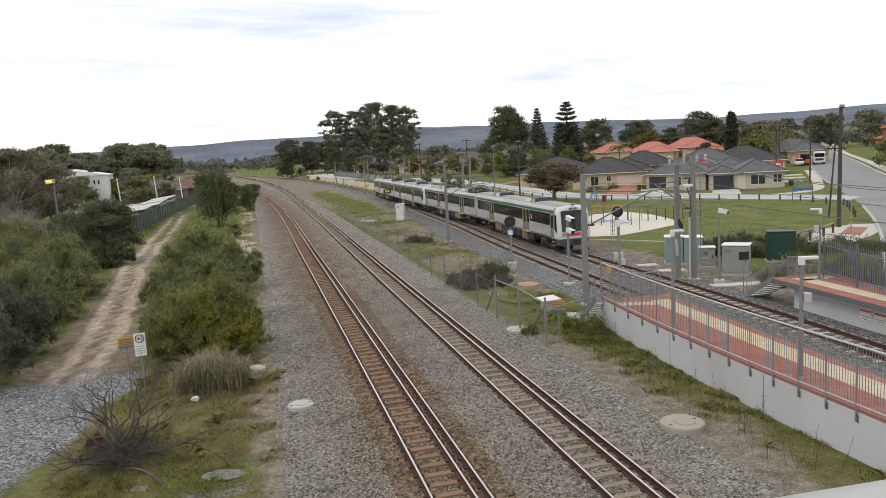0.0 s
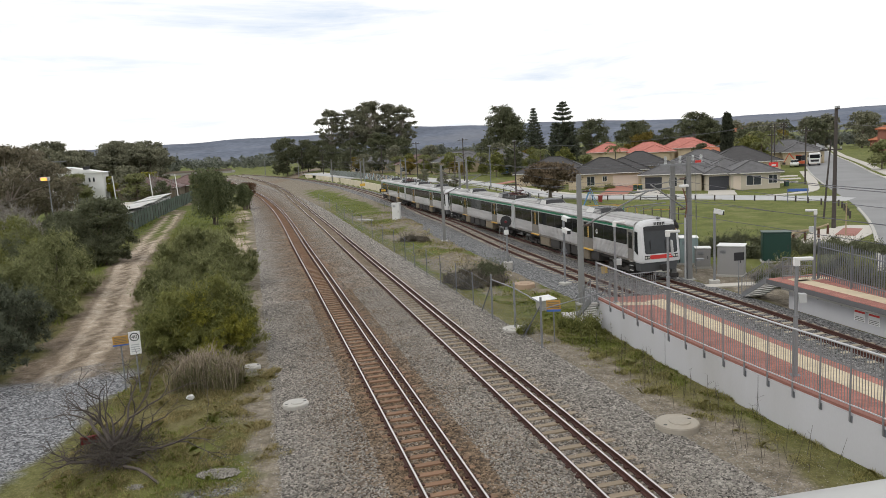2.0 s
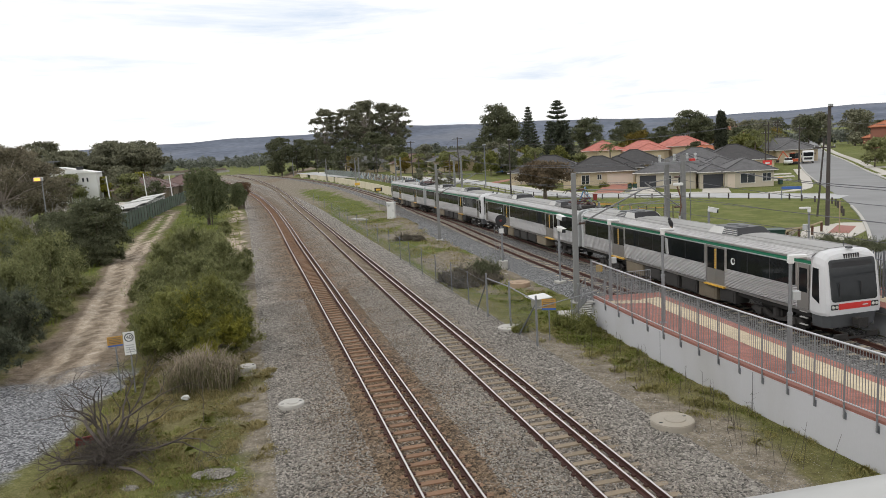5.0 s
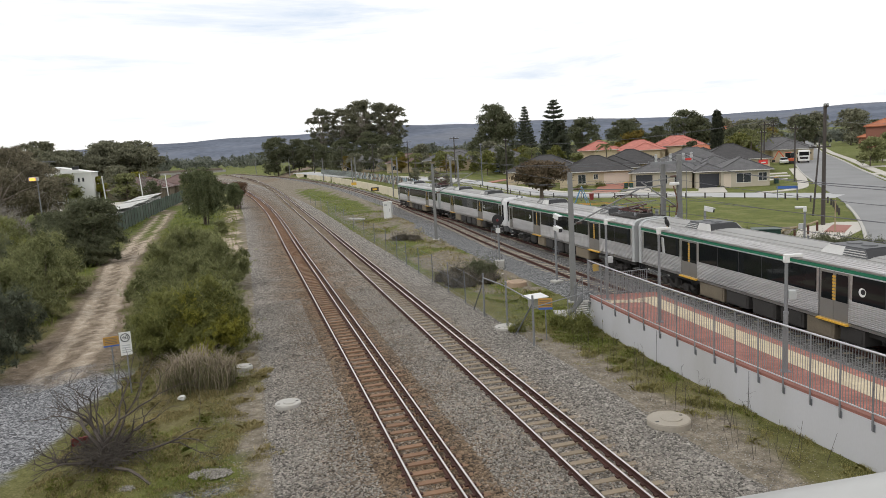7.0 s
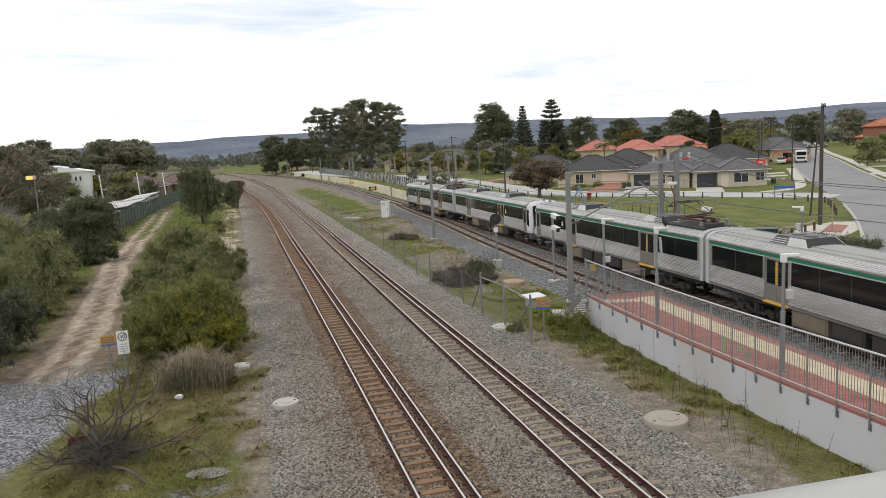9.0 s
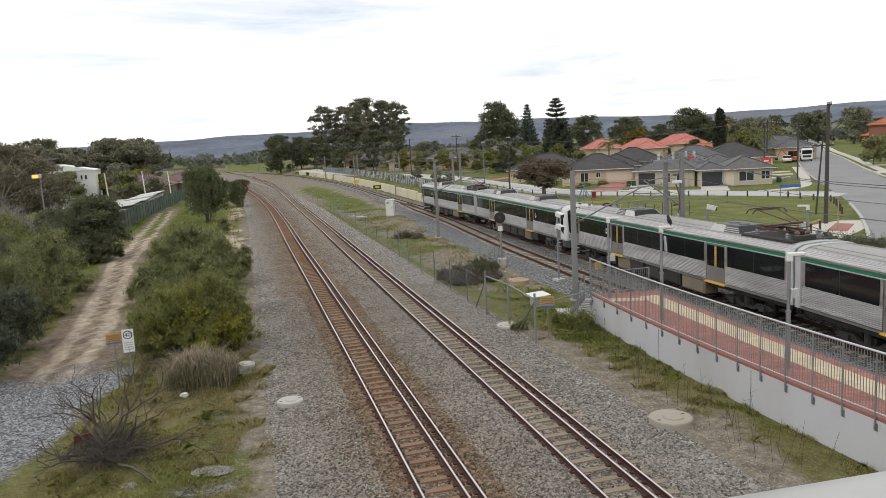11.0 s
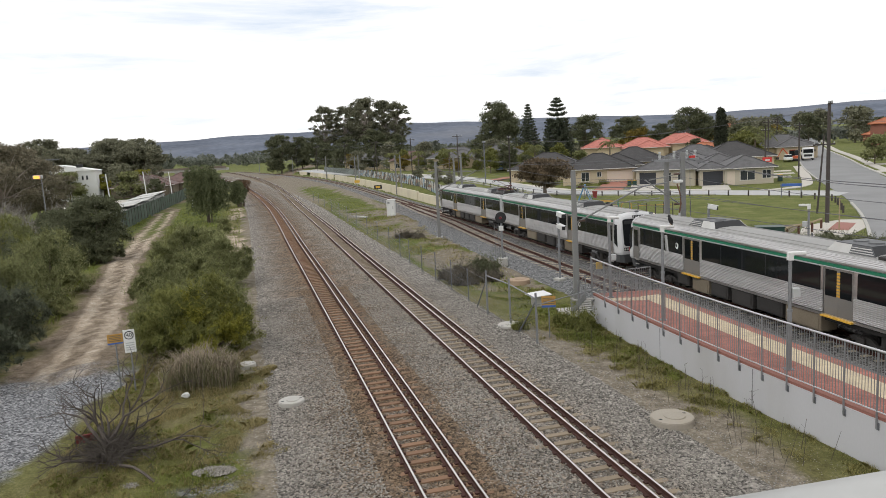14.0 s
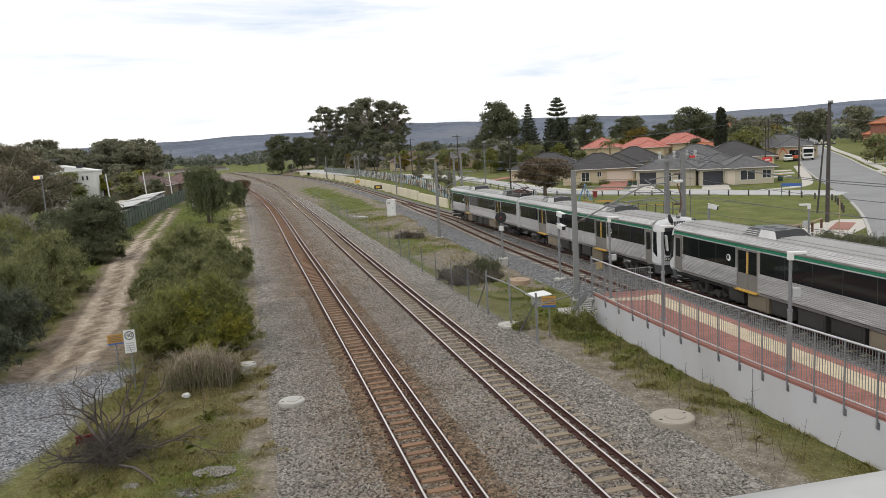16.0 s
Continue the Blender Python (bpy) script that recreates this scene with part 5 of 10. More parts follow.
def roof_pod(car, mid, f, louvre_first):
    """Air conditioner: black hood, its sloped end facing the way f; each side has a white plate and a louvred bay."""
    q = new("air_conditioner")
    q.parent = car
    q.location = (mid, 0, 0)
    L, w, wt, z0, z1 = 1.32, 1.0, 0.72, 3.5, 3.99
    foot = ((-L, -w), (L + 0.1, -w), (L + 0.1, w), (-L, w))
    head = ((-L + 0.35, -wt), (L - 0.45, -wt), (L - 0.45, wt), (-L + 0.35, wt))
    bm = bmesh.new()
    lo = [bm.verts.new((f * x, y, z0)) for x, y in foot]
    hi = [bm.verts.new((f * x, y, z1)) for x, y in head]
    for i in range(4):
        bm.faces.new((lo[i], lo[(i + 1) % 4], hi[(i + 1) % 4], hi[i]))
    bm.faces.new(hi)
    part("hood", bm, M["black"], q, "black sloped hood")
    boxed("hood_top", (min(f * (-L + 0.37), f * (L - 0.5)), max(f * (-L + 0.37), f * (L - 0.5)), -wt + 0.03, wt - 0.03, z1, z1 + 0.03), M["skirt_grey"], q, "dark grey hood top", bev=0.01)
    for k in range(2):
        bm = bmesh.new()
        bmesh.ops.create_cone(bm, cap_ends=True, segments=16, radius1=0.3, radius2=0.27, depth=0.05, matrix=pose(f * (-0.45 + 0.75 * k), 0, z1 + 0.055))
        part("fan_cover", bm, M["skirt_grey"], q, "dark round fan cover")

    def slope(x, t, s, out):
        """A point on the sloped side: x along the foot, t up the slope."""
        xx = x + ((-L + 0.35 + (x + L) / (2 * L + 0.1) * (2 * L - 0.8)) - x) * t
        return (f * xx, s * (w + (wt - w) * t + 0.85 * out), z0 + (z1 - z0) * t + 0.5 * out)
    cut = 0.0
    bays = ((-L, cut), (cut, L + 0.1))
    lv, wh = (bays[0], bays[1]) if louvre_first else (bays[1], bays[0])
    for s in (-1, 1):
        for (a, b), m, nm in ((wh, M["pod_white"], "white_plate"), (lv, M["skirt_grey"], "louvre_bay")):
            bm = bmesh.new()
            o = [bm.verts.new(slope(x, t, s, 0.022)) for x, t in ((a, 0.0), (b, 0.0), (b, 1.0), (a, 1.0))]
            k = [bm.verts.new(slope(x, t, s, -0.02)) for x, t in ((a, 0.0), (b, 0.0), (b, 1.0), (a, 1.0))]
            bm.faces.new(o)
            for n in range(4):
                bm.faces.new((o[n], o[(n + 1) % 4], k[(n + 1) % 4], k[n]))
            part(nm, bm, m, q)
        for n in range(5):
            t = 0.12 + 0.17 * n
            bm = bmesh.new()
            rod(bm, slope(lv[0] + 0.06, t, s, 0.035), slope(lv[1] - 0.06, t, s, 0.035), 0.022, n=5)
            part("louvre", bm, M["pod_white"], q)
    return q


def pantograph(car, x):
    """Raised single-arm collector over the inner end of the car."""
    p = new("pantograph")
    p.parent = car
    p.location = (x, 0, 3.74)
    bm = bmesh.new()
    for s in (-1, 1):
        box(bm, -1.1, 1.1, s * 0.5 - 0.05, s * 0.5 + 0.05, 0.26, 0.35)
    box(bm, -1.1, -1.0, -0.5, 0.5, 0.26, 0.35)
    box(bm, 1.0, 1.1, -0.5, 0.5, 0.26, 0.35)
    rod(bm, (0.3, -0.5, 0.36), (0.3, 0.5, 0.36), 0.06)
    part("base_frame", bm, M["panto_red"], p, "dull red base frame")
    for qx in (-1.0, 1.0):
        for s in (-1, 1):
            bm = bmesh.new()
            lathe(bm, [(0.09, 0.0)] + sheds(3, 0.12, 0.08) + [(0.06, 0.27)], 10, pose(qx, s * 0.5, 0.0))
            part("insulator", bm, M["galv"], p, "pale grey ribbed insulator")
    knee, head = (-0.95, 0.68), (1.05, 1.18)
    bm = bmesh.new()
    for s in (-1, 1):
        rod(bm, (0.75, s * 0.38, 0.38), (knee[0], s * 0.2, knee[1]), 0.038)
    rod(bm, (knee[0], -0.3, knee[1]), (knee[0], 0.3, knee[1]), 0.05)
    rod(bm, (0.2, 0, 0.4), (knee[0] - 0.12, 0, knee[1] - 0.1), 0.025)
    part("lower_arm", bm, M["panto_red"], p, "dull red lower arm")
    bm = bmesh.new()
    for s in (-1, 1):
        rod(bm, (knee[0], s * 0.2, knee[1]), (head[0] - 0.1, s * 0.5, head[1] - 0.06), 0.024)
    rod(bm, (head[0] - 0.1, -0.5, head[1] - 0.06), (head[0] - 0.1, 0.5, head[1] - 0.06), 0.022)
    part("upper_arm", bm, M["panto_red"], p, "thin dark upper arm")
    bm = bmesh.new()
    for dx in (-0.22, 0.22):
        tube(bm, [(head[0] + dx, -0.92, head[1] - 0.2), (head[0] + dx, -0.78, head[1] - 0.04), (head[0] + dx, -0.55, head[1]), (head[0] + dx, 0.55, head[1]), (head[0] + dx, 0.78, head[1] - 0.04), (head[0] + dx, 0.92, head[1] - 0.2)], 0.024)
    for s in (-1, 1):
        rod(bm, (head[0] - 0.22, s * 0.5, head[1] - 0.01), (head[0] + 0.22, s * 0.5, head[1] - 0.01), 0.018)
    part("collector_head", bm, M["gear"], p, "dark collector head with down-turned horns")
    for k in range(3):
        bm = bmesh.new()
        lathe(bm, [(0.08, 0.0)] + sheds(4, 0.13, 0.09) + [(0.05, 0.4)], 10, pose(-1.45, -0.7 + 0.55 * k, 0.0))
        part("roof_bushing", bm, M["insulator"] if k else M["galv"], p)
    boxed("roof_tray", (-1.9, 1.5, -1.02, 1.02, -0.12, 0.03), M["gear"], p, "black roof tray", bev=0.03)
    boxed("switch_box", (-0.5, 0.5, -0.95, -0.62, 0.03, 0.2), M["gear"], p, bev=0.03)
    boxed("switch_box", (-1.9, -1.6, -0.2, 0.75, 0.03, 0.24), M["gear"], p, bev=0.03)
    bm = bmesh.new()
    tube(bm, [(-1.45, -0.7, 0.38), (-1.2, -0.5, 0.5), (-0.9, -0.2, 0.42), (-0.4, 0.1, 0.36)], 0.016)
    tube(bm, [(-1.45, 0.4, 0.38), (-1.15, 0.4, 0.5), (-0.8, 0.35, 0.38)], 0.016)
    part("cable", bm, M["black"], p)


def gangway(car):
    """Rounded inner end with a bellows."""
    bm = bmesh.new()
    ring = [(HW, 1.15), (HW, 3.36), (HW - 0.12, 3.58), (HW - 0.45, 3.72), (0, 3.78)]
    ring = ring + [(-y, z) for y, z in ring[-2::-1]]
    a = [bm.verts.new((-HALF + 0.32, y * 1.012, z + 0.012)) for y, z in ring]
    b = [bm.verts.new((-HALF + 0.02, y * 1.012, z + 0.012)) for y, z in ring]
    for i in range(len(a) - 1):
        bm.faces.new((a[i], a[i + 1], b[i + 1], b[i]))
    bm.faces.new(b)
    bm.faces.new(a[::-1])
    part("end_frame", bm, M["grey_paint"], car, "pale grey rounded end frame")
    bm = bmesh.new()
    for k in range(4):
        x = -HALF + 0.02 - 0.1 * k
        box(bm, x - 0.07, x, -1.15 + 0.05 * (k % 2), 1.15 - 0.05 * (k % 2), 0.8, 3.45 - 0.05 * (k % 2), 0.02)
    part("bellows", bm, M["black"], car, "black folding bellows")


def make_car(panto):
    car = empty("train_car", None, "stainless steel electric train car, white cab, green band" + (" and pantograph" if panto else ""), "train car", "cars of the train")
    car_shell(car)
    car_nose(car)
    car_under(car)
    gangway(car)
    # the hood's black end faces the way the train runs
    run = -1 if panto else 1
    roof_pod(car, 3.95, run, panto)
    roof_pod(car, -6.1, run, not panto)
    if panto:
        pantograph(car, -9.05)
    return car


# distance run by the middle coupling, along the main line from its near end: seconds, metres
RUN = [(0, 133.47), (1, 126.2), (2, 120.0), (3, 114.58), (3.5, 112.11), (4, 108.97), (6.5, 98.62), (7.2, 95.76), (8, 92.81), (9, 89.37), (11.5, 81.95), (12.5, 79.07), (14.2, 74.71), (16, 70.63)]
LINE_S = np.concatenate([[0], np.cumsum(np.hypot(np.diff(MAIN[0]), np.diff(MAIN[1])))])


def on_main(s):
    return Vector((float(np.interp(s, LINE_S, MAIN[1])), float(np.interp(s, LINE_S, MAIN[0])), 0.0))


RUN_FIT = np.polyfit([r[0] for r in RUN], [r[1] for r in RUN], 4)


def car_pose(middle, turned):
    """Pose of a car whose middle is that far along; its bogies stand on the rails."""
    f, b = on_main(middle - 8.0), on_main(middle + 8.0)
    d = f - b
    yaw = math.atan2(d.y, d.x) + (math.pi if turned else 0)
    return Matrix.Translation((f + b) / 2) @ Matrix.Rotation(yaw, 4, "Z")


car_a = make_car(False)
car_b = make_car(True)
PITCH = 11.68    # from a car's middle to the plane of its couplings
CARS = [(car_a, -3 * PITCH, False), (car_b, -PITCH, True),
        (copy_thing(car_a, Matrix()), PITCH, False), (copy_thing(car_b, Matrix()), 3 * PITCH, True)]
TRAIN = CARS


# ---- overhead line masts and wires ----
def mast(x, y, h, w=0.3, arm=None, arm_z=5.6, reach=3.0, label="grey tapered steel overhead line mast"):
    m = empty("overhead_mast", Matrix.Translation((x, y, -0.3)), label, "mast", "overhead line masts")
    bm = bmesh.new()
    hw, tw = w / 2, w * 0.36
    v = [bm.verts.new((sx * hw, sy * hw, 0)) for sx, sy in ((-1, -1), (1, -1), (1, 1), (-1, 1))]
    t = [bm.verts.new((sx * tw, sy * tw, h + 0.1)) for sx, sy in ((-1, -1), (1, -1), (1, 1), (-1, 1))]
    for i in range(4):
        bm.faces.new((v[i], v[(i + 1) % 4], t[(i + 1) % 4], t[i]))
    bm.faces.new(t)
    bmesh.ops.bevel(bm, geom=bm.edges[:], offset=0.02, segments=1, affect="EDGES")
    part("shaft", bm, M["mast"], m)
    boxed("footing", (-w, w, -w, w, -0.5, 0.12), M["concrete"], m, bev=0.03)
    if arm is not None:
        d = Vector((math.cos(arm), math.sin(arm), 0))
        z = arm_z
        bar("cantilever_strut", d * 0.12 + Vector((0, 0, z - 0.95)), d * reach + Vector((0, 0, z + 0.75)), 0.045, M["mast"], m)
        bar("cantilever_tie", d * 0.12 + Vector((0, 0, z + 1.0)), d * (reach * 0.9) + Vector((0, 0, z + 0.72)), 0.03, M["mast"], m)
        bar("registration_tube", d * (reach * 0.45) + Vector((0, 0, z - 0.1)), d * (reach * 1.25) + Vector((0, 0, z + 0.02)), 0.03, M["mast"], m)
        bar("steady_arm", d * (reach * 1.2) + Vector((0, 0, z)), d * (reach * 0.85) + Vector((0, 0, z - 0.35)), 0.016, M["mast"], m)
        for q, zz in ((0.25, z - 0.87), (0.25, z + 0.98)):
            bm = bmesh.new()
            lathe(bm, sheds(5, 0.075, 0.075), 10, Matrix.Translation(d * q + Vector((0, 0, zz))) @ d.to_track_quat("Z", "Y").to_matrix().to_4x4())
            part("insulator", bm, M["insulator"], m)
    return m


ARM = math.atan2(0.24, 1)
mast(7.75, 38.6, 7.1, 0.32, ARM, 5.3, 4.2)
mast(0.6, 69.0, 7.3, 0.32, ARM, 5.5, 4.0)
mast(14.7, 44.2, 7.4, 0.34)
mast(15.55, 43.75, 7.6, 0.34, ARM + math.pi, 5.4, 2.6)
for y, two in ((96, True), (135, True), (185, True), (232, False), (298, False), (370, False)):
    x, yy, d = on(MAIN, y, 3.0)
    mast(x, yy, 7.4, 0.34, ARM + math.pi, 5.5, 3.0)
    if two:
        mast(x + 0.95, yy - 0.5, 7.5, 0.34)
for y in (160, 210, 262):
    x, yy, d = on(MAIN, y, -3.2)
    if y == 9999:
        mast(x, yy, 7.4, 0.34, ARM, 5.5, 3.0)


def wire(name, pts, r, sag, label, material=None, posts=10):
    bm = bmesh.new()
    run = []
    for a, b in zip(pts[:-1], pts[1:]):
        a, b = Vector(a), Vector(b)
        run += [a.lerp(b, k / posts) - Vector((0, 0, 4 * sag * (k / posts) * (1 - k / posts))) for k in range(posts)]
    tube(bm, run + [Vector(pts[-1])], r, 4)
    return tagged(part(name, bm, material or M["wire"]), label, "overhead wire")


SPANS = (-26, 5, 40, 68, 97, 136, 186, 233, 299, 371, 448)
for line, nm in ((MAIN, "main"), (LOOP, "loop")):
    ys = [y for y in SPANS if y <= (448 if nm == "main" else 97)]
    wire("contact_wire", [(*on(line, y)[:2], 5.0) for y in ys], 0.011, 0.0, "thin grooved contact wire over the track", posts=4)
    wire("carrier_wire", [(*on(line, y)[:2], 6.1) for y in ys], 0.011, 0.5, "sagging carrier wire over the track", posts=8)
wire("feeder_wire", [(15.0, 10, 7.2), (15.1, 44, 7.2), (3.9, 96, 7.1), (-6.5, 135, 7.1), (-20.5, 185, 7.1), (-36, 232, 7.1), (-59, 298, 7.1)], 0.014, 0.7, "feeder wire from mast to mast")
wire("feeder_wire", [(15.9, 10, 7.0), (15.9, 44, 7.0), (4.4, 96, 6.9), (-6.0, 135, 6.9), (-20.0, 185, 6.9), (-36, 232, 6.9)], 0.014, 0.7, "feeder wire from mast to mast")


def mast_bridge():
    """Switch gear on the twin masts beside the cabinets."""
    g = empty("mast_switchgear", None, "crossarms, lamp and insulators on the twin masts", "switchgear")
    for dy in (-0.14, 0.14):
        boxed("crossarm", (13.9, 16.6, 43.93 + dy, 44.0 + dy, 6.85, 7.0), M["galv"], g, bev=0.01)
    for x in (14.2, 15.1, 15.9, 16.4):
        bm = bmesh.new()
        lathe(bm, sheds(6, 0.10, 0.08), 10, pose(x, 43.97, 7.0))
        part("insulator", bm, M["grey_paint"], g)
    bar("arm_tube", (11.9, 43.6, 5.35), (14.7, 44.1, 5.55), 0.04, M["galv"], g)
    bm = bmesh.new()
    box(bm, 14.9, 15.45, 43.4, 43.7, 5.55, 5.72, 0.05)
    part("flood_light", bm, M["white_paint"], g, "pale oval floodlight")
    boxed("red_marker", (16.0, 16.35, 43.8, 43.95, 7.0, 7.14), M["red"], g, bev=0.01)
    for z in (2.6, 3.3, 3.9, 4.6):
        bar("step_iron", (14.7, 44.0, z), (15.55, 43.7, z), 0.018, M["galv_dark"], g, n=6)
    bm = bmesh.new()
    tube(bm, [(15.1, 43.5, 5.5), (15.25, 43.4, 4.9), (15.3, 43.4, 4.3), (15.2, 43.4, 3.7)], 0.045)
    part("red_cable", bm, M["rail_rust"], g, "dark red bent cable")
    bar("white_conduit", (15.2, 43.4, -0.2), (15.2, 43.4, 3.7), 0.06, M["grey_paint"], g)
    boxed("point_handle", (15.9, 16.35, 43.4, 43.6, 0.95, 1.1), M["galv"], g, bev=0.02)
    bar("mast_stay", (16.2, 44.3, 0.0), (16.2, 44.3, 6.9), 0.02, M["galv"], g)


mast_bridge()


# ---- lineside equipment ----
def signal(x, y, h, face_yaw, label, red=True):
    s = empty("rail_signal", Matrix.Translation((x, y, -0.3)) @ Matrix.Rotation(face_yaw, 4, "Z"), label, "signal", "rail signals")
    boxed("footing", (-0.35, 0.35, -0.35, 0.35, -0.1, 0.65), M["concrete"], s, bev=0.04)
    bar("post", (0, 0, 0.5), (0, 0, h - 0.3), 0.08, M["galv"], s, n=12)
    bm = bmesh.new()
    bmesh.ops.create_cone(bm, cap_ends=True, segments=28, radius1=0.40, radius2=0.40, depth=0.05, matrix=pose(0, -0.12, h, 90))
    hd = part("target_board", bm, M["black"], s, "round black target board")
    bm = bmesh.new()
    bmesh.ops.create_cone(bm, cap_ends=True, segments=16, radius1=0.10, radius2=0.10, depth=0.3, matrix=pose(0, -0.28, h, 90))
    part("hood", bm, M["black"], hd)
    if red:
        m, n, l, b = node_mat("signal_red")
        b.inputs["Base Color"].default_value = (0.10, 0.012, 0.016, 1)
        b.inputs["Emission Color"].default_value = (1, 0.05, 0.06, 1)
        b.inputs["Emission Strength"].default_value = 0.04
        bm = bmesh.new()
        bmesh.ops.create_cone(bm, cap_ends=True, segments=16, radius1=0.09, radius2=0.09, depth=0.02, matrix=pose(0, -0.44, h, 90))
        part("red_aspect", bm, m, hd, "glowing red lens")
    boxed("plate", (-0.16, 0.16, -0.13, -0.11, h - 0.95, h - 0.6), M["white_paint"], s, "white plate", bev=0.004)
    for sx in (-0.22, -0.5):
        bar("ladder_rail", (sx, 0.1, 0.3), (sx, 0.1, h - 0.5), 0.018, M["galv"], s, n=6)
    k = 0.5
    while k < h - 0.6:
        bar("rung", (-0.22, 0.1, k), (-0.5, 0.1, k), 0.012, M["galv"], s, n=5)
        k += 0.3
    return s


def camera_pole(x, y, h, yaw, two=False):
    c = empty("camera_pole", Matrix.Translation((x, y, -0.3)) @ Matrix.Rotation(yaw, 4, "Z"), "galvanised pole carrying white surveillance camera housings", "camera pole")
    bar("pole", (0, 0, 0), (0, 0, h + 0.3), 0.072, M["galv"], c, n=12)
    boxed("footing", (-0.3, 0.3, -0.3, 0.3, -0.2, 0.28), M["concrete"], c, bev=0.03)
    for k in range(2 if two else 1):
        z = h + 0.1 - 0.75 * k
        hd = boxed("camera_housing", (-0.08, 0.44, -0.13, 0.13, z, z + 0.26), M["white_paint"], c, "white camera housing", bev=0.05, m=Matrix.Translation((0, 0, z)) @ Matrix.Rotation(radians(14), 4, "Y") @ Matrix.Translation((0, 0, -z)))
        boxed("camera_eye", (0.43, 0.53, -0.11, 0.11, z - 0.10, z + 0.13), M["black"], hd, bev=0.02)
        boxed("sun_hood", (-0.1, 0.52, -0.15, 0.15, z + 0.255, z + 0.285), M["white_paint"], hd, bev=0.01, m=Matrix.Translation((0, 0, z)) @ Matrix.Rotation(radians(14), 4, "Y") @ Matrix.Translation((0, 0, -z)))
    if two:
        for k in range(6):
            a = k / 6 * math.tau
            bar("cable_tail", (0, 0, h - 1.5), (0.28 * math.cos(a), 0.28 * math.sin(a), h - 2.1), 0.012, M["galv_dark"], c, n=5)
    return c


def cabinet(x, y, w, d, h, yaw, material, label, z=-0.22, vents=True, roof=True):
    c = empty("equipment_cabinet", Matrix.Translation((x, y, z)) @ Matrix.Rotation(yaw, 4, "Z"), label, "cabinet", "lineside cabinets")
    boxed("plinth", (-w / 2 - 0.05, w / 2 + 0.05, -d / 2 - 0.05, d / 2 + 0.05, -0.2, 0.1), M["concrete"], c, bev=0.02)
    b = boxed("body", (-w / 2, w / 2, -d / 2, d / 2, 0.1, h - 0.06), material, c, bev=0.015)
    if roof:
        boxed("lid", (-w / 2 - 0.05, w / 2 + 0.05, -d / 2 - 0.05, d / 2 + 0.05, h - 0.06, h), M["white_paint"] if material is not M["cab_green"] else material, c, bev=0.015)
    boxed("door_panel", (-w / 2 + 0.06, w / 2 - 0.06, -d / 2 - 0.012, -d / 2 + 0.01, 0.2, h - 0.16), material, b, bev=0.006)
    boxed("door_handle", (w / 2 - 0.2, w / 2 - 0.16, -d / 2 - 0.04, -d / 2, h * 0.45, h * 0.6), M["black"], b, bev=0.006)
    if vents:
        for k in range(5):
            boxed("vent_slat", (-w / 2 + 0.15, -w / 2 + 0.5, -d / 2 - 0.025, -d / 2, h - 0.5 + 0.05 * k, h - 0.475 + 0.05 * k), M["galv_dark"], b, bev=0)
    return c


M["cab_grey"] = mat("cab_grey", (0.27, 0.265, 0.26), 0.6, var=0.07, scale=1.2, fine=25, bump=0.03, stain=(0.3, 0.29, 0.27), stain_amt=0.3)
M["cab_bluegreen"] = mat("cab_bluegreen", (0.22, 0.29, 0.29), 0.6, var=0.08, scale=1.2, fine=25, bump=0.03)
M["cab_green"] = mat("cab_green", (0.012, 0.045, 0.035), 0.45, var=0.12, scale=1.2, fine=25, bump=0.03)

signal(4.9, 50.7, 3.6, radians(-10), "round black signal showing red beside the platform track")
signal(13.0, 52.3, 3.7, radians(-12), "round black signal showing red across the tracks")
camera_pole(7.8, 43.9, 4.1, radians(-60), True)
camera_pole(16.5, 42.1, 4.2, radians(-15))
cabinet(16.3, 49.8, 1.2, 1.2, 1.95, radians(-15), M["cab_bluegreen"], "blue-green steel cabinet with a pale lid")
cabinet(17.5, 49.4, 1.2, 1.2, 1.9, radians(-15), M["cab_bluegreen"], "blue-green steel cabinet with a pale lid")
cabinet(17.8, 47.5, 0.95, 0.8, 1.4, radians(-15), M["cab_grey"], "low grey steel cabinet")
cabinet(18.5, 44.4, 1.55, 1.2, 1.95, radians(-30), M["cab_grey"], "large grey steel cabinet")
cabinet(23.1, 48.2, 1.75, 1.1, 2.1, radians(-18), M["cab_green"], "dark green transformer cabinet", vents=False)
cabinet(-5.2, 91.6, 1.0, 0.9, 2.2, radians(-10), M["white_paint"], "tall white lineside cabinet", z=-0.1)


def lid_pit(x, y, r, h, material, label, z=-0.24):
    p = empty("access_pit", Matrix.Translation((x, y, z)), label, "access pit", "concrete pits")
    bm = bmesh.new()
    bmesh.ops.create_cone(bm, cap_ends=True, segments=32, radius1=r, radius2=r, depth=h + 0.3, matrix=pose(0, 0, h / 2 - 0.15))
    bmesh.ops.bevel(bm, geom=[e for e in bm.edges if all(v.co.z > h * 0.4 for v in e.verts)], offset=0.025, segments=2, affect="EDGES")
    part("ring", bm, material, p)
    bm = bmesh.new()
    bmesh.ops.create_cone(bm, cap_ends=True, segments=24, radius1=r * 0.5, radius2=r * 0.48, depth=0.03, matrix=pose(r * 0.12, 0.0, h + 0.015))
    part("cover", bm, material, p)
    for a in (0.4, 3.6):
        boxed("lifting_slot", (-0.05, 0.05, -0.025, 0.025, h + 0.001, h + 0.012), M["black"], p, bev=0, m=Matrix.Translation((r * 0.72 * math.cos(a), r * 0.72 * math.sin(a), 0)))


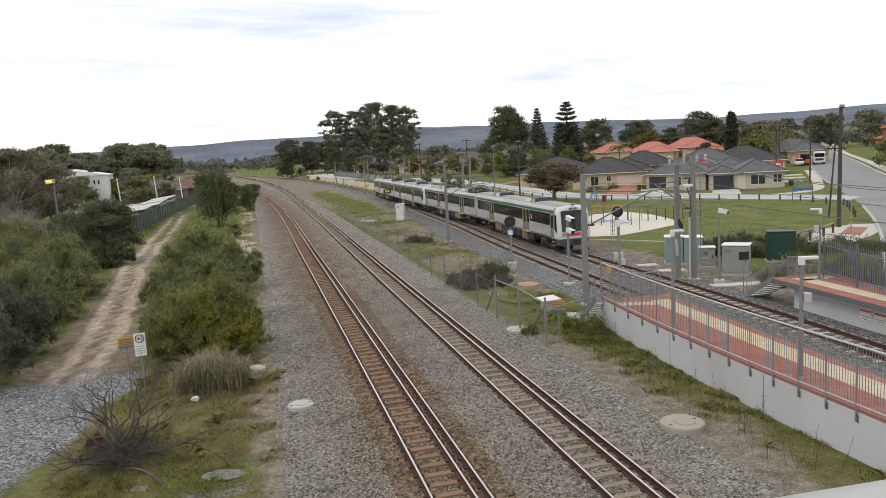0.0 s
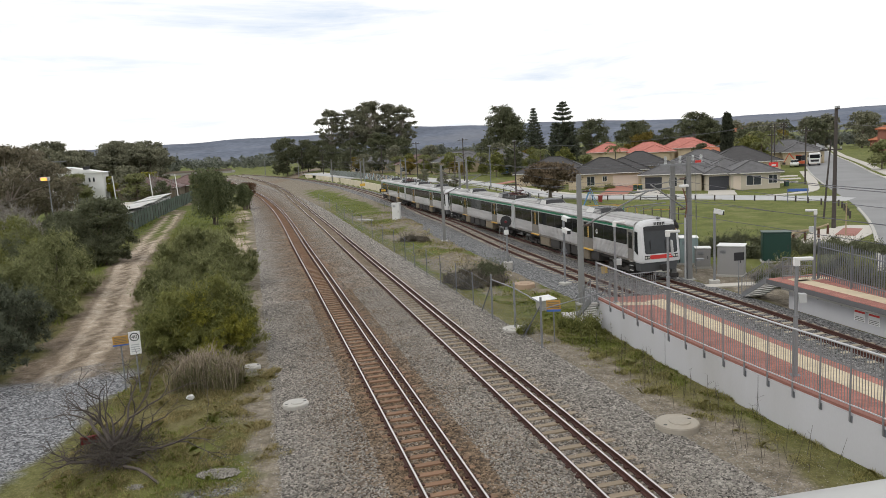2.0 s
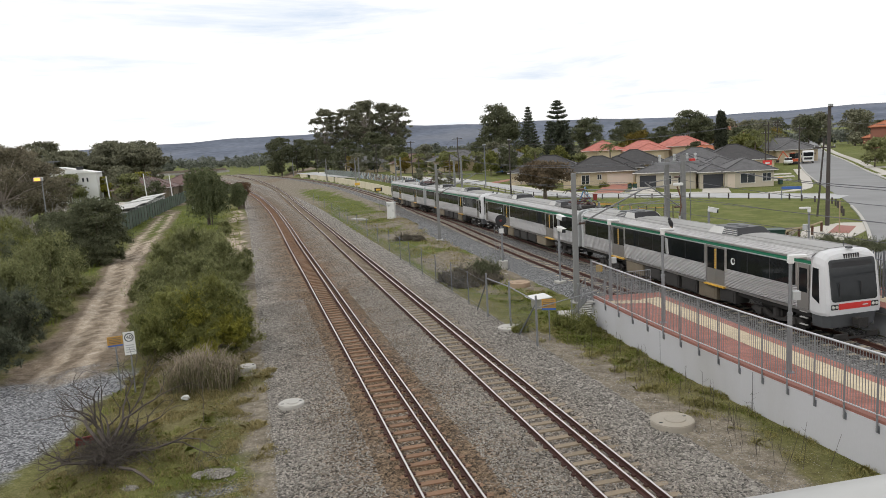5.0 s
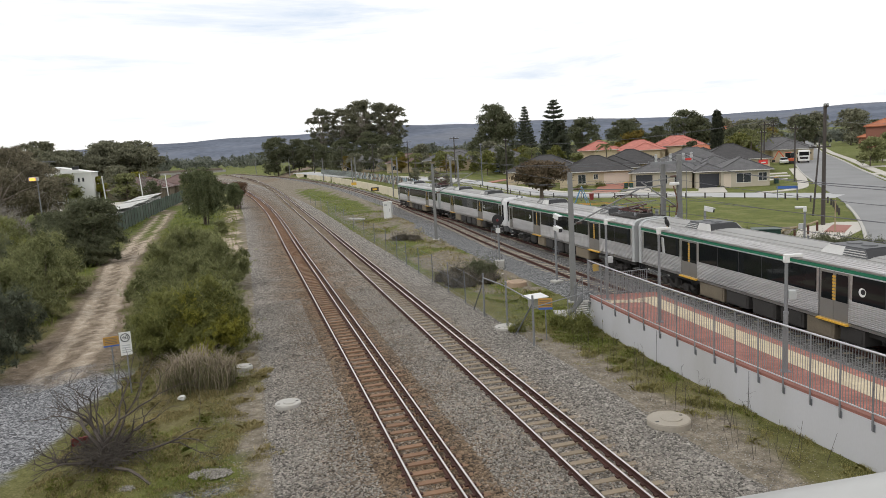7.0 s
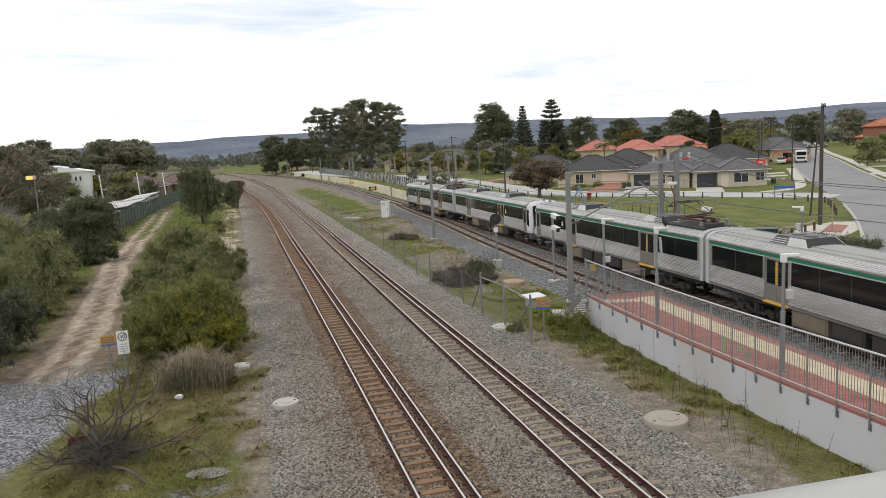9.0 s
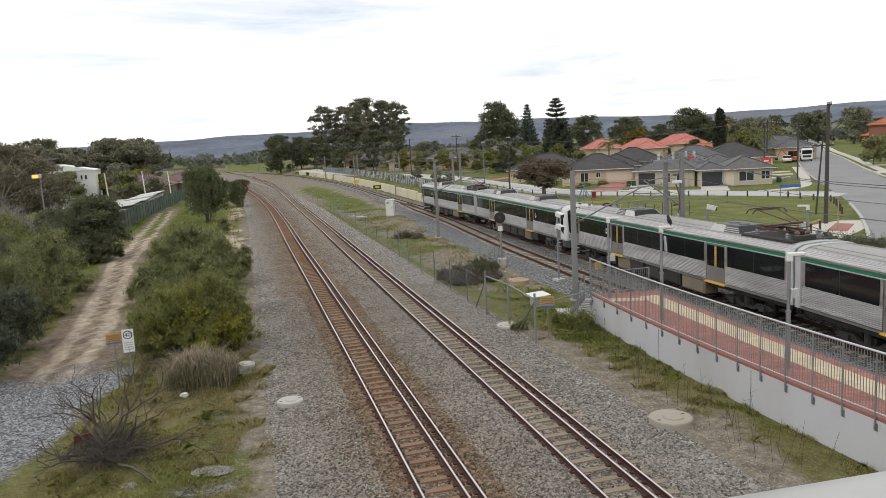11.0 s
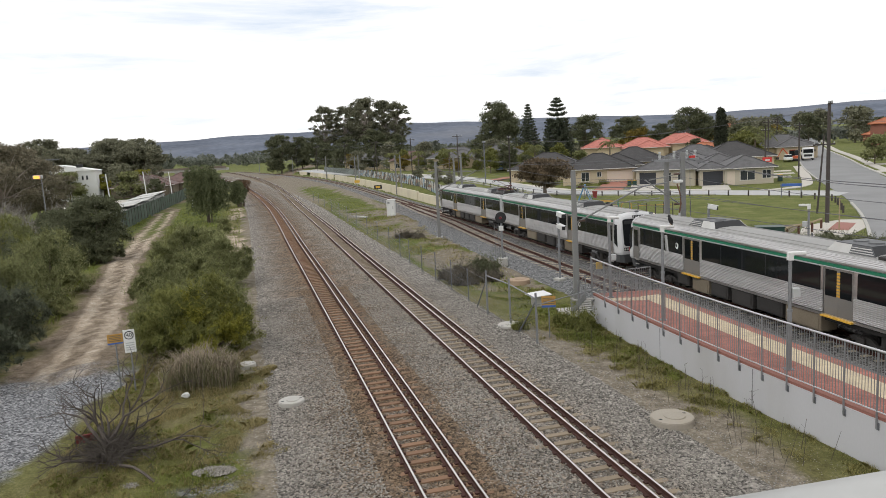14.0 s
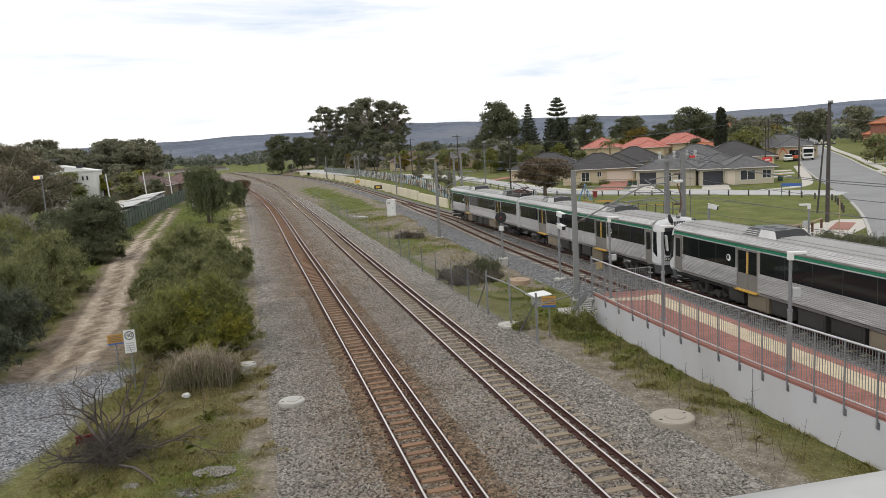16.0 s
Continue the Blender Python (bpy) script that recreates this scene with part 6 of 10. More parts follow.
M["pit_tan"] = mat("pit_tan", (0.36, 0.325, 0.27), 0.9, var=0.15, scale=2, fine=25, bump=0.12, stain=(0.3, 0.26, 0.2), stain_amt=0.5)
M["pit_rust"] = mat("pit_rust", (0.34, 0.25, 0.175), 0.9, var=0.2, scale=2, fine=25, bump=0.12)
M["pit_white"] = mat("pit_white", (0.43, 0.415, 0.385), 0.9, var=0.12, scale=2, fine=25, bump=0.12, stain=(0.35, 0.33, 0.28), stain_amt=0.5)
lid_pit(7.05, 20.95, 0.66, 0.2, M["pit_tan"], "low tan concrete access pit with a round cover")
lid_pit(-5.45, 24.7, 0.46, 0.16, M["pit_white"], "pale concrete access pit beside the ballast")
lid_pit(-8.3, 29.6, 0.40, 0.16, M["pit_white"], "pale concrete access pit among the reeds")
lid_pit(5.2, 43.9, 0.68, 0.16, M["pit_rust"], "rust-brown concrete access pit", z=-0.1)
lid_pit(3.45, 33.7, 0.58, 0.12, M["pit_white"], "flat pale concrete access pit inside the fence")
for x, y, w in ((4.4, 48.0, 0.5), (14.3, 49.5, 0.7), (15.2, 47.0, 0.9), (17.3, 41.3, 1.6)):
    o = boxed("pit_cover", (x - w, x + w, y - 0.4, y + 0.4, -0.32, -0.18), M["footpath"], bev=0.02)
    tagged(o, "flat concrete service cover", "pit cover", "flat covers")


def plate_sign(name, x, y, z, yaw, pole_h, w, h, board, label, category="sign", foot=None, tilt=0):
    s = empty(name, Matrix.Translation((x, y, z)) @ Matrix.Rotation(yaw, 4, "Z"), label, category)
    bar("pole", (0, 0.03, 0), (0, 0.03, pole_h), 0.03, M["galv"], s, n=8)
    b = boxed("board", (-w / 2, w / 2, -0.012, 0.012, pole_h - h, pole_h), board, s, bev=0.004)
    if foot:
        boxed("lower_board", (-w / 2, w / 2, -0.014, 0.012, pole_h - h - foot, pole_h - h - 0.004), M["blue"], s, "blue lower strip", bev=0.003)
    return s, b


def text_part(body, size, loc, parent, material, name="lettering", rx=90):
    cu = bpy.data.curves.new(name, "FONT")
    cu.body, cu.size, cu.align_x, cu.align_y, cu.extrude = body, size, "CENTER", "CENTER", 0.003
    tmp = bpy.data.objects.new(name, cu)
    scene.collection.objects.link(tmp)
    me = bpy.data.meshes.new_from_object(tmp.evaluated_get(bpy.context.evaluated_depsgraph_get()))
    bpy.data.objects.remove(tmp)
    me.materials.clear()
    me.materials.append(material)
    o = new(name, me)
    o.parent = parent
    o.matrix_basis = pose(*loc, rx)
    return o


s, b = plate_sign("speed_sign", -12.1, 27.3, -0.25, radians(20), 2.5, 0.42, 0.92, M["white_paint"], "white speed sign, black ring and number 40")
bm = bmesh.new()
bmesh.ops.create_circle(bm, segments=28, radius=0.17, matrix=pose(0, -0.017, 2.28, 90))
ring = bm.verts[:]
inner = [bm.verts.new((v.co.x * 0.80, v.co.y, 2.28 + (v.co.z - 2.28) * 0.80)) for v in ring]
for i in range(28):
    bm.faces.new((ring[i], ring[(i + 1) % 28], inner[(i + 1) % 28], inner[i]))
part("ring", bm, M["black"], s, "dark ring")
text_part("40", 0.22, (0, -0.018, 2.28), s, M["black"])
for k in range(4):
    boxed("text_bar", (-0.15, 0.15, -0.018, -0.012, 1.95 - 0.09 * k, 1.99 - 0.09 * k), M["grey_paint"], s, bev=0)
s, b = plate_sign("notice_sign", -12.75, 27.5, -0.25, radians(20), 2.3, 0.56, 0.34, M["orange"], "faded orange notice on a grey pole", foot=0.06)
for k in range(4):
    boxed("text_bar", (-0.22, 0.22, -0.018, -0.012, 2.02 + 0.065 * k, 2.045 + 0.065 * k), M["gear_tan"], s, bev=0)
s, b = plate_sign("notice_sign", 5.0, 31.3, -0.52, radians(-8), 2.2, 0.72, 0.42, M["orange"], "orange and blue notice on a grey pole by the fence", foot=0.1)
s.scale = (0.87, 1, 1)
for k in range(4):
    boxed("text_bar", (-0.3, 0.3, -0.018, -0.012, 1.85 + 0.08 * k, 1.88 + 0.08 * k), M["gear_tan"], s, bev=0)
# white lid leaning beside the steps
o = boxed("cover_sheet", (-0.62, 0.62, -0.42, 0.42, 0, 0.04), M["white_paint"], bev=0.01, m=Matrix.Translation((5.5, 37.8, 0.35)) @ Matrix.Rotation(radians(25), 4, "Z") @ Matrix.Rotation(radians(6), 4, "X"))
tagged(o, "white flat box lid on the grass", "lid")
o = boxed("cover_box", (-0.4, 0.45, -0.3, 0.3, -0.35, 0.34), M["concrete"], bev=0.02, m=Matrix.Translation((5.6, 37.9, 0)) @ Matrix.Rotation(radians(25), 4, "Z"))
tagged(o, "concrete service box under a white lid", "service box")
# back of a lamp sign by the far steps, small track signs
s, b = plate_sign("track_sign", 16.4, 38.4, -0.3, radians(8), 2.5, 0.58, 0.45, M["black"], "black board on a grey pole beside the track")
s, b = plate_sign("track_sign", -14.2, 139.5, -0.2, radians(0), 3.0, 1.0, 0.5, M["yellow"], "yellow lettered board beside the track")
s, b = plate_sign("track_sign", -8.2, 112, -0.2, radians(0), 3.2, 1.2, 0.6, M["black"], "black board with yellow figures beside the track")
boxed("figure_bar", (-0.35, 0.35, -0.03, -0.012, 2.75, 3.05), M["yellow"], s, bev=0)
# small orange unit standing behind the platform end
o = boxed("ground_unit", (10.8, 11.2, 46.9, 47.15, -0.2, 0.28), M["yellow"], bev=0.05)
tagged(o, "small orange marker unit on the ballast", "marker")


def chain_fence():
    """Wire fence between the tracks: posts, wires, mesh and a braced corner."""
    pts = [on(DUAL_B, y, 3.35)[:2] for y in (131, 122, 113, 104, 96, 88.5, 81, 74, 68, 62.5)] + [(-2.8, 57.7), (-1.9, 53.8), (-0.95, 50.2), (0.0, 46.6), (0.95, 43), (1.8, 39.6), (2.6, 36.3)]
    near = [(2.6, 36.3), (3.5, 33.7), (4.3, 30.4)]
    fc = empty("wire_fence", None, "sagging galvanised chain-link fence between the tracks", "fence")
    for x, y in pts[:-1]:
        bar("post", (x, y, -0.3), (x + random.uniform(-0.05, 0.05), y, 1.7), 0.03, M["galv_dark"], fc, n=6)
    for z in (0.1, 0.85, 1.6):
        bm = bmesh.new()
        tube(bm, [(x, y, z + random.uniform(-0.03, 0.03)) for x, y in pts], 0.008, 4)
        part("line_wire", bm, M["galv_dark"], fc)
    for (x, y), h in zip(near, (2.1, 2.1, 2.05)):
        bar("post", (x, y, -0.4), (x, y, h), 0.05, M["galv"], fc, n=8)
    bm = bmesh.new()
    tube(bm, [(x, y, h - 0.25) for (x, y), h in zip(near, (2.1, 2.1, 2.05))], 0.03)
    part("top_rail", bm, M["galv"], fc)
    bar("brace", (2.55, 36.5, 1.4), (2.15, 38.0, -0.2), 0.03, M["galv_dark"], fc)
    bar("brace", (4.3, 30.4, 1.7), (3.75, 32.4, -0.2), 0.03, M["galv_dark"], fc)
    bar("post", (6.75, 33.3, -0.3), (6.75, 33.3, 1.9), 0.035, M["galv"], fc)
    bar("side_rail", (4.3, 30.4, 1.5), (7.6, 33.2, 1.5), 0.026, M["galv"], fc)
    # woven mesh, drawn wire by wire
    vs, es = [], []
    bm = bmesh.new()
    for (a, b, h) in ((near[0], near[1], 1.8), (near[1], near[2], 1.8), *[(pts[i], pts[i + 1], 1.55) for i in range(3, len(pts) - 1)]):
        a, b = Vector((*a, -0.2)), Vector((*b, -0.2))
        n = int((b - a).length / (0.22 if a.y < 60 else 0.33))
        for k in range(-9, n):
            for sgn in (0, 1):
                t0, t1 = k / n, (k + 9) / n
                z0, z1 = 0.0, h
                if t0 < 0:
                    z0 = h * (-t0) / (t1 - t0); t0 = 0
                if t1 > 1:
                    z1 = z0 + (h - z0) * (1 - t0) / (t1 - t0); t1 = 1
                p, q = a.lerp(b, t0 if not sgn else 1 - t0), a.lerp(b, t1 if not sgn else 1 - t1)
                rod(bm, p + Vector((0, 0, z0)), q + Vector((0, 0, z1)), 0.0025, n=3, caps=False)
    tagged(part("wire_mesh", bm, M["galv_dark"], fc), kind="stuff")


chain_fence()


def bird(x, y, z, yaw):
    """A small dark bird perched on a lamp arm."""
    b = empty("bird", Matrix.Translation((x, y, z)) @ Matrix.Rotation(yaw, 4, "Z"), "black bird perched on a lamp post", "bird")
    bm = bmesh.new()
    bmesh.ops.create_uvsphere(bm, u_segments=12, v_segments=8, radius=1, matrix=Matrix.Translation((0, 0, 0.19)) @ Matrix.Rotation(radians(-66), 4, "Y") @ Matrix.Diagonal((0.18, 0.08, 0.09, 1)))
    part("body", bm, M["black"], b, smooth=True)
    bm = bmesh.new()
    bmesh.ops.create_uvsphere(bm, u_segments=10, v_segments=8, radius=0.062, matrix=pose(0.07, 0, 0.37))
    part("head", bm, M["black"], b, smooth=True)
    bm = bmesh.new(); rod(bm, (0.12, 0, 0.37), (0.20, 0, 0.355), 0.018, 0.003, 6)
    part("beak", bm, M["galv_dark"], b)
    boxed("tail", (-0.24, -0.04, -0.035, 0.035, 0.0, 0.02), M["black"], b, bev=0.004, m=Matrix.Translation((0, 0, 0.10)) @ Matrix.Rotation(radians(-60), 4, "Y"))
    for s in (-1, 1):
        bar("leg", (0.0, s * 0.03, 0.0), (0.01, s * 0.03, 0.10), 0.007, M["orange"], b, n=5)
    return b


bird(9.45, 28.0, TOP + 3.75 + 0.10, radians(200))


# ---- odds and ends between the tracks and at the corner ----
o = boxed("concrete_slab", (-1.5, 1.5, -0.35, 0.35, -0.05, 0.14), M["concrete"], bev=0.03, m=Matrix.Translation((-9.6, 93.6, -0.12)) @ Matrix.Rotation(radians(-48), 4, "Z"))
tagged(o, "broken concrete slab lying in the grass", "slab")
rs = empty("banner", Matrix.Translation((58.7, 123.6, 0.2)) @ Matrix.Rotation(radians(-15), 4, "Z"), "red banner on two posts beside the house", "banner")
boxed("sheet", (-0.75, 0.75, -0.02, 0.02, 2.3, 3.1), M["red"], rs, bev=0.01)
boxed("text_bar", (-0.3, 0.4, -0.03, -0.015, 2.5, 2.75), M["white_paint"], rs, bev=0)
for q in (-0.75, 0.75):
    bar("post", (q, 0.04, -0.4), (q, 0.04, 3.15), 0.04, M["galv_dark"], rs, n=6)


# ---- streets, park and kerbs ----
def hz(x, y):
    return float(land(np.array([x]), np.array([y]))[0])


def resample(pts, step=2.0):
    out = []
    for a, b in zip(pts[:-1], pts[1:]):
        n = max(1, int(math.dist(a, b) / step))
        out += [(a[0] + (b[0] - a[0]) * k / n, a[1] + (b[1] - a[1]) * k / n) for k in range(n)]
    out.append(pts[-1])
    sm = np.array(out)
    for _ in range(3):
        sm[1:-1] = (sm[:-2] + 2 * sm[1:-1] + sm[2:]) / 4
    return [tuple(p) for p in sm]


def ribbon(name, pts, prof, material, label, category="", kind="structure", parent=None, step=2.0):
    """A profile (side, height over the land) pushed along a ground line."""
    p = resample(pts, step)
    vs, fs, k = [], [], len(prof)
    for i, (x, y) in enumerate(p):
        a, b = p[max(0, i - 1)], p[min(len(p) - 1, i + 1)]
        d = Vector((b[0] - a[0], b[1] - a[1])).normalized()
        z = hz(x, y)
        for s, h in prof:
            vs.append((x + d.y * s, y - d.x * s, z + h))
    for i in range(len(p) - 1):
        for j in range(k - 1):
            fs.append((i * k + j, i * k + j + 1, i * k + j + 1 + k, i * k + j + k))
    ob = mesh_ob(name, vs, fs, material, parent)
    return tagged(ob, label, category or name.split("_")[0], kind=kind) if not parent else ob


def flat_patch(name, pts, material, label, off=0.02, category=""):
    bm = bmesh.new()
    f = bm.faces.new([bm.verts.new((x, y, hz(x, y) + off)) for x, y in pts])
    r = bmesh.ops.extrude_face_region(bm, geom=[f])
    bmesh.ops.translate(bm, vec=(0, 0, -0.15), verts=[v for v in r["geom"] if isinstance(v, bmesh.types.BMVert)])
    return tagged(part(name, bm, material), label, category or name, kind="structure")


STREET_B = [(30.5, 39.5), (37.3, 50.5), (43.6, 61.6), (48.9, 72), (54.6, 84.5), (61.8, 102), (73.0, 128), (86.8, 157), (108.6, 203), (133.4, 252), (163.5, 309), (205, 385), (230, 432), (262, 492)]
road_prof = lambda w: [(-w - 0.02, -0.15), (-w, 0.03), (-w * 0.5, 0.06), (0, 0.07), (w * 0.5, 0.06), (w, 0.03), (w + 0.02, -0.15)]
ribbon("road_a", STREET_A, road_prof(3.4), M["asphalt_pale"], "pale worn asphalt street, grazing sheen in its colour", "road")
ribbon("road_b", STREET_B, road_prof(4.7), M["asphalt"], "wide pale asphalt street climbing to the hills", "road")
kerb_prof = [(-0.15, -0.1), (-0.15, 0.16), (0.1, 0.16), (0.16, 0.02)]


def shifted(pts, s):
    out = []
    p = resample(pts, 3.0)
    for i, (x, y) in enumerate(p):
        a, b = p[max(0, i - 1)], p[min(len(p) - 1, i + 1)]
        d = Vector((b[0] - a[0], b[1] - a[1])).normalized()
        out.append((x + d.y * s, y - d.x * s))
    return out


a_left, a_right = shifted(STREET_A, 3.45)[:-4], shifted(STREET_A, -3.45)[:-5]
b_left, b_right = shifted(STREET_B, -4.75), shifted(STREET_B, 4.75)
ribbon("kerb_a", [p for p in a_left if p[0] < 44], [(0.15, -0.1), (0.15, 0.16), (-0.1, 0.16), (-0.16, 0.02)], M["kerb"], "pale concrete kerb", "kerb")
ribbon("kerb_b", [p for p in a_right if p[0] < 46], kerb_prof, M["kerb"], "pale concrete kerb", "kerb")
ribbon("kerb_c", [p for p in b_left if p[1] < 80], kerb_prof, M["kerb"], "pale concrete kerb", "kerb")
ribbon("kerb_d", [p for p in b_left if p[1] > 104], kerb_prof, M["kerb"], "pale concrete kerb", "kerb")
ribbon("kerb_e", b_right, [(0.15, -0.1), (0.15, 0.16), (-0.1, 0.16), (-0.16, 0.02)], M["kerb"], "pale concrete kerb", "kerb")
walkway = [(-0.75, -0.05), (-0.75, 0.09), (0.75, 0.09), (0.75, -0.05)]
ribbon("pavement_a", [p for p in shifted(STREET_A, -4.6)[:-5] if p[0] < 44], walkway, M["footpath"], "pale concrete footpath before the houses", "pavement")
ribbon("pavement_b", shifted(STREET_B, 6.6)[8:], walkway, M["footpath"], "pale concrete footpath", "pavement")
ribbon("pavement_c", [(46, 98.5), (50, 98), (53, 100), (55.5, 104), (62, 117), (72, 139)], walkway, M["footpath"], "pale footpath round the corner", "pavement")
# path head by the far platform
flat_patch("pavement_d", [(28.3, 52.9), (29.1, 56.6), (31.8, 60.4), (33.8, 62.4), (37.4, 64.4), (39.2, 63.6), (37, 59.4), (33, 55.3), (30.5, 51.5)], M["footpath"], "pale concrete apron beside the street", 0.05, "pavement")
flat_patch("pavement_e", [(33.0, 58.6), (34.2, 57.6), (37.2, 61.6), (36.2, 62.8)], M["brick_paving"], "pink paved crossing pad", 0.06, "pavement")
flat_patch("mulch_bed", [(26.2, 54.5), (29.0, 57.2), (31.6, 60.9), (33.6, 63.2), (31.5, 63.2), (27.5, 59.5)], M["gear_tan"], "brown mulch bed", 0.03, "mulch")

# ---- playground ----
flat_patch("sand_pit", [(13.2, 72), (14.6, 79), (18.5, 86.5), (22.5, 88.5), (24.5, 83), (25, 76.5), (24.2, 72.2), (20, 68.5), (16.5, 66), (14, 66.5)], M["sand"], "pale raked sand under the play equipment", 0.03, "sand")
M["play_blue"] = mat("play_blue", (0.10, 0.25, 0.45), 0.5, var=0.1, scale=2, fine=20, bump=0.02)
M["play_green"] = mat("play_green", (0.03, 0.16, 0.12), 0.5, var=0.1, scale=2, fine=20, bump=0.02)


def swing(x, y, yaw):
    s = empty("swing", Matrix.Translation((x, y, -0.25)) @ Matrix.Rotation(yaw, 4, "Z"), "blue tubular swing frame with two seats", "swing")
    for e in (-1.5, 1.5):
        for q in (-0.9, 0.9):
            bar("leg", (e, q, 0), (e, 0, 2.3), 0.05, M["play_blue"], s)
    bar("crossbar", (-1.5, 0, 2.3), (1.5, 0, 2.3), 0.05, M["play_blue"], s)
    for e in (-0.6, 0.6):
        for q in (-0.2, 0.2):
            bar("chain", (e + q, 0, 0.5), (e + q, 0, 2.3), 0.012, M["galv_dark"], s, n=5)
        boxed("swing_seat", (e - 0.25, e + 0.25, -0.1, 0.1, 0.46, 0.5), M["rubber"], s)


def play_frame(x, y, yaw):
    p = empty("climbing_frame", Matrix.Translation((x, y, -0.25)) @ Matrix.Rotation(yaw, 4, "Z"), "climbing frame of green posts, orange rails and a slide", "play equipment")
    for i in range(4):
        for j in range(2):
            bar("post", (i * 1.3, j * 1.3, 0), (i * 1.3, j * 1.3, 1.9 if i % 2 else 1.5), 0.045, M["play_green"], p)
    boxed("deck", (0, 1.3, 0, 1.3, 1.0, 1.06), M["wood_grey"], p)
    boxed("deck", (2.6, 3.9, 0, 1.3, 1.2, 1.26), M["wood_grey"], p)
    for j in range(2):
        bar("rail", (0, j * 1.3, 1.8), (3.9, j * 1.3, 1.8), 0.035, M["orange"], p)
        bar("rail", (0, j * 1.3, 1.4), (1.3, j * 1.3, 1.4), 0.03, M["orange"], p)
    boxed("slide", (-2.2, 0, 0.3, 0.9, -0.03, 0.03), M["yellow"], p, m=Matrix.Translation((0, 0, 1.05)) @ Matrix.Rotation(radians(-25), 4, "Y"))
    bm = bmesh.new()
    tube(bm, [(4.2, 0.6, 0), (4.3, 0.6, 1.4), (4.8, 0.6, 1.7), (5.3, 0.6, 1.4), (5.4, 0.6, 0)], 0.04)
    part("hoop", bm, M["orange"], p)
    for k in range(7):
        bar("post", (6 + 0.9 * k, 0.3 + 0.25 * (k % 2), 0), (6 + 0.9 * k, 0.3 + 0.25 * (k % 2), 1.5 - 0.1 * (k % 3)), 0.055, M["wood_dark"], p)
    bar("rail", (6, 0.3, 1.2), (9.6, 0.4, 1.2), 0.03, M["orange"], p)
    bar("low_beam", (1, -2.5, 0.5), (4, -3.2, 0.5), 0.05, M["play_blue"], p)
    for q in (1, 2.5, 4):
        bar("post", (q, -2.5 - 0.233 * (q - 1), 0), (q, -2.5 - 0.233 * (q - 1), 0.8), 0.05, M["play_green"], p)


swing(21.3, 98.5, 1.3)
play_frame(16.4, 77.5, -0.2)
for x, y, h in ((16.2, 67.2, 2.3), (19.3, 69.0, 2.5), (23.0, 64.0, 2.7)):
    o = empty("park_post", Matrix.Translation((x, y, -0.25)), "thin grey steel post at the park edge", "post", "thin park posts")
    bar("post", (0, 0, 0), (0, 0, h), 0.04, M["galv_dark"], o)
bar("pipe_rail", (-3.7, 5.0, 2.5), (0, 0, 2.65), 0.025, M["galv_dark"], o)
ribbon("path_edging", [(13.4, 64.5), (16.5, 62.5), (20, 59.5), (24, 55.5), (27.5, 53)], [(-0.1, -0.05), (-0.1, 0.07), (0.1, 0.07), (0.1, -0.05)], M["concrete"], "thin concrete edging at the lawn", "edging")


def bin_red(x, y):
    b = empty("litter_bin", Matrix.Translation((x, y, -0.2)), "dark red wheeled litter bin", "bin")
    bm = bmesh.new()
    box(bm, -0.28, 0.28, -0.3, 0.3, 0.1, 1.0, 0.03)
    for v in bm.verts:
        if v.co.z < 0.4:
            v.co.x *= 0.8; v.co.y *= 0.8
    part("tub", bm, M["bin_red"], b)
    boxed("lid", (-0.31, 0.31, -0.34, 0.34, 1.0, 1.1), M["bin_red"], b, bev=0.03)
    for s in (-1, 1):
        bar("wheel", (s * 0.26, 0.25, 0.1), (s * 0.3, 0.25, 0.1), 0.1, M["rubber"], b)


M["bin_red"] = mat("bin_red", (0.22, 0.03, 0.03), 0.5, var=0.1, scale=2, fine=20, bump=0.02)
bin_red(23.4, 101.5)

# bollards round the park
park_edge = [p for p in shifted(STREET_A, 4.5) if 8 < p[0] < 43] + [(45.0, 88.5), (45.2, 84)] + [p for p in shifted(STREET_B, -6.2) if 66 < p[1] < 82][::-1]
pe, dist_run = resample(park_edge, 0.5), 0.0
first = None
for a, b in zip(pe[:-1], pe[1:]):
    dist_run += math.dist(a, b)
    if dist_run > 2.2:
        dist_run = 0
        if first is None:
            first = empty("bollard", Matrix.Translation((*b, hz(*b))), "short weathered timber bollard at the park edge", "bollard", "park bollards")
            bm = bmesh.new()
            box(bm, -0.075, 0.075, -0.075, 0.075, -0.2, 0.7, 0.015)
            part("post", bm, M["wood_dark"], first)
            boxed("cap", (-0.08, 0.08, -0.08, 0.08, 0.7, 0.73), M["wood_dark"], first, bev=0.01)
        else:
            copy_thing(first, Matrix.Translation((*b, hz(*b))))


def rail_barrier():
    b = empty("timber_barrier", None, "low timber post-and-rail barrier beside the path", "barrier")
    pts = [(25.6, 52.2), (26.6, 53.8), (27.9, 55.3), (29.5, 56.6), (31.3, 57.9), (33.0, 59.6)]
    for x, y in pts:
        bar("post", (x, y, -0.3), (x, y, 0.55), 0.1, M["wood_red"], b)
    for p, q in zip(pts[:-1], pts[1:]):
        bar("rail", (*p, 0.62), (*q, 0.62), 0.085, M["wood_pale"], b)


M["wood_red"] = mat("wood_red", (0.10, 0.045, 0.03), 0.9, var=0.2, scale=2, fine=30, bump=0.2)
M["wood_pale"] = mat("wood_pale", (0.32, 0.25, 0.15), 0.9, var=0.2, scale=2, fine=30, bump=0.2)
rail_barrier()


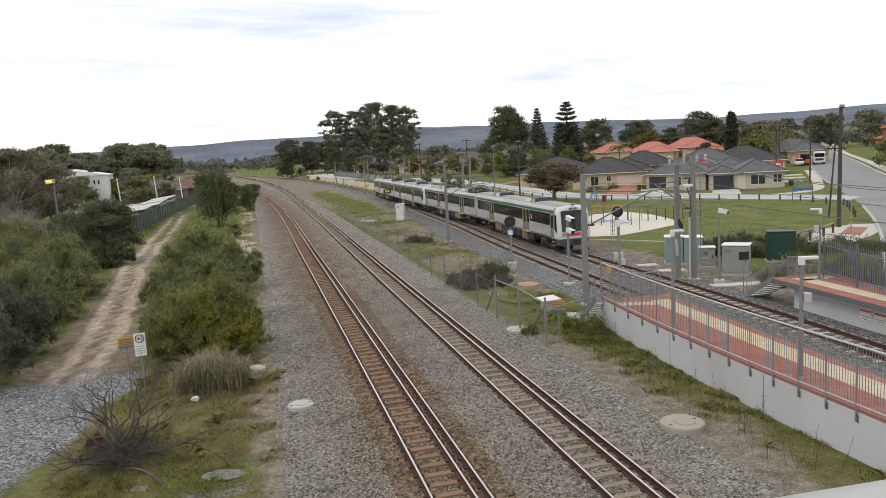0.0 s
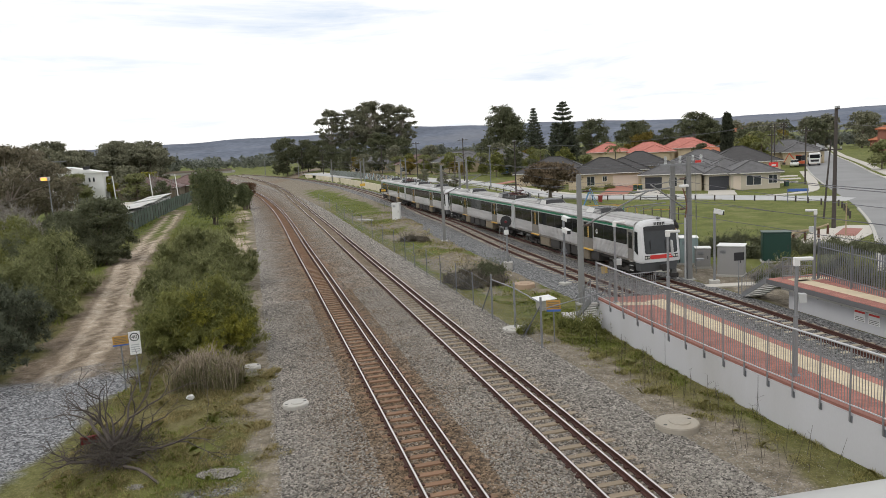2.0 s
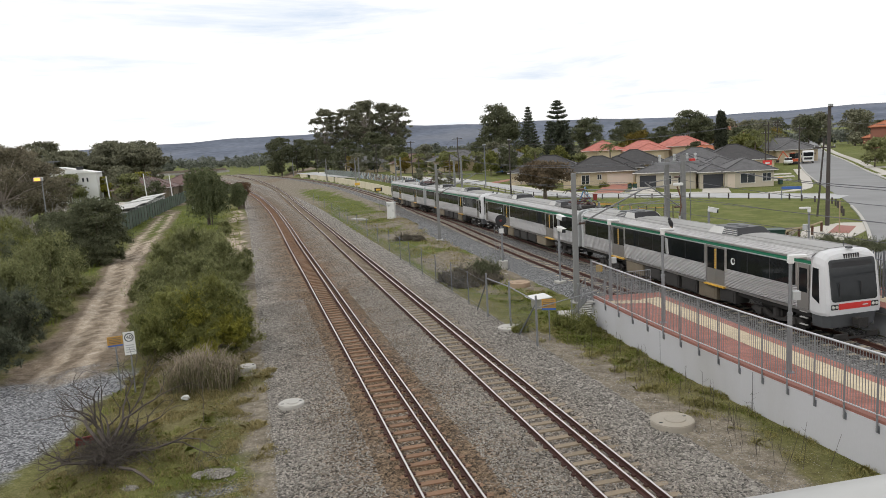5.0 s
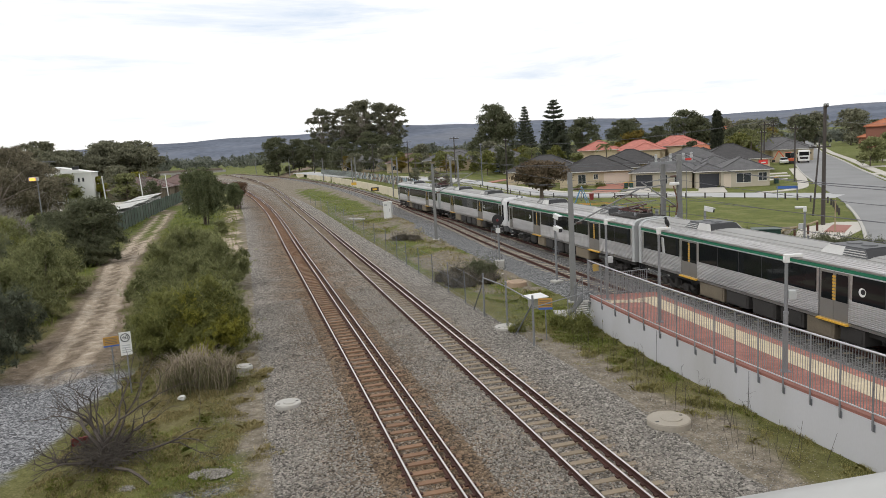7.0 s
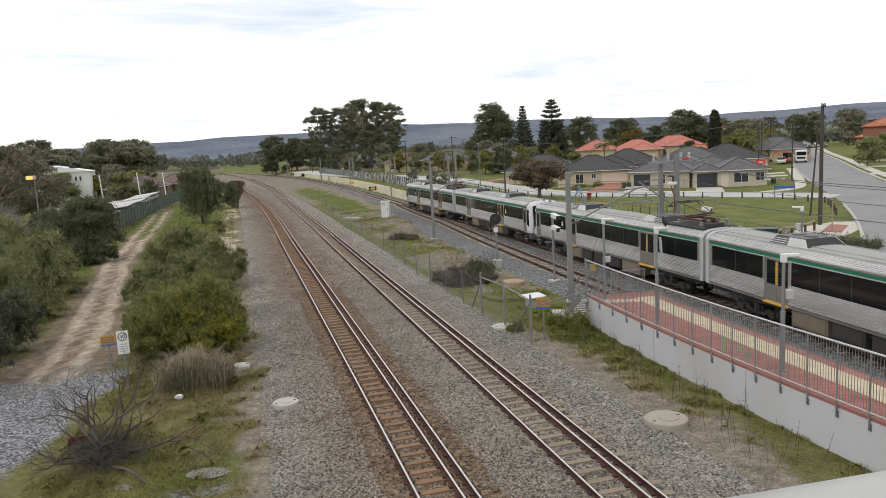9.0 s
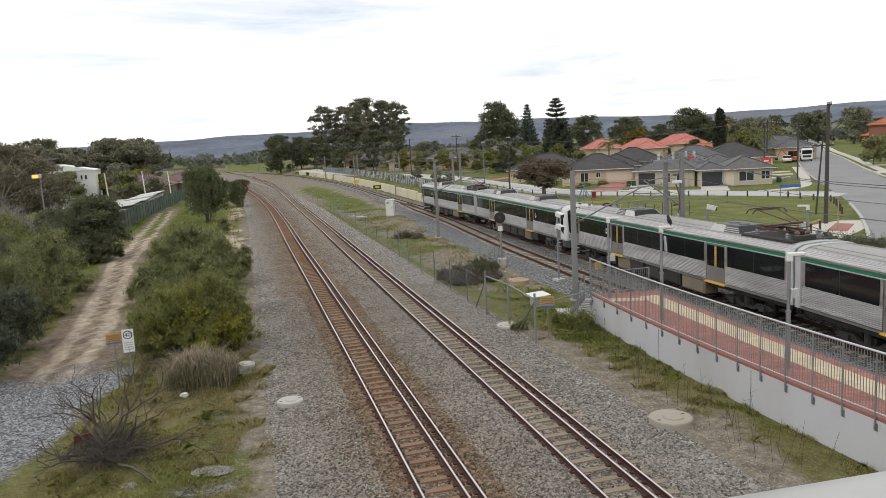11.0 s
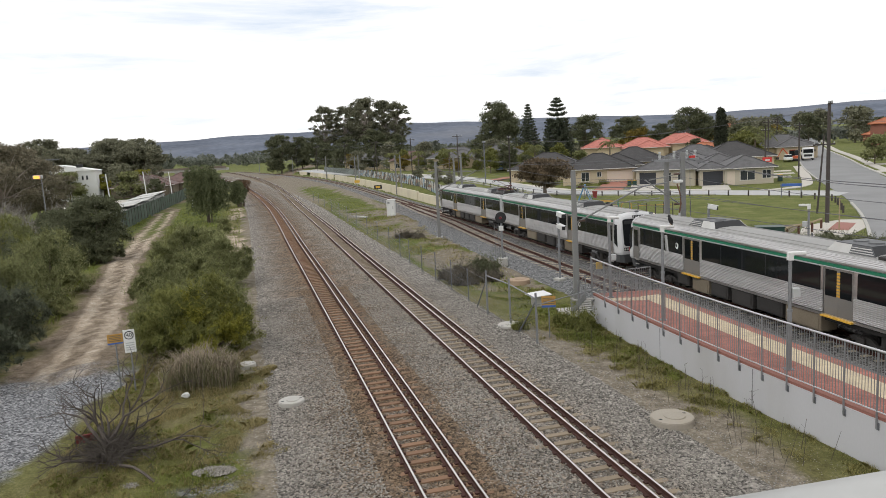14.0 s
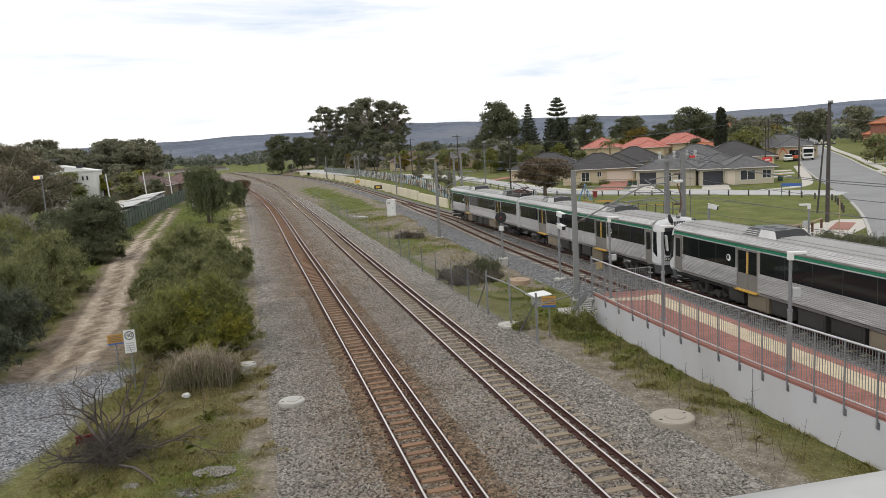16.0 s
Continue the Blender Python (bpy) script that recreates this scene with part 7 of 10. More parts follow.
def street_sign(x, y, yaw, w, label):
    s = empty("street_sign", Matrix.Translation((x, y, hz(x, y))) @ Matrix.Rotation(yaw, 4, "Z"), label, "sign")
    for e in (-w / 2 + 0.1, w / 2 - 0.1):
        bar("post", (e, 0, 0), (e, 0, 1.7), 0.06, M["galv_dark"], s)
    boxed("board", (-w / 2, w / 2, -0.03, 0.03, 1.35, 1.7), M["blue"], s, "blue board")


street_sign(44.6, 87.5, -0.55, 2.4, "low blue park sign on two posts")


# ---- cream wall, bank and painted fence along the line ----
def mural_mat():
    """Painted boards: sky blue, cream, olive and rust shapes, each board its own tone."""
    m, n, l, b = node_mat("mural")
    b.inputs["Roughness"].default_value = 0.7
    tc = n.new("ShaderNodeTexCoord")
    vo = n.new("ShaderNodeTexVoronoi"); vo.inputs["Scale"].default_value = 1.6
    mp = n.new("ShaderNodeMapping"); mp.inputs["Scale"].default_value = (1, 0.45, 1.0)
    l.new(tc.outputs["Object"], mp.inputs[0]); l.new(mp.outputs[0], vo.inputs["Vector"])
    sp = n.new("ShaderNodeSeparateColor"); l.new(vo.outputs["Color"], sp.inputs[0])
    rp = n.new("ShaderNodeValToRGB")
    rp.color_ramp.interpolation = "CONSTANT"
    cols = [(0.0, (0.30, 0.40, 0.47)), (0.2, (0.42, 0.36, 0.28)), (0.34, (0.10, 0.11, 0.105)), (0.48, (0.42, 0.46, 0.47)), (0.62, (0.20, 0.20, 0.17)), (0.76, (0.52, 0.49, 0.44)), (0.9, (0.24, 0.15, 0.11))]
    rp.color_ramp.elements[0].color = (*cols[0][1], 1)
    rp.color_ramp.elements[1].position, rp.color_ramp.elements[1].color = cols[-1][0], (*cols[-1][1], 1)
    for p, c in cols[1:-1]:
        e = rp.color_ramp.elements.new(p); e.color = (*c, 1)
    l.new(sp.outputs[0], rp.inputs[0]); l.new(rp.outputs[0], b.inputs["Base Color"])
    return m


M["mural"] = mural_mat()
M["fence_sheet"] = mat("fence_sheet", (0.20, 0.235, 0.215), 0.7, var=0.15, scale=1, fine=12, bump=0.05)


def line_wall():
    w = empty("wall_line", None, "low cream retaining wall along the track", "wall", kind="structure")
    ln = (MAIN[0], MAIN[1])
    for a, b in ((100.5, 118), (118, 136), (136, 154), (154, 172), (172, 190), (190, 215)):
        sweep("wall_panel", ln, [(3.0, -0.5), (3.0, 1.05 + 0.012 * (a - 100) * (a < 130) + 0.36 * (a >= 130)), (3.3, 1.05 + 0.012 * (a - 100) * (a < 130) + 0.36 * (a >= 130)), (3.3, -0.5)], 0, M["cream_wall"], w, y0=a, y1=b - 0.02)
    for y in (205, 222, 236, 251, 272):
        sweep("wall_panel", ln, [(3.2, -0.4), (3.2, 1.4), (3.5, 1.4), (3.5, -0.4)], 0, M["cream_wall"], w, y0=y, y1=y + 14)
    f = empty("painted_fence", None, "board fence painted with a blue and olive mural", "fence")
    y = 104.0
    while y < 262:
        x, yy, d = on(ln, y, 6.2 + 0.012 * (y - 104))
        z = hz(x, yy)
        yaw = math.atan2(1, d)
        L = 1.7
        boxed("fence_panel", (-L / 2, L / 2, -0.03, 0.03, 0, 1.75 + 0.1 * math.sin(y)), M["mural"] if y < 205 else M["fence_sheet"], f, bev=0, m=Matrix.Translation((x, yy, z)) @ Matrix.Rotation(yaw, 4, "Z"))
        bar("post", (x - 0.05, yy - 0.87, z), (x - 0.05, yy - 0.87, z + 1.9), 0.05, M["wood_dark"], f, n=5)
        y += 1.75


line_wall()


# ---- houses ----
def roof_mat(name, col, rough=0.7):
    m, n, l, b = node_mat(name)
    b.inputs["Roughness"].default_value = rough
    tc = n.new("ShaderNodeTexCoord")
    sp = n.new("ShaderNodeSeparateXYZ"); l.new(tc.outputs["Object"], sp.inputs[0])
    mz = n.new("ShaderNodeMath"); mz.operation = "MULTIPLY"; mz.inputs[1].default_value = 7.0
    l.new(sp.outputs[2], mz.inputs[0])
    fr = n.new("ShaderNodeMath"); fr.operation = "FRACT"; l.new(mz.outputs[0], fr.inputs[0])
    ns = n.new("ShaderNodeTexNoise"); ns.inputs["Scale"].default_value, ns.inputs["Detail"].default_value = 1.2, 6
    l.new(tc.outputs["Object"], ns.inputs["Vector"])
    ad = n.new("ShaderNodeMath"); ad.operation = "MULTIPLY_ADD"; ad.inputs[1].default_value = 0.25
    l.new(fr.outputs[0], ad.inputs[0]); l.new(ns.outputs[0], ad.inputs[2])
    rp = n.new("ShaderNodeValToRGB")
    rp.color_ramp.elements[0].position, rp.color_ramp.elements[0].color = 0.35, (*[c * 0.72 for c in col], 1)
    rp.color_ramp.elements[1].position, rp.color_ramp.elements[1].color = 0.85, (*[c * 1.2 for c in col], 1)
    l.new(ad.outputs[0], rp.inputs[0]); l.new(rp.outputs[0], b.inputs["Base Color"])
    bp = n.new("ShaderNodeBump"); bp.inputs["Strength"].default_value, bp.inputs["Distance"].default_value = 0.6, 0.04
    l.new(fr.outputs[0], bp.inputs["Height"]); l.new(bp.outputs[0], b.inputs["Normal"])
    return m


M["roof_grey"] = roof_mat("roof_grey", (0.046, 0.043, 0.043))
M["roof_grey2"] = roof_mat("roof_grey2", (0.10, 0.097, 0.099))
M["roof_red"] = roof_mat("roof_red", (0.44, 0.155, 0.12))
M["roof_orange"] = roof_mat("roof_orange", (0.38, 0.13, 0.06))
M["roof_brown"] = roof_mat("roof_brown", (0.14, 0.085, 0.075))
M["brick_cream"] = mat("brick_cream", (0.52, 0.43, 0.30), 0.85, var=0.08, scale=1, fine=15, bump=0.08)
M["brick_buff"] = mat("brick_buff", (0.47, 0.42, 0.34), 0.85, var=0.08, scale=1, fine=15, bump=0.08)
M["brick_red"] = mat("brick_red", (0.24, 0.10, 0.07), 0.85, var=0.12, scale=1, fine=15, bump=0.08)
M["garage_dark"] = mat("garage_dark", (0.030, 0.032, 0.040), 0.5, var=0.08, scale=1, fine=10, bump=0.02)
M["garage_cream"] = mat("garage_cream", (0.62, 0.53, 0.44), 0.6, var=0.05, scale=1, fine=10, bump=0.02)
M["frame_white"] = mat("frame_white", (0.6, 0.58, 0.54), 0.5, var=0.05, scale=1, fine=10, bump=0.0)
M["driveway_red"] = mat("driveway_red", (0.36, 0.16, 0.115), 0.85, var=0.15, scale=0.8, fine=12, bump=0.1)
M["house_glass"] = mat("house_glass", (0.03, 0.035, 0.04), 0.08, var=0.3, scale=1, fine=5, bump=0.0)


def hip_roof(name, parent, x0, x1, y0, y1, z, pitch, material, eave=0.5, gable=False):
    """Hipped roof with a fascia, over a rectangle."""
    x0, x1, y0, y1 = x0 - eave, x1 + eave, y0 - eave, y1 + eave
    w, d = x1 - x0, y1 - y0
    half = min(w, d) / 2
    h = half * math.tan(radians(pitch))
    if w >= d:
        r0, r1 = (x0 + half * (not gable), (y0 + y1) / 2), (x1 - half * (not gable), (y0 + y1) / 2)
    else:
        r0, r1 = ((x0 + x1) / 2, y0 + half * (not gable)), ((x0 + x1) / 2, y1 - half * (not gable))
    bm = bmesh.new()
    c = [bm.verts.new((x, y, z)) for x, y in ((x0, y0), (x1, y0), (x1, y1), (x0, y1))]
    lo = [bm.verts.new((v.co.x, v.co.y, z - 0.18)) for v in c]
    a, b = bm.verts.new((*r0, z + h)), bm.verts.new((*r1, z + h))
    if w >= d:
        fs = ((c[0], c[1], b, a), (c[1], c[2], b), (c[2], c[3], a, b), (c[3], c[0], a))
    else:
        fs = ((c[0], c[1], a), (c[1], c[2], b, a), (c[2], c[3], b), (c[3], c[0], a, b))
    for f in fs:
        bm.faces.new(f)
    for i in range(4):
        bm.faces.new((c[i], c[(i + 1) % 4], lo[(i + 1) % 4], lo[i]))
    bm.faces.new(lo[::-1])
    roof = part(name, bm, material, parent)
    bm = bmesh.new()
    for p, q in ((c0, (r0 if k in (0, 3) else r1)) for k, c0 in enumerate(((x0, y0), (x1, y0), (x1, y1), (x0, y1)))) if w >= d else (((x0, y0), r0), ((x1, y0), r0), ((x1, y1), r1), ((x0, y1), r1)):
        rod(bm, (*p, z + 0.03), (*q, z + h + 0.03), 0.09, n=6)
    rod(bm, (*r0, z + h + 0.03), (*r1, z + h + 0.03), 0.09, n=6)
    part("ridge_cap", bm, material, roof)
    return roof


def opening(house, kind, x0, x1, z0, z1, y, side="front", material=None):
    """A window, door or garage door set in a wall face at local y (front) or x (side)."""
    def bx(a, b, c0, c1, d0, d1):
        return (a, b, y + c0, y + c1, d0, d1) if side == "front" else (y + c0, y + c1, a, b, d0, d1)
    s = -1 if side == "front" else (1 if side == "right" else -1)
    o = lambda p, q: (min(s * p, s * q), max(s * p, s * q))
    if kind == "window":
        w = boxed("window", bx(x0, x1, *o(-0.05, 0.02), z0, z1), M["house_glass"], house, bev=0.01)
        for a, b, c, d in ((x0 - 0.06, x0 + 0.02, z0 - 0.06, z1 + 0.06), (x1 - 0.02, x1 + 0.06, z0 - 0.06, z1 + 0.06), ((x0 + x1) / 2 - 0.03, (x0 + x1) / 2 + 0.03, z0, z1), (x0, x1, z1 - 0.02, z1 + 0.06), (x0 - 0.1, x1 + 0.1, z0 - 0.1, z0)):
            boxed("frame", bx(a, b, *o(-0.02, 0.045), c, d), M["frame_white"], w, bev=0)
    elif kind == "garage":
        g = boxed("garage_door", bx(x0, x1, *o(-0.05, 0.015), z0, z1), material, house, bev=0.01)
        for k in range(1, 4):
            zz = z0 + (z1 - z0) * k / 4
            boxed("panel_joint", bx(x0, x1, *o(0.012, 0.02), zz - 0.012, zz + 0.012), M["black"] if material is M["garage_dark"] else M["frame_white"], g, bev=0)
    else:
        d = boxed("door", bx(x0, x1, *o(-0.05, 0.02), z0, z1), material or M["garage_cream"], house, bev=0.01)


def house(x, y, yaw, blocks, wall, roofm, label, wall_h=2.6, pitch=23, openings=(), z=None, flues=1):
    """blocks: (x0, x1, y0, y1[, wall height]) in the house's own metres, the front is towards -y."""
    h = empty("house", Matrix.Translation((x, y, hz(x, y) if z is None else z)) @ Matrix.Rotation(yaw, 4, "Z"), label, "house", "houses of the estate")
    for blk in blocks:
        x0, x1, y0, y1 = blk[:4]
        wh = blk[4] if len(blk) > 4 else wall_h
        boxed("wall", (x0, x1, y0, y1, -0.4, wh - 0.02), wall, h, bev=0)
        r = hip_roof("roof", h, x0, x1, y0, y1, wh + 0.16, pitch, roofm)
        boxed("gutter", (x0 - 0.55, x1 + 0.55, y0 - 0.62, y0 - 0.52, wh + 0.04, wh + 0.16), M["frame_white"], r, bev=0.01)
    for k in range(flues):
        bx = blocks[0]
        bar("flue", (bx[0] + 2.2 + 3 * k, bx[2] + 2.5, wall_h + 0.6), (bx[0] + 2.2 + 3 * k, bx[2] + 2.5, wall_h + 1.9), 0.08, M["galv"], h)
    for op in openings:
        opening(h, *op)
    return h


yaw1 = math.atan2(-2.3, 9.8)
house(29.6, 129.2, yaw1, [(-5.2, 7.0, -4.5, 6), (-16.0, -1.5, 7.5, 19.5), (0, 9, 5.0, 15)], M["brick_cream"], M["roof_grey"], "cream brick single-storey house with dark tiled hip roof", 2.3, 24,
      [("window", -3.9, -3.1, 0.5, 1.9, -4.5), ("window", -2.0, -0.7, 0.4, 1.9, -4.5), ("window", 0.7, 1.4, 1.1, 1.9, -4.5), ("garage", 2.4, 6.7, 0.0, 1.98, -4.5, "front", M["garage_cream"]),
       ("window", -14.4, -13.5, 0.8, 2.1, 7.5), ("door", -11.4, -10.4, 0, 2.1, 7.5, "front", M["garage_cream"])], z=0.5)
yaw2 = math.atan2(-5.1, 9)
house(39.9, 120.3, yaw2, [(-4.1, 5.4, -4.0, 6), (-3.5, 7, 3, 15)], M["brick_buff"], M["roof_grey2"], "buff brick unit with grey hip roof and dark garage", 2.5, 24,
      [("garage", -3.5, -0.8, 0, 2.2, -4.0, "front", M["garage_dark"]), ("window", 0.4, 1.6, 0.7, 2.1, -4.0), ("window", 2.7, 3.4, 0.7, 2.1, -4.0)], z=-0.05)
yaw3 = math.atan2(-2.4, 9.8)
house(48.9, 115.2, yaw3, [(-5.4, -1.4, -4.2, 4), (-1.8, 5.3, -4.9, 5.5), (-5, 3, 3, 12)], M["brick_buff"], M["roof_grey2"], "buff brick corner unit with grey hip roof and dark garage", 2.45, 24,
      [("garage", -4.9, -1.95, 0, 2.2, -4.2, "front", M["garage_dark"]), ("door", -1.4, -0.3, 0, 2.1, -4.9, "front", M["garage_cream"]), ("window", 0.5, 2.6, 0.7, 2.1, -4.9), ("window", 3.7, 4.9, 0.9, 2.1, -4.9)], z=-0.1)
house(60.6, 140.5, -0.25, [(-7, 6, -4.5, 7), (-9, 0, 3, 13)], M["brick_cream"], M["roof_grey"], "cream brick house with grey tiled roof behind the units", 2.7, 25, [("window", -4, -2.2, 0.8, 2.1, -4.5), ("window", 2, 3.4, 0.8, 2.1, -4.5)])
house(51.5, 137.5, -0.3, [(-6, 6, -4, 6)], M["brick_cream"], M["roof_grey2"], "cream brick house with grey tiled roof in the second row", 3.1, 25, [("window", -3, -1.4, 0.9, 2.2, -4)])
house(42.0, 146.0, -0.3, [(-6.5, 6, -4, 7)], M["brick_cream"], M["roof_grey"], "cream brick house with dark tiled roof in the second row", 3.2, 25, [("window", 1, 3, 0.9, 2.2, -4)])
for hx, hy, yw, rm, lb, w, wh in ((49.8, 205, -0.2, "roof_red", "pale house under a salmon-red tiled roof", 5.6, 5.3), (60.2, 201, -0.3, "roof_red", "pale house under a salmon-red tiled roof", 6.8, 4.4), (73, 207, -0.35, "roof_red", "pale house under a salmon-red tiled roof", 7.2, 4.6),
                             (62, 160, -0.2, "roof_orange", "low house with a terracotta tiled roof", 6.5, 2.6), (102, 241, -0.3, "roof_orange", "house with a terracotta tiled roof far up the street", 8, 6.5),
                             (84.5, 171, -0.3, "roof_grey2", "grey-roofed house up the street", 7, 2.8), (78, 186, -0.3, "roof_grey2", "grey-roofed house up the street", 7, 3.0), (8, 208, -0.1, "roof_grey2", "grey-roofed house among garden trees", 8, 3.0), (-4, 232, -0.1, "roof_brown", "brown-roofed house among garden trees", 8, 3.0), (20, 196, -0.1, "roof_grey2", "grey-roofed house among garden trees", 7, 3.0), (-22, 262, 0.0, "roof_grey2", "grey-roofed house among garden trees", 8, 3.0)):
    house(hx, hy, yw, [(-w, w, -5, 6), (-w * 0.3, w * 0.8, -8, 3)], M["brick_cream"], M[rm], lb, wh, 24, [("window", -w * 0.8, -w * 0.8 + 1.6, 0.9, 2.1, -5), ("window", w * 0.1, w * 0.1 + 1.8, 0.9, 2.1, -8)])
house(104, 262, -0.3, [(-9, 7, -4, 6)], M["white_paint"], M["roof_grey2"], "long white building far along the street", 7.4, 8, [("window", -3, -1, 1, 3, -4)])
house(112, 167, 0.75, [(-5, 6, -4, 6), (-4, 5, -7, 0, 4.8)], M["brick_red"], M["roof_orange"], "two-storey red brick house with terracotta roof", 6.9, 24, [("window", -3.2, -1.6, 1.2, 2.6, -7), ("window", 1, 3, 1.2, 2.6, -7)])
house(150, 232, 0.75, [(-5, 6, -4, 6)], M["brick_red"], M["roof_orange"], "red brick house with terracotta roof along the street", 3.2, 24, [("window", 1, 3, 1.2, 2.4, -4)])

# driveways and garden walls
drive = lambda w: [(-w, -0.08), (-w, 0.09), (w, 0.09), (w, -0.08)]
ribbon("driveway_a", [(32.9, 124.0), (31.8, 121.4), (27.9, 114.4)], drive(2.3), M["driveway_red"], "red brick driveway", "driveway", step=1.0)
ribbon("driveway_b", [(35.5, 118.3), (32.7, 110.4)], drive(1.9), M["footpath"], "pale concrete driveway", "driveway", step=1.0)
flat_patch("driveway_c", [(43.0, 112.2), (46.6, 111.2), (43.4, 102.3), (39.9, 104.3)], M["footpath"], "pale concrete driveway", 0.1, "driveway")
ribbon("driveway_d", [(10.5, 146), (13, 150), (18, 157)], drive(1.3), M["driveway_red"], "red brick garden path", "driveway", step=1.0)
for k, (x, y) in enumerate(((58, 118), (61.5, 124), (64, 130))):
    flat_patch("driveway_e", [(x - 7, y + 2.0), (x - 6.4, y + 4.4), (x + 2.5, y + 0.8), (x + 1.6, y - 1.4)], M["footpath"], "pale concrete driveway off the side street", 0.1, "driveway")
for k, (x, y) in enumerate(((75, 112), (83, 128), (92, 146))):
    flat_patch("driveway_f", [(x - 2.6, y + 2.2), (x + 5, y - 0.8), (x + 6, y + 1.6), (x - 1.6, y + 4.8)], M["footpath"], "pale concrete driveway off the side street", 0.1, "driveway")


def wheelie(x, y):
    b = empty("wheelie_bin", Matrix.Translation((x, y, 0.0)), "dark green wheeled rubbish bin with yellow lid", "bin", "rubbish bins")
    boxed("tub", (-0.27, 0.27, -0.3, 0.3, 0.05, 1.0), M["cab_green"], b, bev=0.04)
    boxed("lid", (-0.3, 0.3, -0.34, 0.34, 1.0, 1.08), M["yellow"], b, bev=0.03)


wheelie(33.2, 118.6)
wheelie(33.9, 118.0)
wheelie(54.6, 110.6)


# ---- vehicles ----
def car(x, y, yaw, paint, label, kind="hatch"):
    c = empty("parked_car", Matrix.Translation((x, y, hz(x, y) + 0.07)) @ Matrix.Rotation(yaw, 4, "Z"), label, "car", "parked cars")
    bm = bmesh.new()
    prism(bm, [(-2.1, 0.35), (-2.15, 0.75), (-1.9, 0.92), (-0.9, 0.98), (1.4, 0.98), (2.05, 0.85), (2.1, 0.4), (1.9, 0.28), (-1.9, 0.28)], -0.85, 0.85, "Y")
    bmesh.ops.bevel(bm, geom=bm.edges[:], offset=0.06, segments=2, affect="EDGES")
    part("body", bm, paint, c)
    bm = bmesh.new()
    prism(bm, [(-1.35, 0.95), (-0.65, 1.43), (0.9, 1.45), (1.75, 0.96)], -0.74, 0.74, "Y")
    part("cabin_glass", bm, M["dark_glass"], c)
    boxed("roof", (-0.68, 0.95, -0.7, 0.7, 1.42, 1.48), paint, c, bev=0.03)
    for wx in (-1.35, 1.3):
        for s in (-1, 1):
            w = bar("wheel", (wx, s * 0.72, 0.31), (wx, s * 0.87, 0.31), 0.31, M["rubber"], c, n=16)
            bar("rim", (wx, s * 0.86, 0.31), (wx, s * 0.885, 0.31), 0.19, M["galv"], w, n=12)
    for s in (-1, 1):
        boxed("headlight", (-2.16, -2.05, s * 0.6 - 0.18, s * 0.6 + 0.18, 0.6, 0.75), M["lens"], c, bev=0.02)
        boxed("tail_light", (2.03, 2.12, s * 0.65 - 0.14, s * 0.65 + 0.14, 0.65, 0.85), M["red"], c, bev=0.02)


def truck(x, y, yaw):
    t = empty("truck", Matrix.Translation((x, y, hz(x, y) + 0.07)) @ Matrix.Rotation(yaw, 4, "Z"), "white flat-nosed truck parked on the street", "truck")
    bm = bmesh.new()
    prism(bm, [(-3.3, 0.6), (-3.35, 1.5), (-3.1, 2.6), (-2.9, 2.75), (-1.5, 2.75), (-1.4, 0.6)], -1.1, 1.1, "Y")
    bmesh.ops.bevel(bm, geom=bm.edges[:], offset=0.06, segments=2, affect="EDGES")
    part("cab", bm, M["white_paint"], t)
    boxed("windscreen", (-3.36, -3.2, -0.95, 0.95, 1.6, 2.4), M["dark_glass"], t, bev=0.03)
    boxed("grille", (-3.42, -3.3, -0.8, 0.8, 0.85, 1.3), M["black"], t, bev=0.03)
    boxed("bumper", (-3.5, -3.3, -1.1, 1.1, 0.45, 0.8), M["white_paint"], t, bev=0.04)
    boxed("tray", (-1.3, 3.3, -1.15, 1.15, 0.95, 1.25), M["galv"], t, bev=0.03)
    for s in (-1, 1):
        boxed("side_board", (-1.3, 3.3, s * 1.13 - 0.03, s * 1.13 + 0.03, 1.2, 1.7), M["white_paint"], t, bev=0.01)
        boxed("mirror", (-3.3, -3.15, s * 1.3 - 0.1, s * 1.3 + 0.1, 1.9, 2.3), M["black"], t, bev=0.02)
    for wx in (-2.4, 1.9):
        for s in (-1, 1):
            bar("wheel", (wx, s * 0.8, 0.45), (wx, s * 1.08, 0.45), 0.45, M["rubber"], t, n=16)


truck(83.6, 157.2, radians(65))


def excavator(x, y, yaw):
    e = empty("excavator", Matrix.Translation((x, y, hz(x, y))) @ Matrix.Rotation(yaw, 4, "Z"), "small orange excavator on the verge", "excavator")
    for s in (-1, 1):
        boxed("track", (-1.1, 1.1, s * 0.7 - 0.2, s * 0.7 + 0.2, 0, 0.5), M["rubber"], e, bev=0.15)
    boxed("house_body", (-1.0, 0.9, -0.8, 0.8, 0.6, 1.2), M["excav"], e, bev=0.1)
    boxed("cab", (-0.2, 0.9, -0.6, 0.4, 1.2, 2.4), M["dark_glass"], e, bev=0.06)
    boxed("cab_roof", (-0.3, 1.0, -0.65, 0.45, 2.38, 2.48), M["excav"], e, bev=0.03)
    bar("boom", (0.8, 0.5, 1.1), (2.2, 0.5, 2.9), 0.12, M["excav"], e, n=6)
    bar("stick", (2.2, 0.5, 2.9), (3.2, 0.5, 1.0), 0.09, M["excav"], e, n=6)
    boxed("bucket", (2.9, 3.5, 0.2, 0.8, 0.5, 1.0), M["gear"], e, bev=0.05)


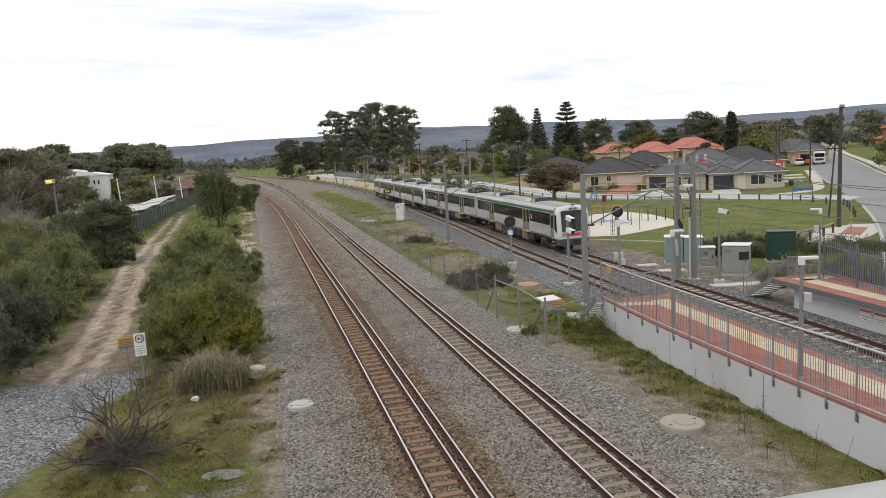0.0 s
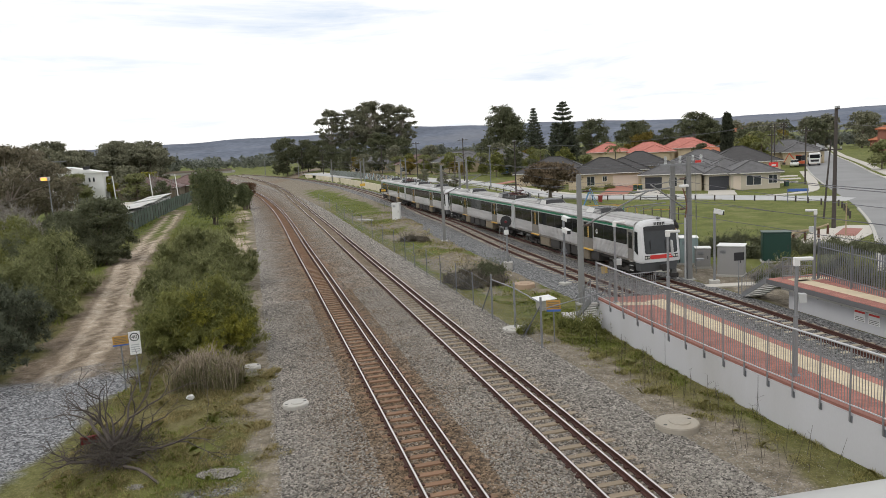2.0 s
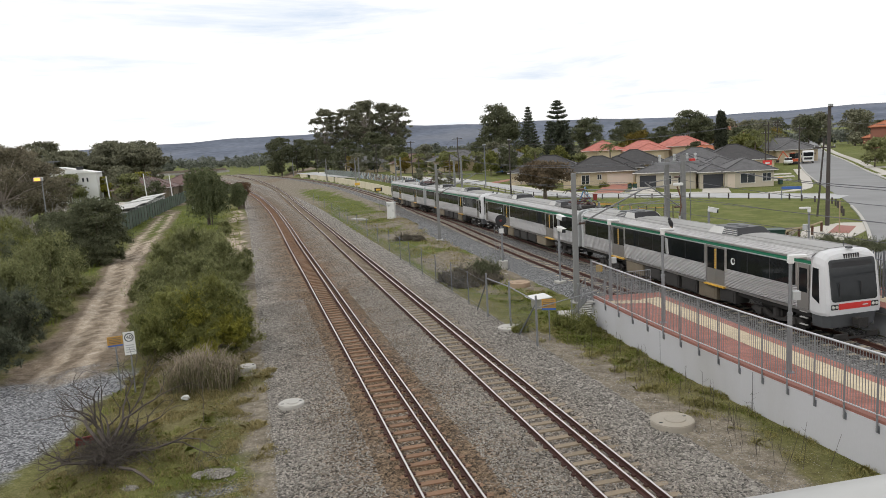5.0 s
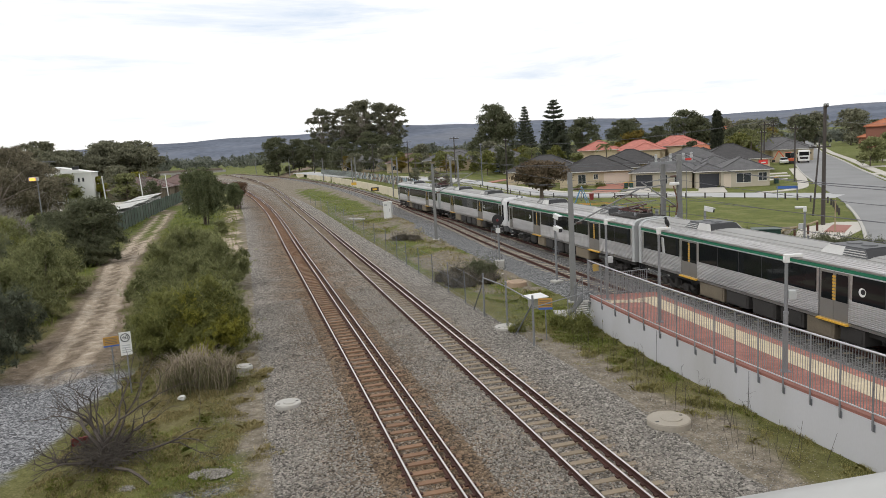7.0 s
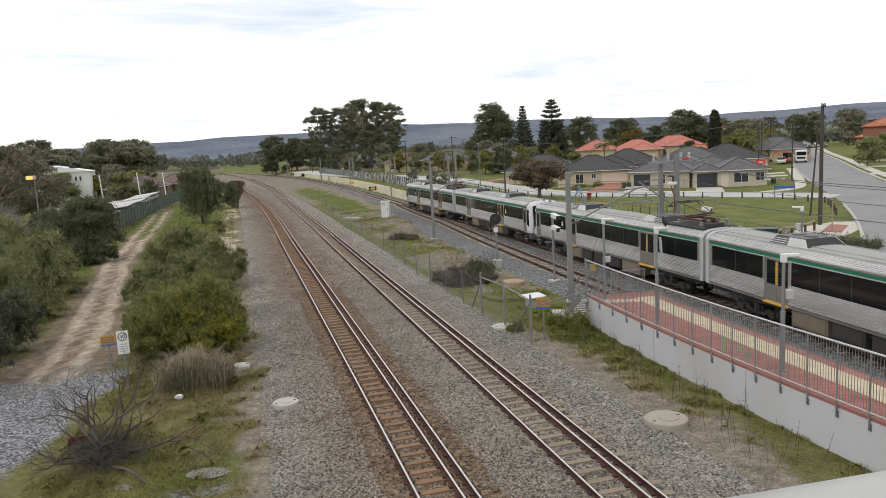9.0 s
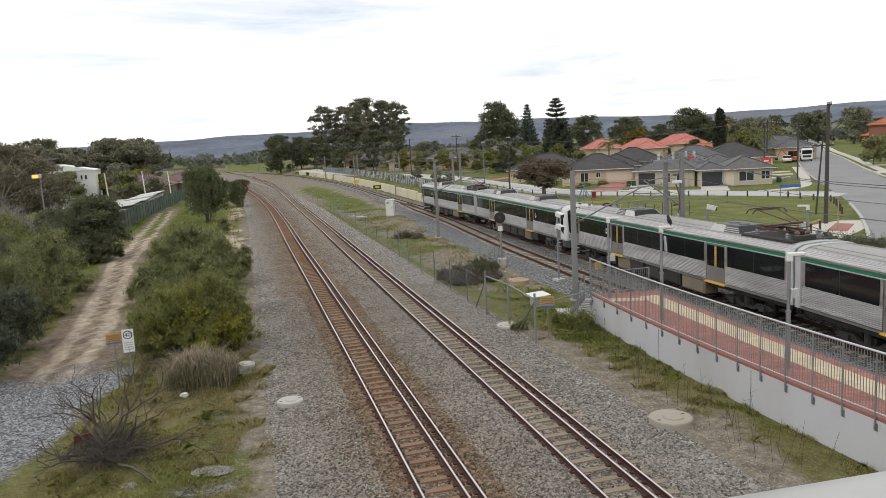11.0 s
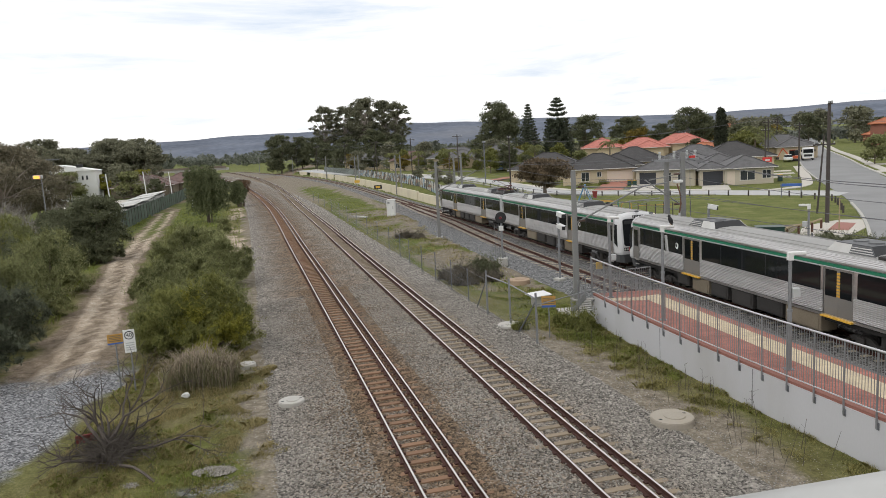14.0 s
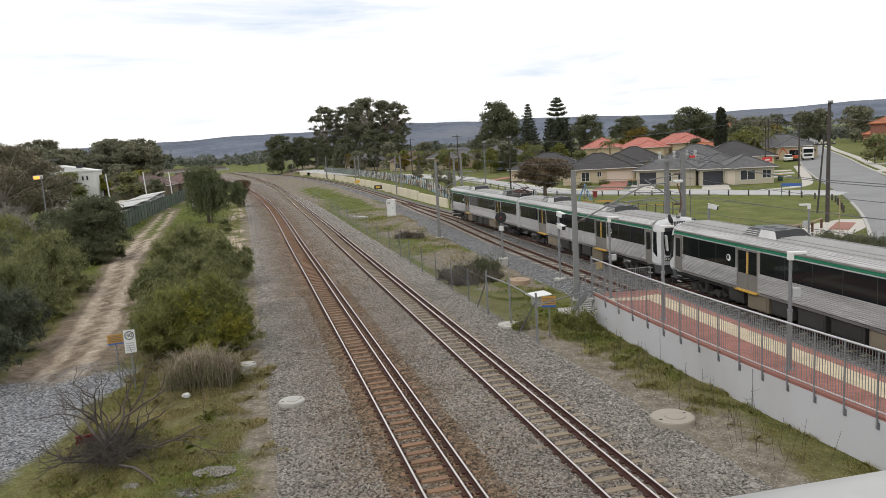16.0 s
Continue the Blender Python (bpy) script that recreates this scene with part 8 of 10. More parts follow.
M["excav"] = mat("excav", (0.50, 0.09, 0.03), 0.5, var=0.1, scale=2, fine=20, bump=0.03)
excavator(80.0, 156.0, radians(150))
M["car_silver"] = mat("car_silver", (0.55, 0.56, 0.58), 0.3, 0.3, var=0.03, scale=1, fine=10, bump=0.0)
M["car_dark"] = mat("car_dark", (0.05, 0.055, 0.065), 0.3, var=0.05, scale=1, fine=10, bump=0.0)
M["car_blue"] = mat("car_blue", (0.06, 0.16, 0.42), 0.3, var=0.05, scale=1, fine=10, bump=0.0)
car(78.2, 155.0, radians(65), M["white_paint"], "white car parked beside the truck")
car(188, 322, radians(150), M["car_dark"], "dark car parked on the verge up the street")
car(197, 333, radians(20), M["car_silver"], "silver car parked on the verge up the street")
car(17.5, 178, radians(80), M["car_blue"], "blue car parked before a house")
car(66, 190, radians(40), M["car_silver"], "silver car parked near the red roofs")


# ---- poles of the streets ----
def wood_pole(x, y, h, r=0.16, arms=((0.5, 1.1),), lean=(0, 0), label="weathered timber power pole with crossarm", light=0, material=None):
    p = empty("power_pole", Matrix.Translation((x, y, hz(x, y))), label, "power pole", "power poles")
    bar("shaft", (0, 0, -0.3), (lean[0], lean[1], h), r, material or M["wood_dark"], p, r1=r * 0.72, n=10)
    for dz, w in arms:
        t = (h - dz) / h
        c = Vector((lean[0] * t, lean[1] * t, h - dz))
        a = boxed("crossarm", (c.x - w, c.x + w, c.y - 0.22, c.y - 0.1, c.z - 0.07, c.z + 0.07), material or M["wood_dark"], p, bev=0.01)
        for k in (-0.9, -0.35, 0.35, 0.9):
            bar("insulator", (c.x + w * k, c.y - 0.16, c.z + 0.07), (c.x + w * k, c.y - 0.16, c.z + 0.25), 0.05, M["grey_paint"], a, n=8)
    if light:
        bar("lamp_arm", (lean[0] * 0.8, lean[1] * 0.8, h * 0.8), (light, 0, h * 0.8 + 0.7), 0.04, M["galv"], p)
        boxed("street_lamp", (light - 0.1 if light < 0 else light, light + 0.6 if light > 0 else light - 0.6 + 0.5, -0.12, 0.12, h * 0.8 + 0.62, h * 0.8 + 0.76), M["grey_paint"], p, bev=0.04)
    return p


wood_pole(35.4, 63.0, 10.75, 0.19, ((0.2, 0.2),), label="thick dark timber power pole at the park corner")
bar("yellow_stake", (33.9, 58.5, -0.2), (33.9, 58.5, 2.5), 0.05, M["wood_pale"])
tagged(bpy.data.objects["yellow_stake"], "thin pale marker stake in the lawn", "stake")
wood_pole(38.4, 70.2, 7.7, 0.1, ((0.9, 1.1),), (0.75, 0.3), label="leaning slim power pole with crossarm")
wood_pole(58.5, 112.5, 9.0, 0.13, ((0.6, 0.9),), (0.0, 0), light=0, label="slim grey power pole by the corner")
wood_pole(59.5, 126.0, 8.3, 0.12, ((0.5, 0.8),), label="slim grey power pole by the corner")
wood_pole(70, 147, 9.5, 0.14, ((0.6, 1.1),), label="timber power pole on the verge")
wood_pole(86, 176, 10, 0.15, ((0.6, 1.2), (1.4, 1.0)), label="timber power pole on the verge")
wood_pole(104, 214, 10, 0.15, ((0.6, 1.2), (1.4, 1.0)), label="timber power pole on the verge")
wood_pole(128, 262, 10, 0.15, ((0.6, 1.2),), label="timber power pole on the verge")
wood_pole(10.2, 131.5, 8.0, 0.11, ((0.3, 0.3),), label="slim steel street pole", material=M["galv_dark"])
wood_pole(13.5, 120, 9.3, 0.14, ((0.4, 0.3),), label="timber power pole behind the train", light=-1.2)
for x, y, h in ((2, 158, 9.5), (-9, 186, 9.5), (-20, 212, 9.5), (-33, 246, 9.5), (-48, 280, 9.5), (-63, 318, 9.5)):
    wood_pole(x + 4.5, y + 1, h, 0.14, ((0.4, 1.1),), label="timber power pole along the street")
wire("street_wire", [(39.0, 70.5, 6.8), (35.4, 63.0, 9.2), (26, 30, 9.0)], 0.012, 0.6, "power wire between street poles")
wire("street_wire", [(39.3, 70.5, 6.8), (58.5, 112.5, 8.2), (70, 147, 9.4), (86, 176, 9.9), (104, 214, 9.9), (128, 262, 9.9)], 0.012, 0.6, "power wire between street poles")
for off in (-0.9, 0.9):
    wire("street_wire", [(35.4 + off * 0.2, 63.0, 9.9), (13.5 + off, 120, 8.6), (6.5 + off, 159, 10.0), (-4.5 + off, 187, 10.2), (-15.5 + off, 213, 10.2), (-28.5 + off, 247, 10.2), (-43.5 + off, 281, 10.2)], 0.013, 1.0, "power wire between street poles")


# ---- west side: fences, buildings, poles ----
M["sheet_green"] = mat("sheet_green", (0.055, 0.085, 0.062), 0.7, var=0.25, scale=0.7, fine=10, bump=0.05, stain=(0.14, 0.16, 0.14), stain_amt=0.6)
M["sheet_pale"] = mat("sheet_pale", (0.52, 0.52, 0.50), 0.7, var=0.15, scale=0.7, fine=10, bump=0.05, stain=(0.35, 0.33, 0.30), stain_amt=0.5)
M["render_white"] = mat("render_white", (0.74, 0.74, 0.72), 0.7, var=0.05, scale=0.4, fine=8, bump=0.03)


def sheet_fence():
    """Green corrugated fence, stepped along the sandy track."""
    f = empty("sheet_fence", None, "weathered dark green corrugated sheet fence", "fence")
    pts = resample([(-39.5, 86), (-40.9, 93.5), (-43.5, 105), (-46.4, 118), (-50, 135), (-53.3, 152), (-57, 168)], 2.35)
    for a, b in zip(pts[:-1], pts[1:]):
        d = math.dist(a, b)
        yaw = math.atan2(b[1] - a[1], b[0] - a[0])
        bm = bmesh.new()
        n = 12
        top = 2.35 + random.uniform(-0.05, 0.1)
        lo, hi = [], []
        for k in range(n + 1):
            s = 0.03 * (k % 2)
            lo.append(bm.verts.new((d * k / n, s, -0.2)))
            hi.append(bm.verts.new((d * k / n, s, top)))
        for k in range(n):
            bm.faces.new((lo[k], lo[k + 1], hi[k + 1], hi[k]))
        r = bmesh.ops.extrude_face_region(bm, geom=bm.faces[:])
        bmesh.ops.translate(bm, vec=(0, 0.012, 0), verts=[v for v in r["geom"] if isinstance(v, bmesh.types.BMVert)])
        bmesh.ops.transform(bm, matrix=Matrix.Translation((*a, -0.25)) @ Matrix.Rotation(yaw, 4, "Z"), verts=bm.verts)
        part("fence_sheet", bm, M["sheet_green"], f)
        bar("post", (*a, -0.3), (*a, 2.3), 0.05, M["wood_dark"], f, n=5)
        bar("cap_rail", (*a, top - 0.23), (*b, top - 0.23), 0.04, M["sheet_green"], f, n=5)


sheet_fence()


def shed_roof(x, y, yaw, w, d, h, label):
    s = empty("shed", Matrix.Translation((x, y, -0.25)) @ Matrix.Rotation(yaw, 4, "Z"), label, "shed")
    boxed("wall", (-w, w, -d, d, 0, h), M["sheet_pale"], s, bev=0)
    bm = bmesh.new()
    prism(bm, [(-w - 0.3, h), (w + 0.3, h + 0.5), (w + 0.3, h + 0.58), (-w - 0.3, h + 0.08)], -d - 0.3, d + 0.3, "Y")
    part("roof", bm, M["sheet_pale"], s)


for x, y in ((-46.5, 108), (-49, 119), (-52.5, 131), (-55.5, 143)):
    shed_roof(x, y, math.atan2(13, -3.4) - math.pi / 2, 2.0, 4.6, 2.3, "low shed with a pale sheet roof behind the fence")


def white_building():
    b = empty("white_building", Matrix.Translation((-90.6, 186, -0.3)) @ Matrix.Rotation(radians(18), 4, "Z"), "plain white two-storey rendered building with a low gable", "building")
    boxed("wall", (-8.5, 5.0, -4, 8, 0, 7.6), M["render_white"], b, bev=0)
    bm = bmesh.new()
    prism(bm, [(-8.9, 7.6), (-3.5, 9.4), (5.4, 7.6)], -4.4, 8.4, "Y")
    part("roof", bm, M["render_white"], b)
    for x0, x1, z0, z1 in ((-6.5, -2.0, 3.6, 5.8), (1.6, 2.0, 5.4, 6.4), (2.6, 3.0, 5.4, 6.4)):
        w = boxed("window", (x0, x1, -4.06, -3.9, z0, z1), M["house_glass"], b, bev=0.02)
        boxed("sill", (x0 - 0.1, x1 + 0.1, -4.14, -4.0, z0 - 0.12, z0), M["frame_white"], w, bev=0)
    boxed("roof_unit", (0.5, 2.0, -3.5, -2.4, 8.5, 9.3), M["black"], b, bev=0.1)
    bar("aerial_mast", (-5.0, 0, 8.5), (-5.0, 0, 11.2), 0.05, M["galv_dark"], b)
    for k in range(4):
        bar("aerial_arm", (-7.0 + 0.2 * k, 0, 11.0 - 0.08 * k), (-3.2 - 0.2 * k, 0, 11.0 - 0.08 * k), 0.03, M["galv_dark"], b, n=5)


white_building()
for x, y, yw, w in ((-75, 190, 0.2, 7.5), (-68, 205, 0.15, 8.0)):
    house(x, y, yw, [(-w, w, -5, 6), (-w * 0.2, w * 0.9, -8, 2)], M["gear_tan"], M["roof_brown"], "low brick house with a dark brown tiled roof", 2.6, 24, [("window", -w * 0.7, -w * 0.7 + 1.6, 0.9, 2.1, -5)])
flat_patch("yard", [(-72, 150), (-62, 170), (-66, 182), (-84, 172), (-80, 152)], M["footpath"], "pale paved yard behind the fence", 0.04, "yard")
for x, y, h in ((-61.0, 137, 7.1), (-60.5, 153.5, 6.9), (-62.5, 174, 6.3)):
    o = empty("light_pole", Matrix.Translation((x, y, -0.3)), "plain white steel pole behind the fence", "pole", "white poles")
    bar("shaft", (0, 0, 0), (-0.35, 0, h), 0.14, M["white_paint"], o, r1=0.1)
    boxed("cap", (-0.47, -0.23, -0.12, 0.12, h, h + 0.06), M["white_paint"], o, bev=0.01)


def street_lamp(x, y, h, yaw):
    l = empty("street_lamp", Matrix.Translation((x, y, -0.3)) @ Matrix.Rotation(yaw, 4, "Z"), "grey lamp post with a lit orange lamp", "street lamp")
    bar("pole", (0, 0, 0), (0, 0, h), 0.09, M["galv"], l, r1=0.06)
    hd = boxed("lamp_head", (-0.85, 0.15, -0.2, 0.2, h - 0.1, h + 0.35), M["grey_paint"], l, "grey lamp housing", bev=0.1)
    m, n, k, b = node_mat("sodium_glow")
    b.inputs["Base Color"].default_value = (0.8, 0.4, 0.1, 1)
    b.inputs["Emission Color"].default_value = (1.0, 0.40, 0.06, 1)
    b.inputs["Emission Strength"].default_value = 1.4
    boxed("glowing_lens", (-0.72, -0.12, -0.26, -0.17, h - 0.06, h + 0.28), m, hd, "glowing orange lens", bev=0.03)


street_lamp(-43.6, 81.3, 7.85, 0.25)


# low bridge rail and white gate at the end of the sandy track
g = empty("track_gate", None, "short white gate and guard rail across the track end", "gate")
for x, y in ((-46.8, 146), (-45.6, 140), (-44.6, 134)):
    bar("post", (x, y, -0.3), (x, y, 1.2), 0.07, M["white_paint"], g)
bar("rail", (-46.8, 146, 1.0), (-44.6, 134, 1.0), 0.06, M["white_paint"], g)
bar("rail", (-46.8, 146, 0.5), (-44.6, 134, 0.5), 0.06, M["white_paint"], g)
# far road bridge deck over the line
b = empty("road_bridge", None, "low concrete road bridge in the distance", "bridge")
boxed("deck", (-190, -112, 398, 404, 1.8, 3.0), M["concrete"], b, bev=0.05)
boxed("parapet", (-190, -112, 397.6, 398, 3.0, 4.1), M["wood_grey"], b, bev=0.02)
for x in (-180, -160, -140, -120):
    boxed("pier", (x - 0.8, x + 0.8, 399, 403, -0.3, 1.8), M["concrete"], b, bev=0.05)


# ---- footbridge rail beside the camera ----
fb = empty("footbridge", None, "plain concrete footbridge landing under the camera", "footbridge")
boxed("deck", (-9.0, 2.4, -3.0, 0.2, 6.95, 7.2), M["concrete"], fb, bev=0.02)
for x in (-7.0, 1.6):
    boxed("pier", (x - 0.35, x + 0.35, -1.9, -1.2, -0.6, 6.95), M["concrete"], fb, bev=0.03)
fr = empty("footbridge_rail", None, "white painted steel footbridge rail close by", "railing")
bar("post", (0.75, 0.17, 7.19), (0.75, 0.26, 8.50), 0.03, M["rail_paint"], fr)
bm = bmesh.new()
a, c = Vector((0.06, 0.522, 8.300)), Vector((0.75, 0.26, 8.534))
rod(bm, a, c, 0.06, n=28)
part("top_tube", bm, M["rail_paint"], fr, "smooth white tube", smooth=True)


# ---- plants ----
rng = np.random.default_rng(7)


def leaves_mesh(name, centre, size, material, parent=None, label="", aspect=2.0, up=0.0, droop=0.0):
    """Many small leaves, one pointed face each, at random turns."""
    n = len(centre)
    u = rng.normal(size=(n, 3))
    u[:, 2] = u[:, 2] * (1 - abs(up)) + up * 1.6 - droop
    u /= np.linalg.norm(u, axis=1)[:, None]
    v = rng.normal(size=(n, 3))
    v -= (v * u).sum(1)[:, None] * u
    v /= np.linalg.norm(v, axis=1)[:, None]
    w = np.cross(u, v)
    s = size * rng.uniform(0.6, 1.4, (n, 1))
    tip, base = centre + u * s * 0.62 * aspect, centre - u * s * 0.38 * aspect
    vs = np.stack([base - v * s * 0.5, base + v * s * 0.5 + w * s * 0.1, tip], 1).reshape(-1, 3)
    me = bpy.data.meshes.new(name)
    me.vertices.add(3 * n)
    me.vertices.foreach_set("co", vs.astype(np.float32).ravel())
    me.loops.add(3 * n)
    me.loops.foreach_set("vertex_index", np.arange(3 * n, dtype=np.int32))
    me.polygons.add(n)
    me.polygons.foreach_set("loop_start", (np.arange(n) * 3).astype(np.int32))
    me.update(calc_edges=True)
    me.validate()
    me.materials.append(material)
    ob = new(name, me)
    if parent:
        ob.parent = parent
    if label:
        tagged(ob, label)
    return ob


def cloud(blobs, n, shell=0.55, k=24, spread=1.0):
    """Points in ellipsoids (x, y, z, rx, ry, rz), thicker towards their skins."""
    b = np.array(blobs, float)
    vol = (b[:, 3] * b[:, 4] * b[:, 5]) ** 0.72
    pick = rng.choice(len(b), n, p=vol / vol.sum())
    d = rng.normal(size=(len(b), k, 3))
    d[..., 2] += 0.25
    d /= np.linalg.norm(d, axis=2)[..., None]
    d *= (shell + (1.08 - shell) * rng.random((len(b), k, 1)))
    tuft = d[pick, rng.integers(k, size=n)] + rng.normal(size=(n, 3)) * np.array([0.24, 0.24, 0.19]) * spread
    return b[pick, :3] + tuft * b[pick, 3:]


def crown_blobs(h, r, base, k, flat=0.6, seed=0, lump=(0.19, 0.34)):
    """Uneven lumps round a crown from base height to h."""
    g = np.random.default_rng(seed)
    out = []
    for i in range(k):
        t = g.random()
        z = base + (h - base) * (0.10 + 0.86 * t)
        prof = math.sin(math.pi * min(1, 0.18 + 0.72 * t)) ** 0.7
        a = g.random() * math.tau
        q = r * prof * g.uniform(0.25, 0.85)
        s = r * g.uniform(*lump)
        out.append((q * math.cos(a), q * math.sin(a), min(z, h - s * flat * 0.8), s, s, s * flat))
    out.append((0, 0, h - r * 0.28 * flat, r * 0.3, r * 0.3, r * 0.3 * flat))
    return out


def limbs(bm, blobs, h_fork, r0, k, n=6):
    for b in blobs[:k]:
        p0 = Vector((0, 0, h_fork * random.uniform(0.55, 1.0)))
        p2 = Vector(b[:3])
        mid = p0.lerp(p2, 0.5) + Vector((0, 0, 0.12 * (p2 - p0).length))
        rod(bm, p0, mid, r0, r0 * 0.6, n)
        rod(bm, mid, p2, r0 * 0.6, r0 * 0.15, n)


def tree(label, h, r, base, leaf, n, size, k=12, trunk_r=0.25, flat=0.65, seed=0, bark="bark", category="tree", group="trees", trunks=1, shell=0.45, aspect=1.8, nlimb=8, lump=(0.19, 0.34)):
    t = empty("tree", None, label, category, group)
    bl = crown_blobs(h, r, base, int(k * 1.5), flat, seed, lump)
    bm = bmesh.new()
    for q in range(trunks):
        o = Vector((random.uniform(-0.3, 0.3) * (trunks > 1), random.uniform(-0.3, 0.3) * (trunks > 1), -0.4))
        rod(bm, o, (0, 0, base + (h - base) * 0.25), trunk_r, trunk_r * 0.6, 9)
    rod(bm, (0, 0, base + (h - base) * 0.25), (0.1 * r, 0, h * 0.8), trunk_r * 0.6, trunk_r * 0.15, 7)
    limbs(bm, bl, base + (h - base) * 0.3, trunk_r * 0.45, min(nlimb, len(bl)))
    part("trunk", bm, M[bark], t)
    leaves_mesh("crown", cloud(bl, int(n * 1.75), shell), size * 0.82, M[leaf], t, aspect=aspect)
    return t


def put(t, x, y, yaw=0.0, s=1.0, sz=None, z=None, first=False):
    """The thing itself, or a copy of it, set down at x, y."""
    m = Matrix.Translation((x, y, hz(x, y) if z is None else z)) @ Matrix.Rotation(yaw, 4, "Z")
    o = t if first else copy_thing(t, m)
    o.matrix_basis = m
    o.scale = (s, s, sz or s)
    return o


# big gums beyond the line
g1 = tree("tall grey-green gum tree with an open ragged crown", 30, 11, 8, "leaf_gum", 15000, 0.31, 78, 0.5, 0.6, 3, "bark_pale", group="tall gums", nlimb=40, lump=(0.07, 0.16))
g2 = tree("tall grey-green gum tree with several crown tiers", 27, 9, 9, "leaf_gum", 12500, 0.31, 66, 0.45, 0.6, 11, "bark_pale", group="tall gums", nlimb=36, lump=(0.08, 0.17))
g3 = tree("broad dark gum tree with a dense rounded crown", 18, 9, 0.6, "leaf_dark", 9000, 0.4, 62, 0.45, 0.65, 23, "bark", group="dark gums", lump=(0.12, 0.24))
put(g1, -28, 329, 0.3, 1.0, first=True)
put(g1, -37, 334, 2.1, 0.9)
put(g1, -20, 335, 4.0, 0.95)
put(g2, -46, 327, 0.0, 1.0, first=True)
put(g2, -14, 330, 1.2, 1.0)
put(g2, -30, 345, 3.0, 1.05)
put(g3, -66, 322, 0.2, 0.95, first=True)
put(g3, -58, 330, 1.0, 0.8)
put(g3, -50, 318, 2.0, 0.75)
put(g3, -24, 318, 2.5, 0.85)
put(g3, -36, 316, 5.1, 0.72)
put(g3, -14, 317, 3.4, 0.7)
put(g3, -44, 312, 1.4, 0.6)
put(g3, 25.5, 259, 1.0, 0.95, 1.15)
put(g3, 28, 265, 2.0, 0.8, 0.95)
put(g3, 20, 268, 4.0, 0.55)
put(g3, 58, 262, 4.0, 0.9)
put(g3, 74, 268, 3.0, 0.8)
put(g3, 83, 288, 0.4, 0.75)
put(g2, 84, 289, 2.0, 0.55)
put(g3, 86, 236, 2.2, 0.85)
put(g3, 92, 238, 0.7, 0.7)
put(g3, 79, 243, 3.3, 0.6)

# garden and street trees of middle size, in a few makes
m1 = tree("dark green leafy garden tree", 8, 3.6, 1.2, "leaf_dark", 1900, 0.36, 18, 0.2, 0.75, 31, group="garden trees")
m2 = tree("mid-green leafy garden tree in a yard", 7, 3.4, 1.0, "leaf_mid", 1900, 0.34, 18, 0.18, 0.75, 37, group="garden trees")
m3 = tree("olive-green bushy low garden tree", 6, 3.4, 0.6, "leaf_olive", 2000, 0.32, 18, 0.16, 0.7, 41, group="garden trees")
m4 = tree("golden-green flowering wattle tree", 6.5, 3.6, 0.8, "leaf_gold", 2000, 0.34, 16, 0.16, 0.7, 43, group="garden trees")
m5 = tree("dark reddish street tree with a round crown", 6.0, 4.2, 1.6, "leaf_red", 7000, 0.24, 22, 0.24, 0.62, 47, trunks=3, group="street trees")
m6 = tree("dense dark green garden tree", 9, 4.4, 0.5, "leaf_gum", 2200, 0.40, 20, 0.25, 0.8, 53, group="garden trees")
put(m5, 17.5, 109.3, 0.4, 0.96, first=True)
put(m1, 79, 182, 0.2, 1.1, first=True)
put(m2, 74, 168, 0.2, 1.0, first=True)
put(m3, 66.5, 141, 0.2, 0.55, first=True)
put(m4, 70, 240, 0.2, 1.5, first=True)
put(m6, 157, 262, 0.2, 1.42, first=True)
for t, x, y, s in ((m6, 84.9, 181, 1.1), (m4, 90, 190, 1.3), (m1, 92, 200, 1.2), (m2, 69.2, 156, 1.0), (m2, 66, 160, 0.85), (m4, 133, 288, 1.5), (m1, 152, 285, 1.5), (m6, 160, 292, 1.45), (m2, 128, 262, 1.1), (m6, 163, 268, 1.35), (m3, 82.6, 131.5, 0.88), (m3, 91, 141, 0.7), (m3, 104, 158, 0.9), (m1, 134, 212, 0.7),
                   (m1, 89.5, 212, 1.0), (m4, 96, 235, 1.2), (m6, 106, 236, 1.2), (m1, 73, 196, 0.7), (m6, 105, 250, 1.3), (m4, 114, 262, 1.4), (m1, 190, 300, 1.1), (m2, 205, 318, 1.1), (m1, 146, 300, 1.5), (m6, 188, 360, 1.5), (m1, 200, 380, 1.5)):
    put(t, x, y, x * 1.7 % 6.28, s)
g = np.random.default_rng(5)
for i in range(46):
    y = g.uniform(172, 300)
    x = -0.17 * (y - 150) + g.uniform(6, 50) - 6
    if abs(x - np.interp(y, [p[1] for p in STREET_A[::-1]], [p[0] for p in STREET_A[::-1]])) < 8:
        x += 14
    put((m1, m2, m3, m4, m6, m3, m2)[i % 7], x, y, g.uniform(0, 6.2), g.uniform(0.4, 0.85))
for i in range(12):
    put((m6, m3, m2, m4)[i % 4], g.uniform(20, 58), g.uniform(212, 250), g.uniform(0, 6.2), g.uniform(0.6, 0.95))
for t, x, y, s in ((m6, -13, 247, 1.0), (m1, -19, 249, 0.9), (m4, -27, 252, 0.9), (m2, -8, 226, 0.9), (m6, -1, 218, 0.9), (m1, -32, 262, 1.0), (m6, -24, 246, 0.75), (m3, -12, 236, 0.9), (m2, 4, 196, 0.8)):
    put(t, x, y, x, s)
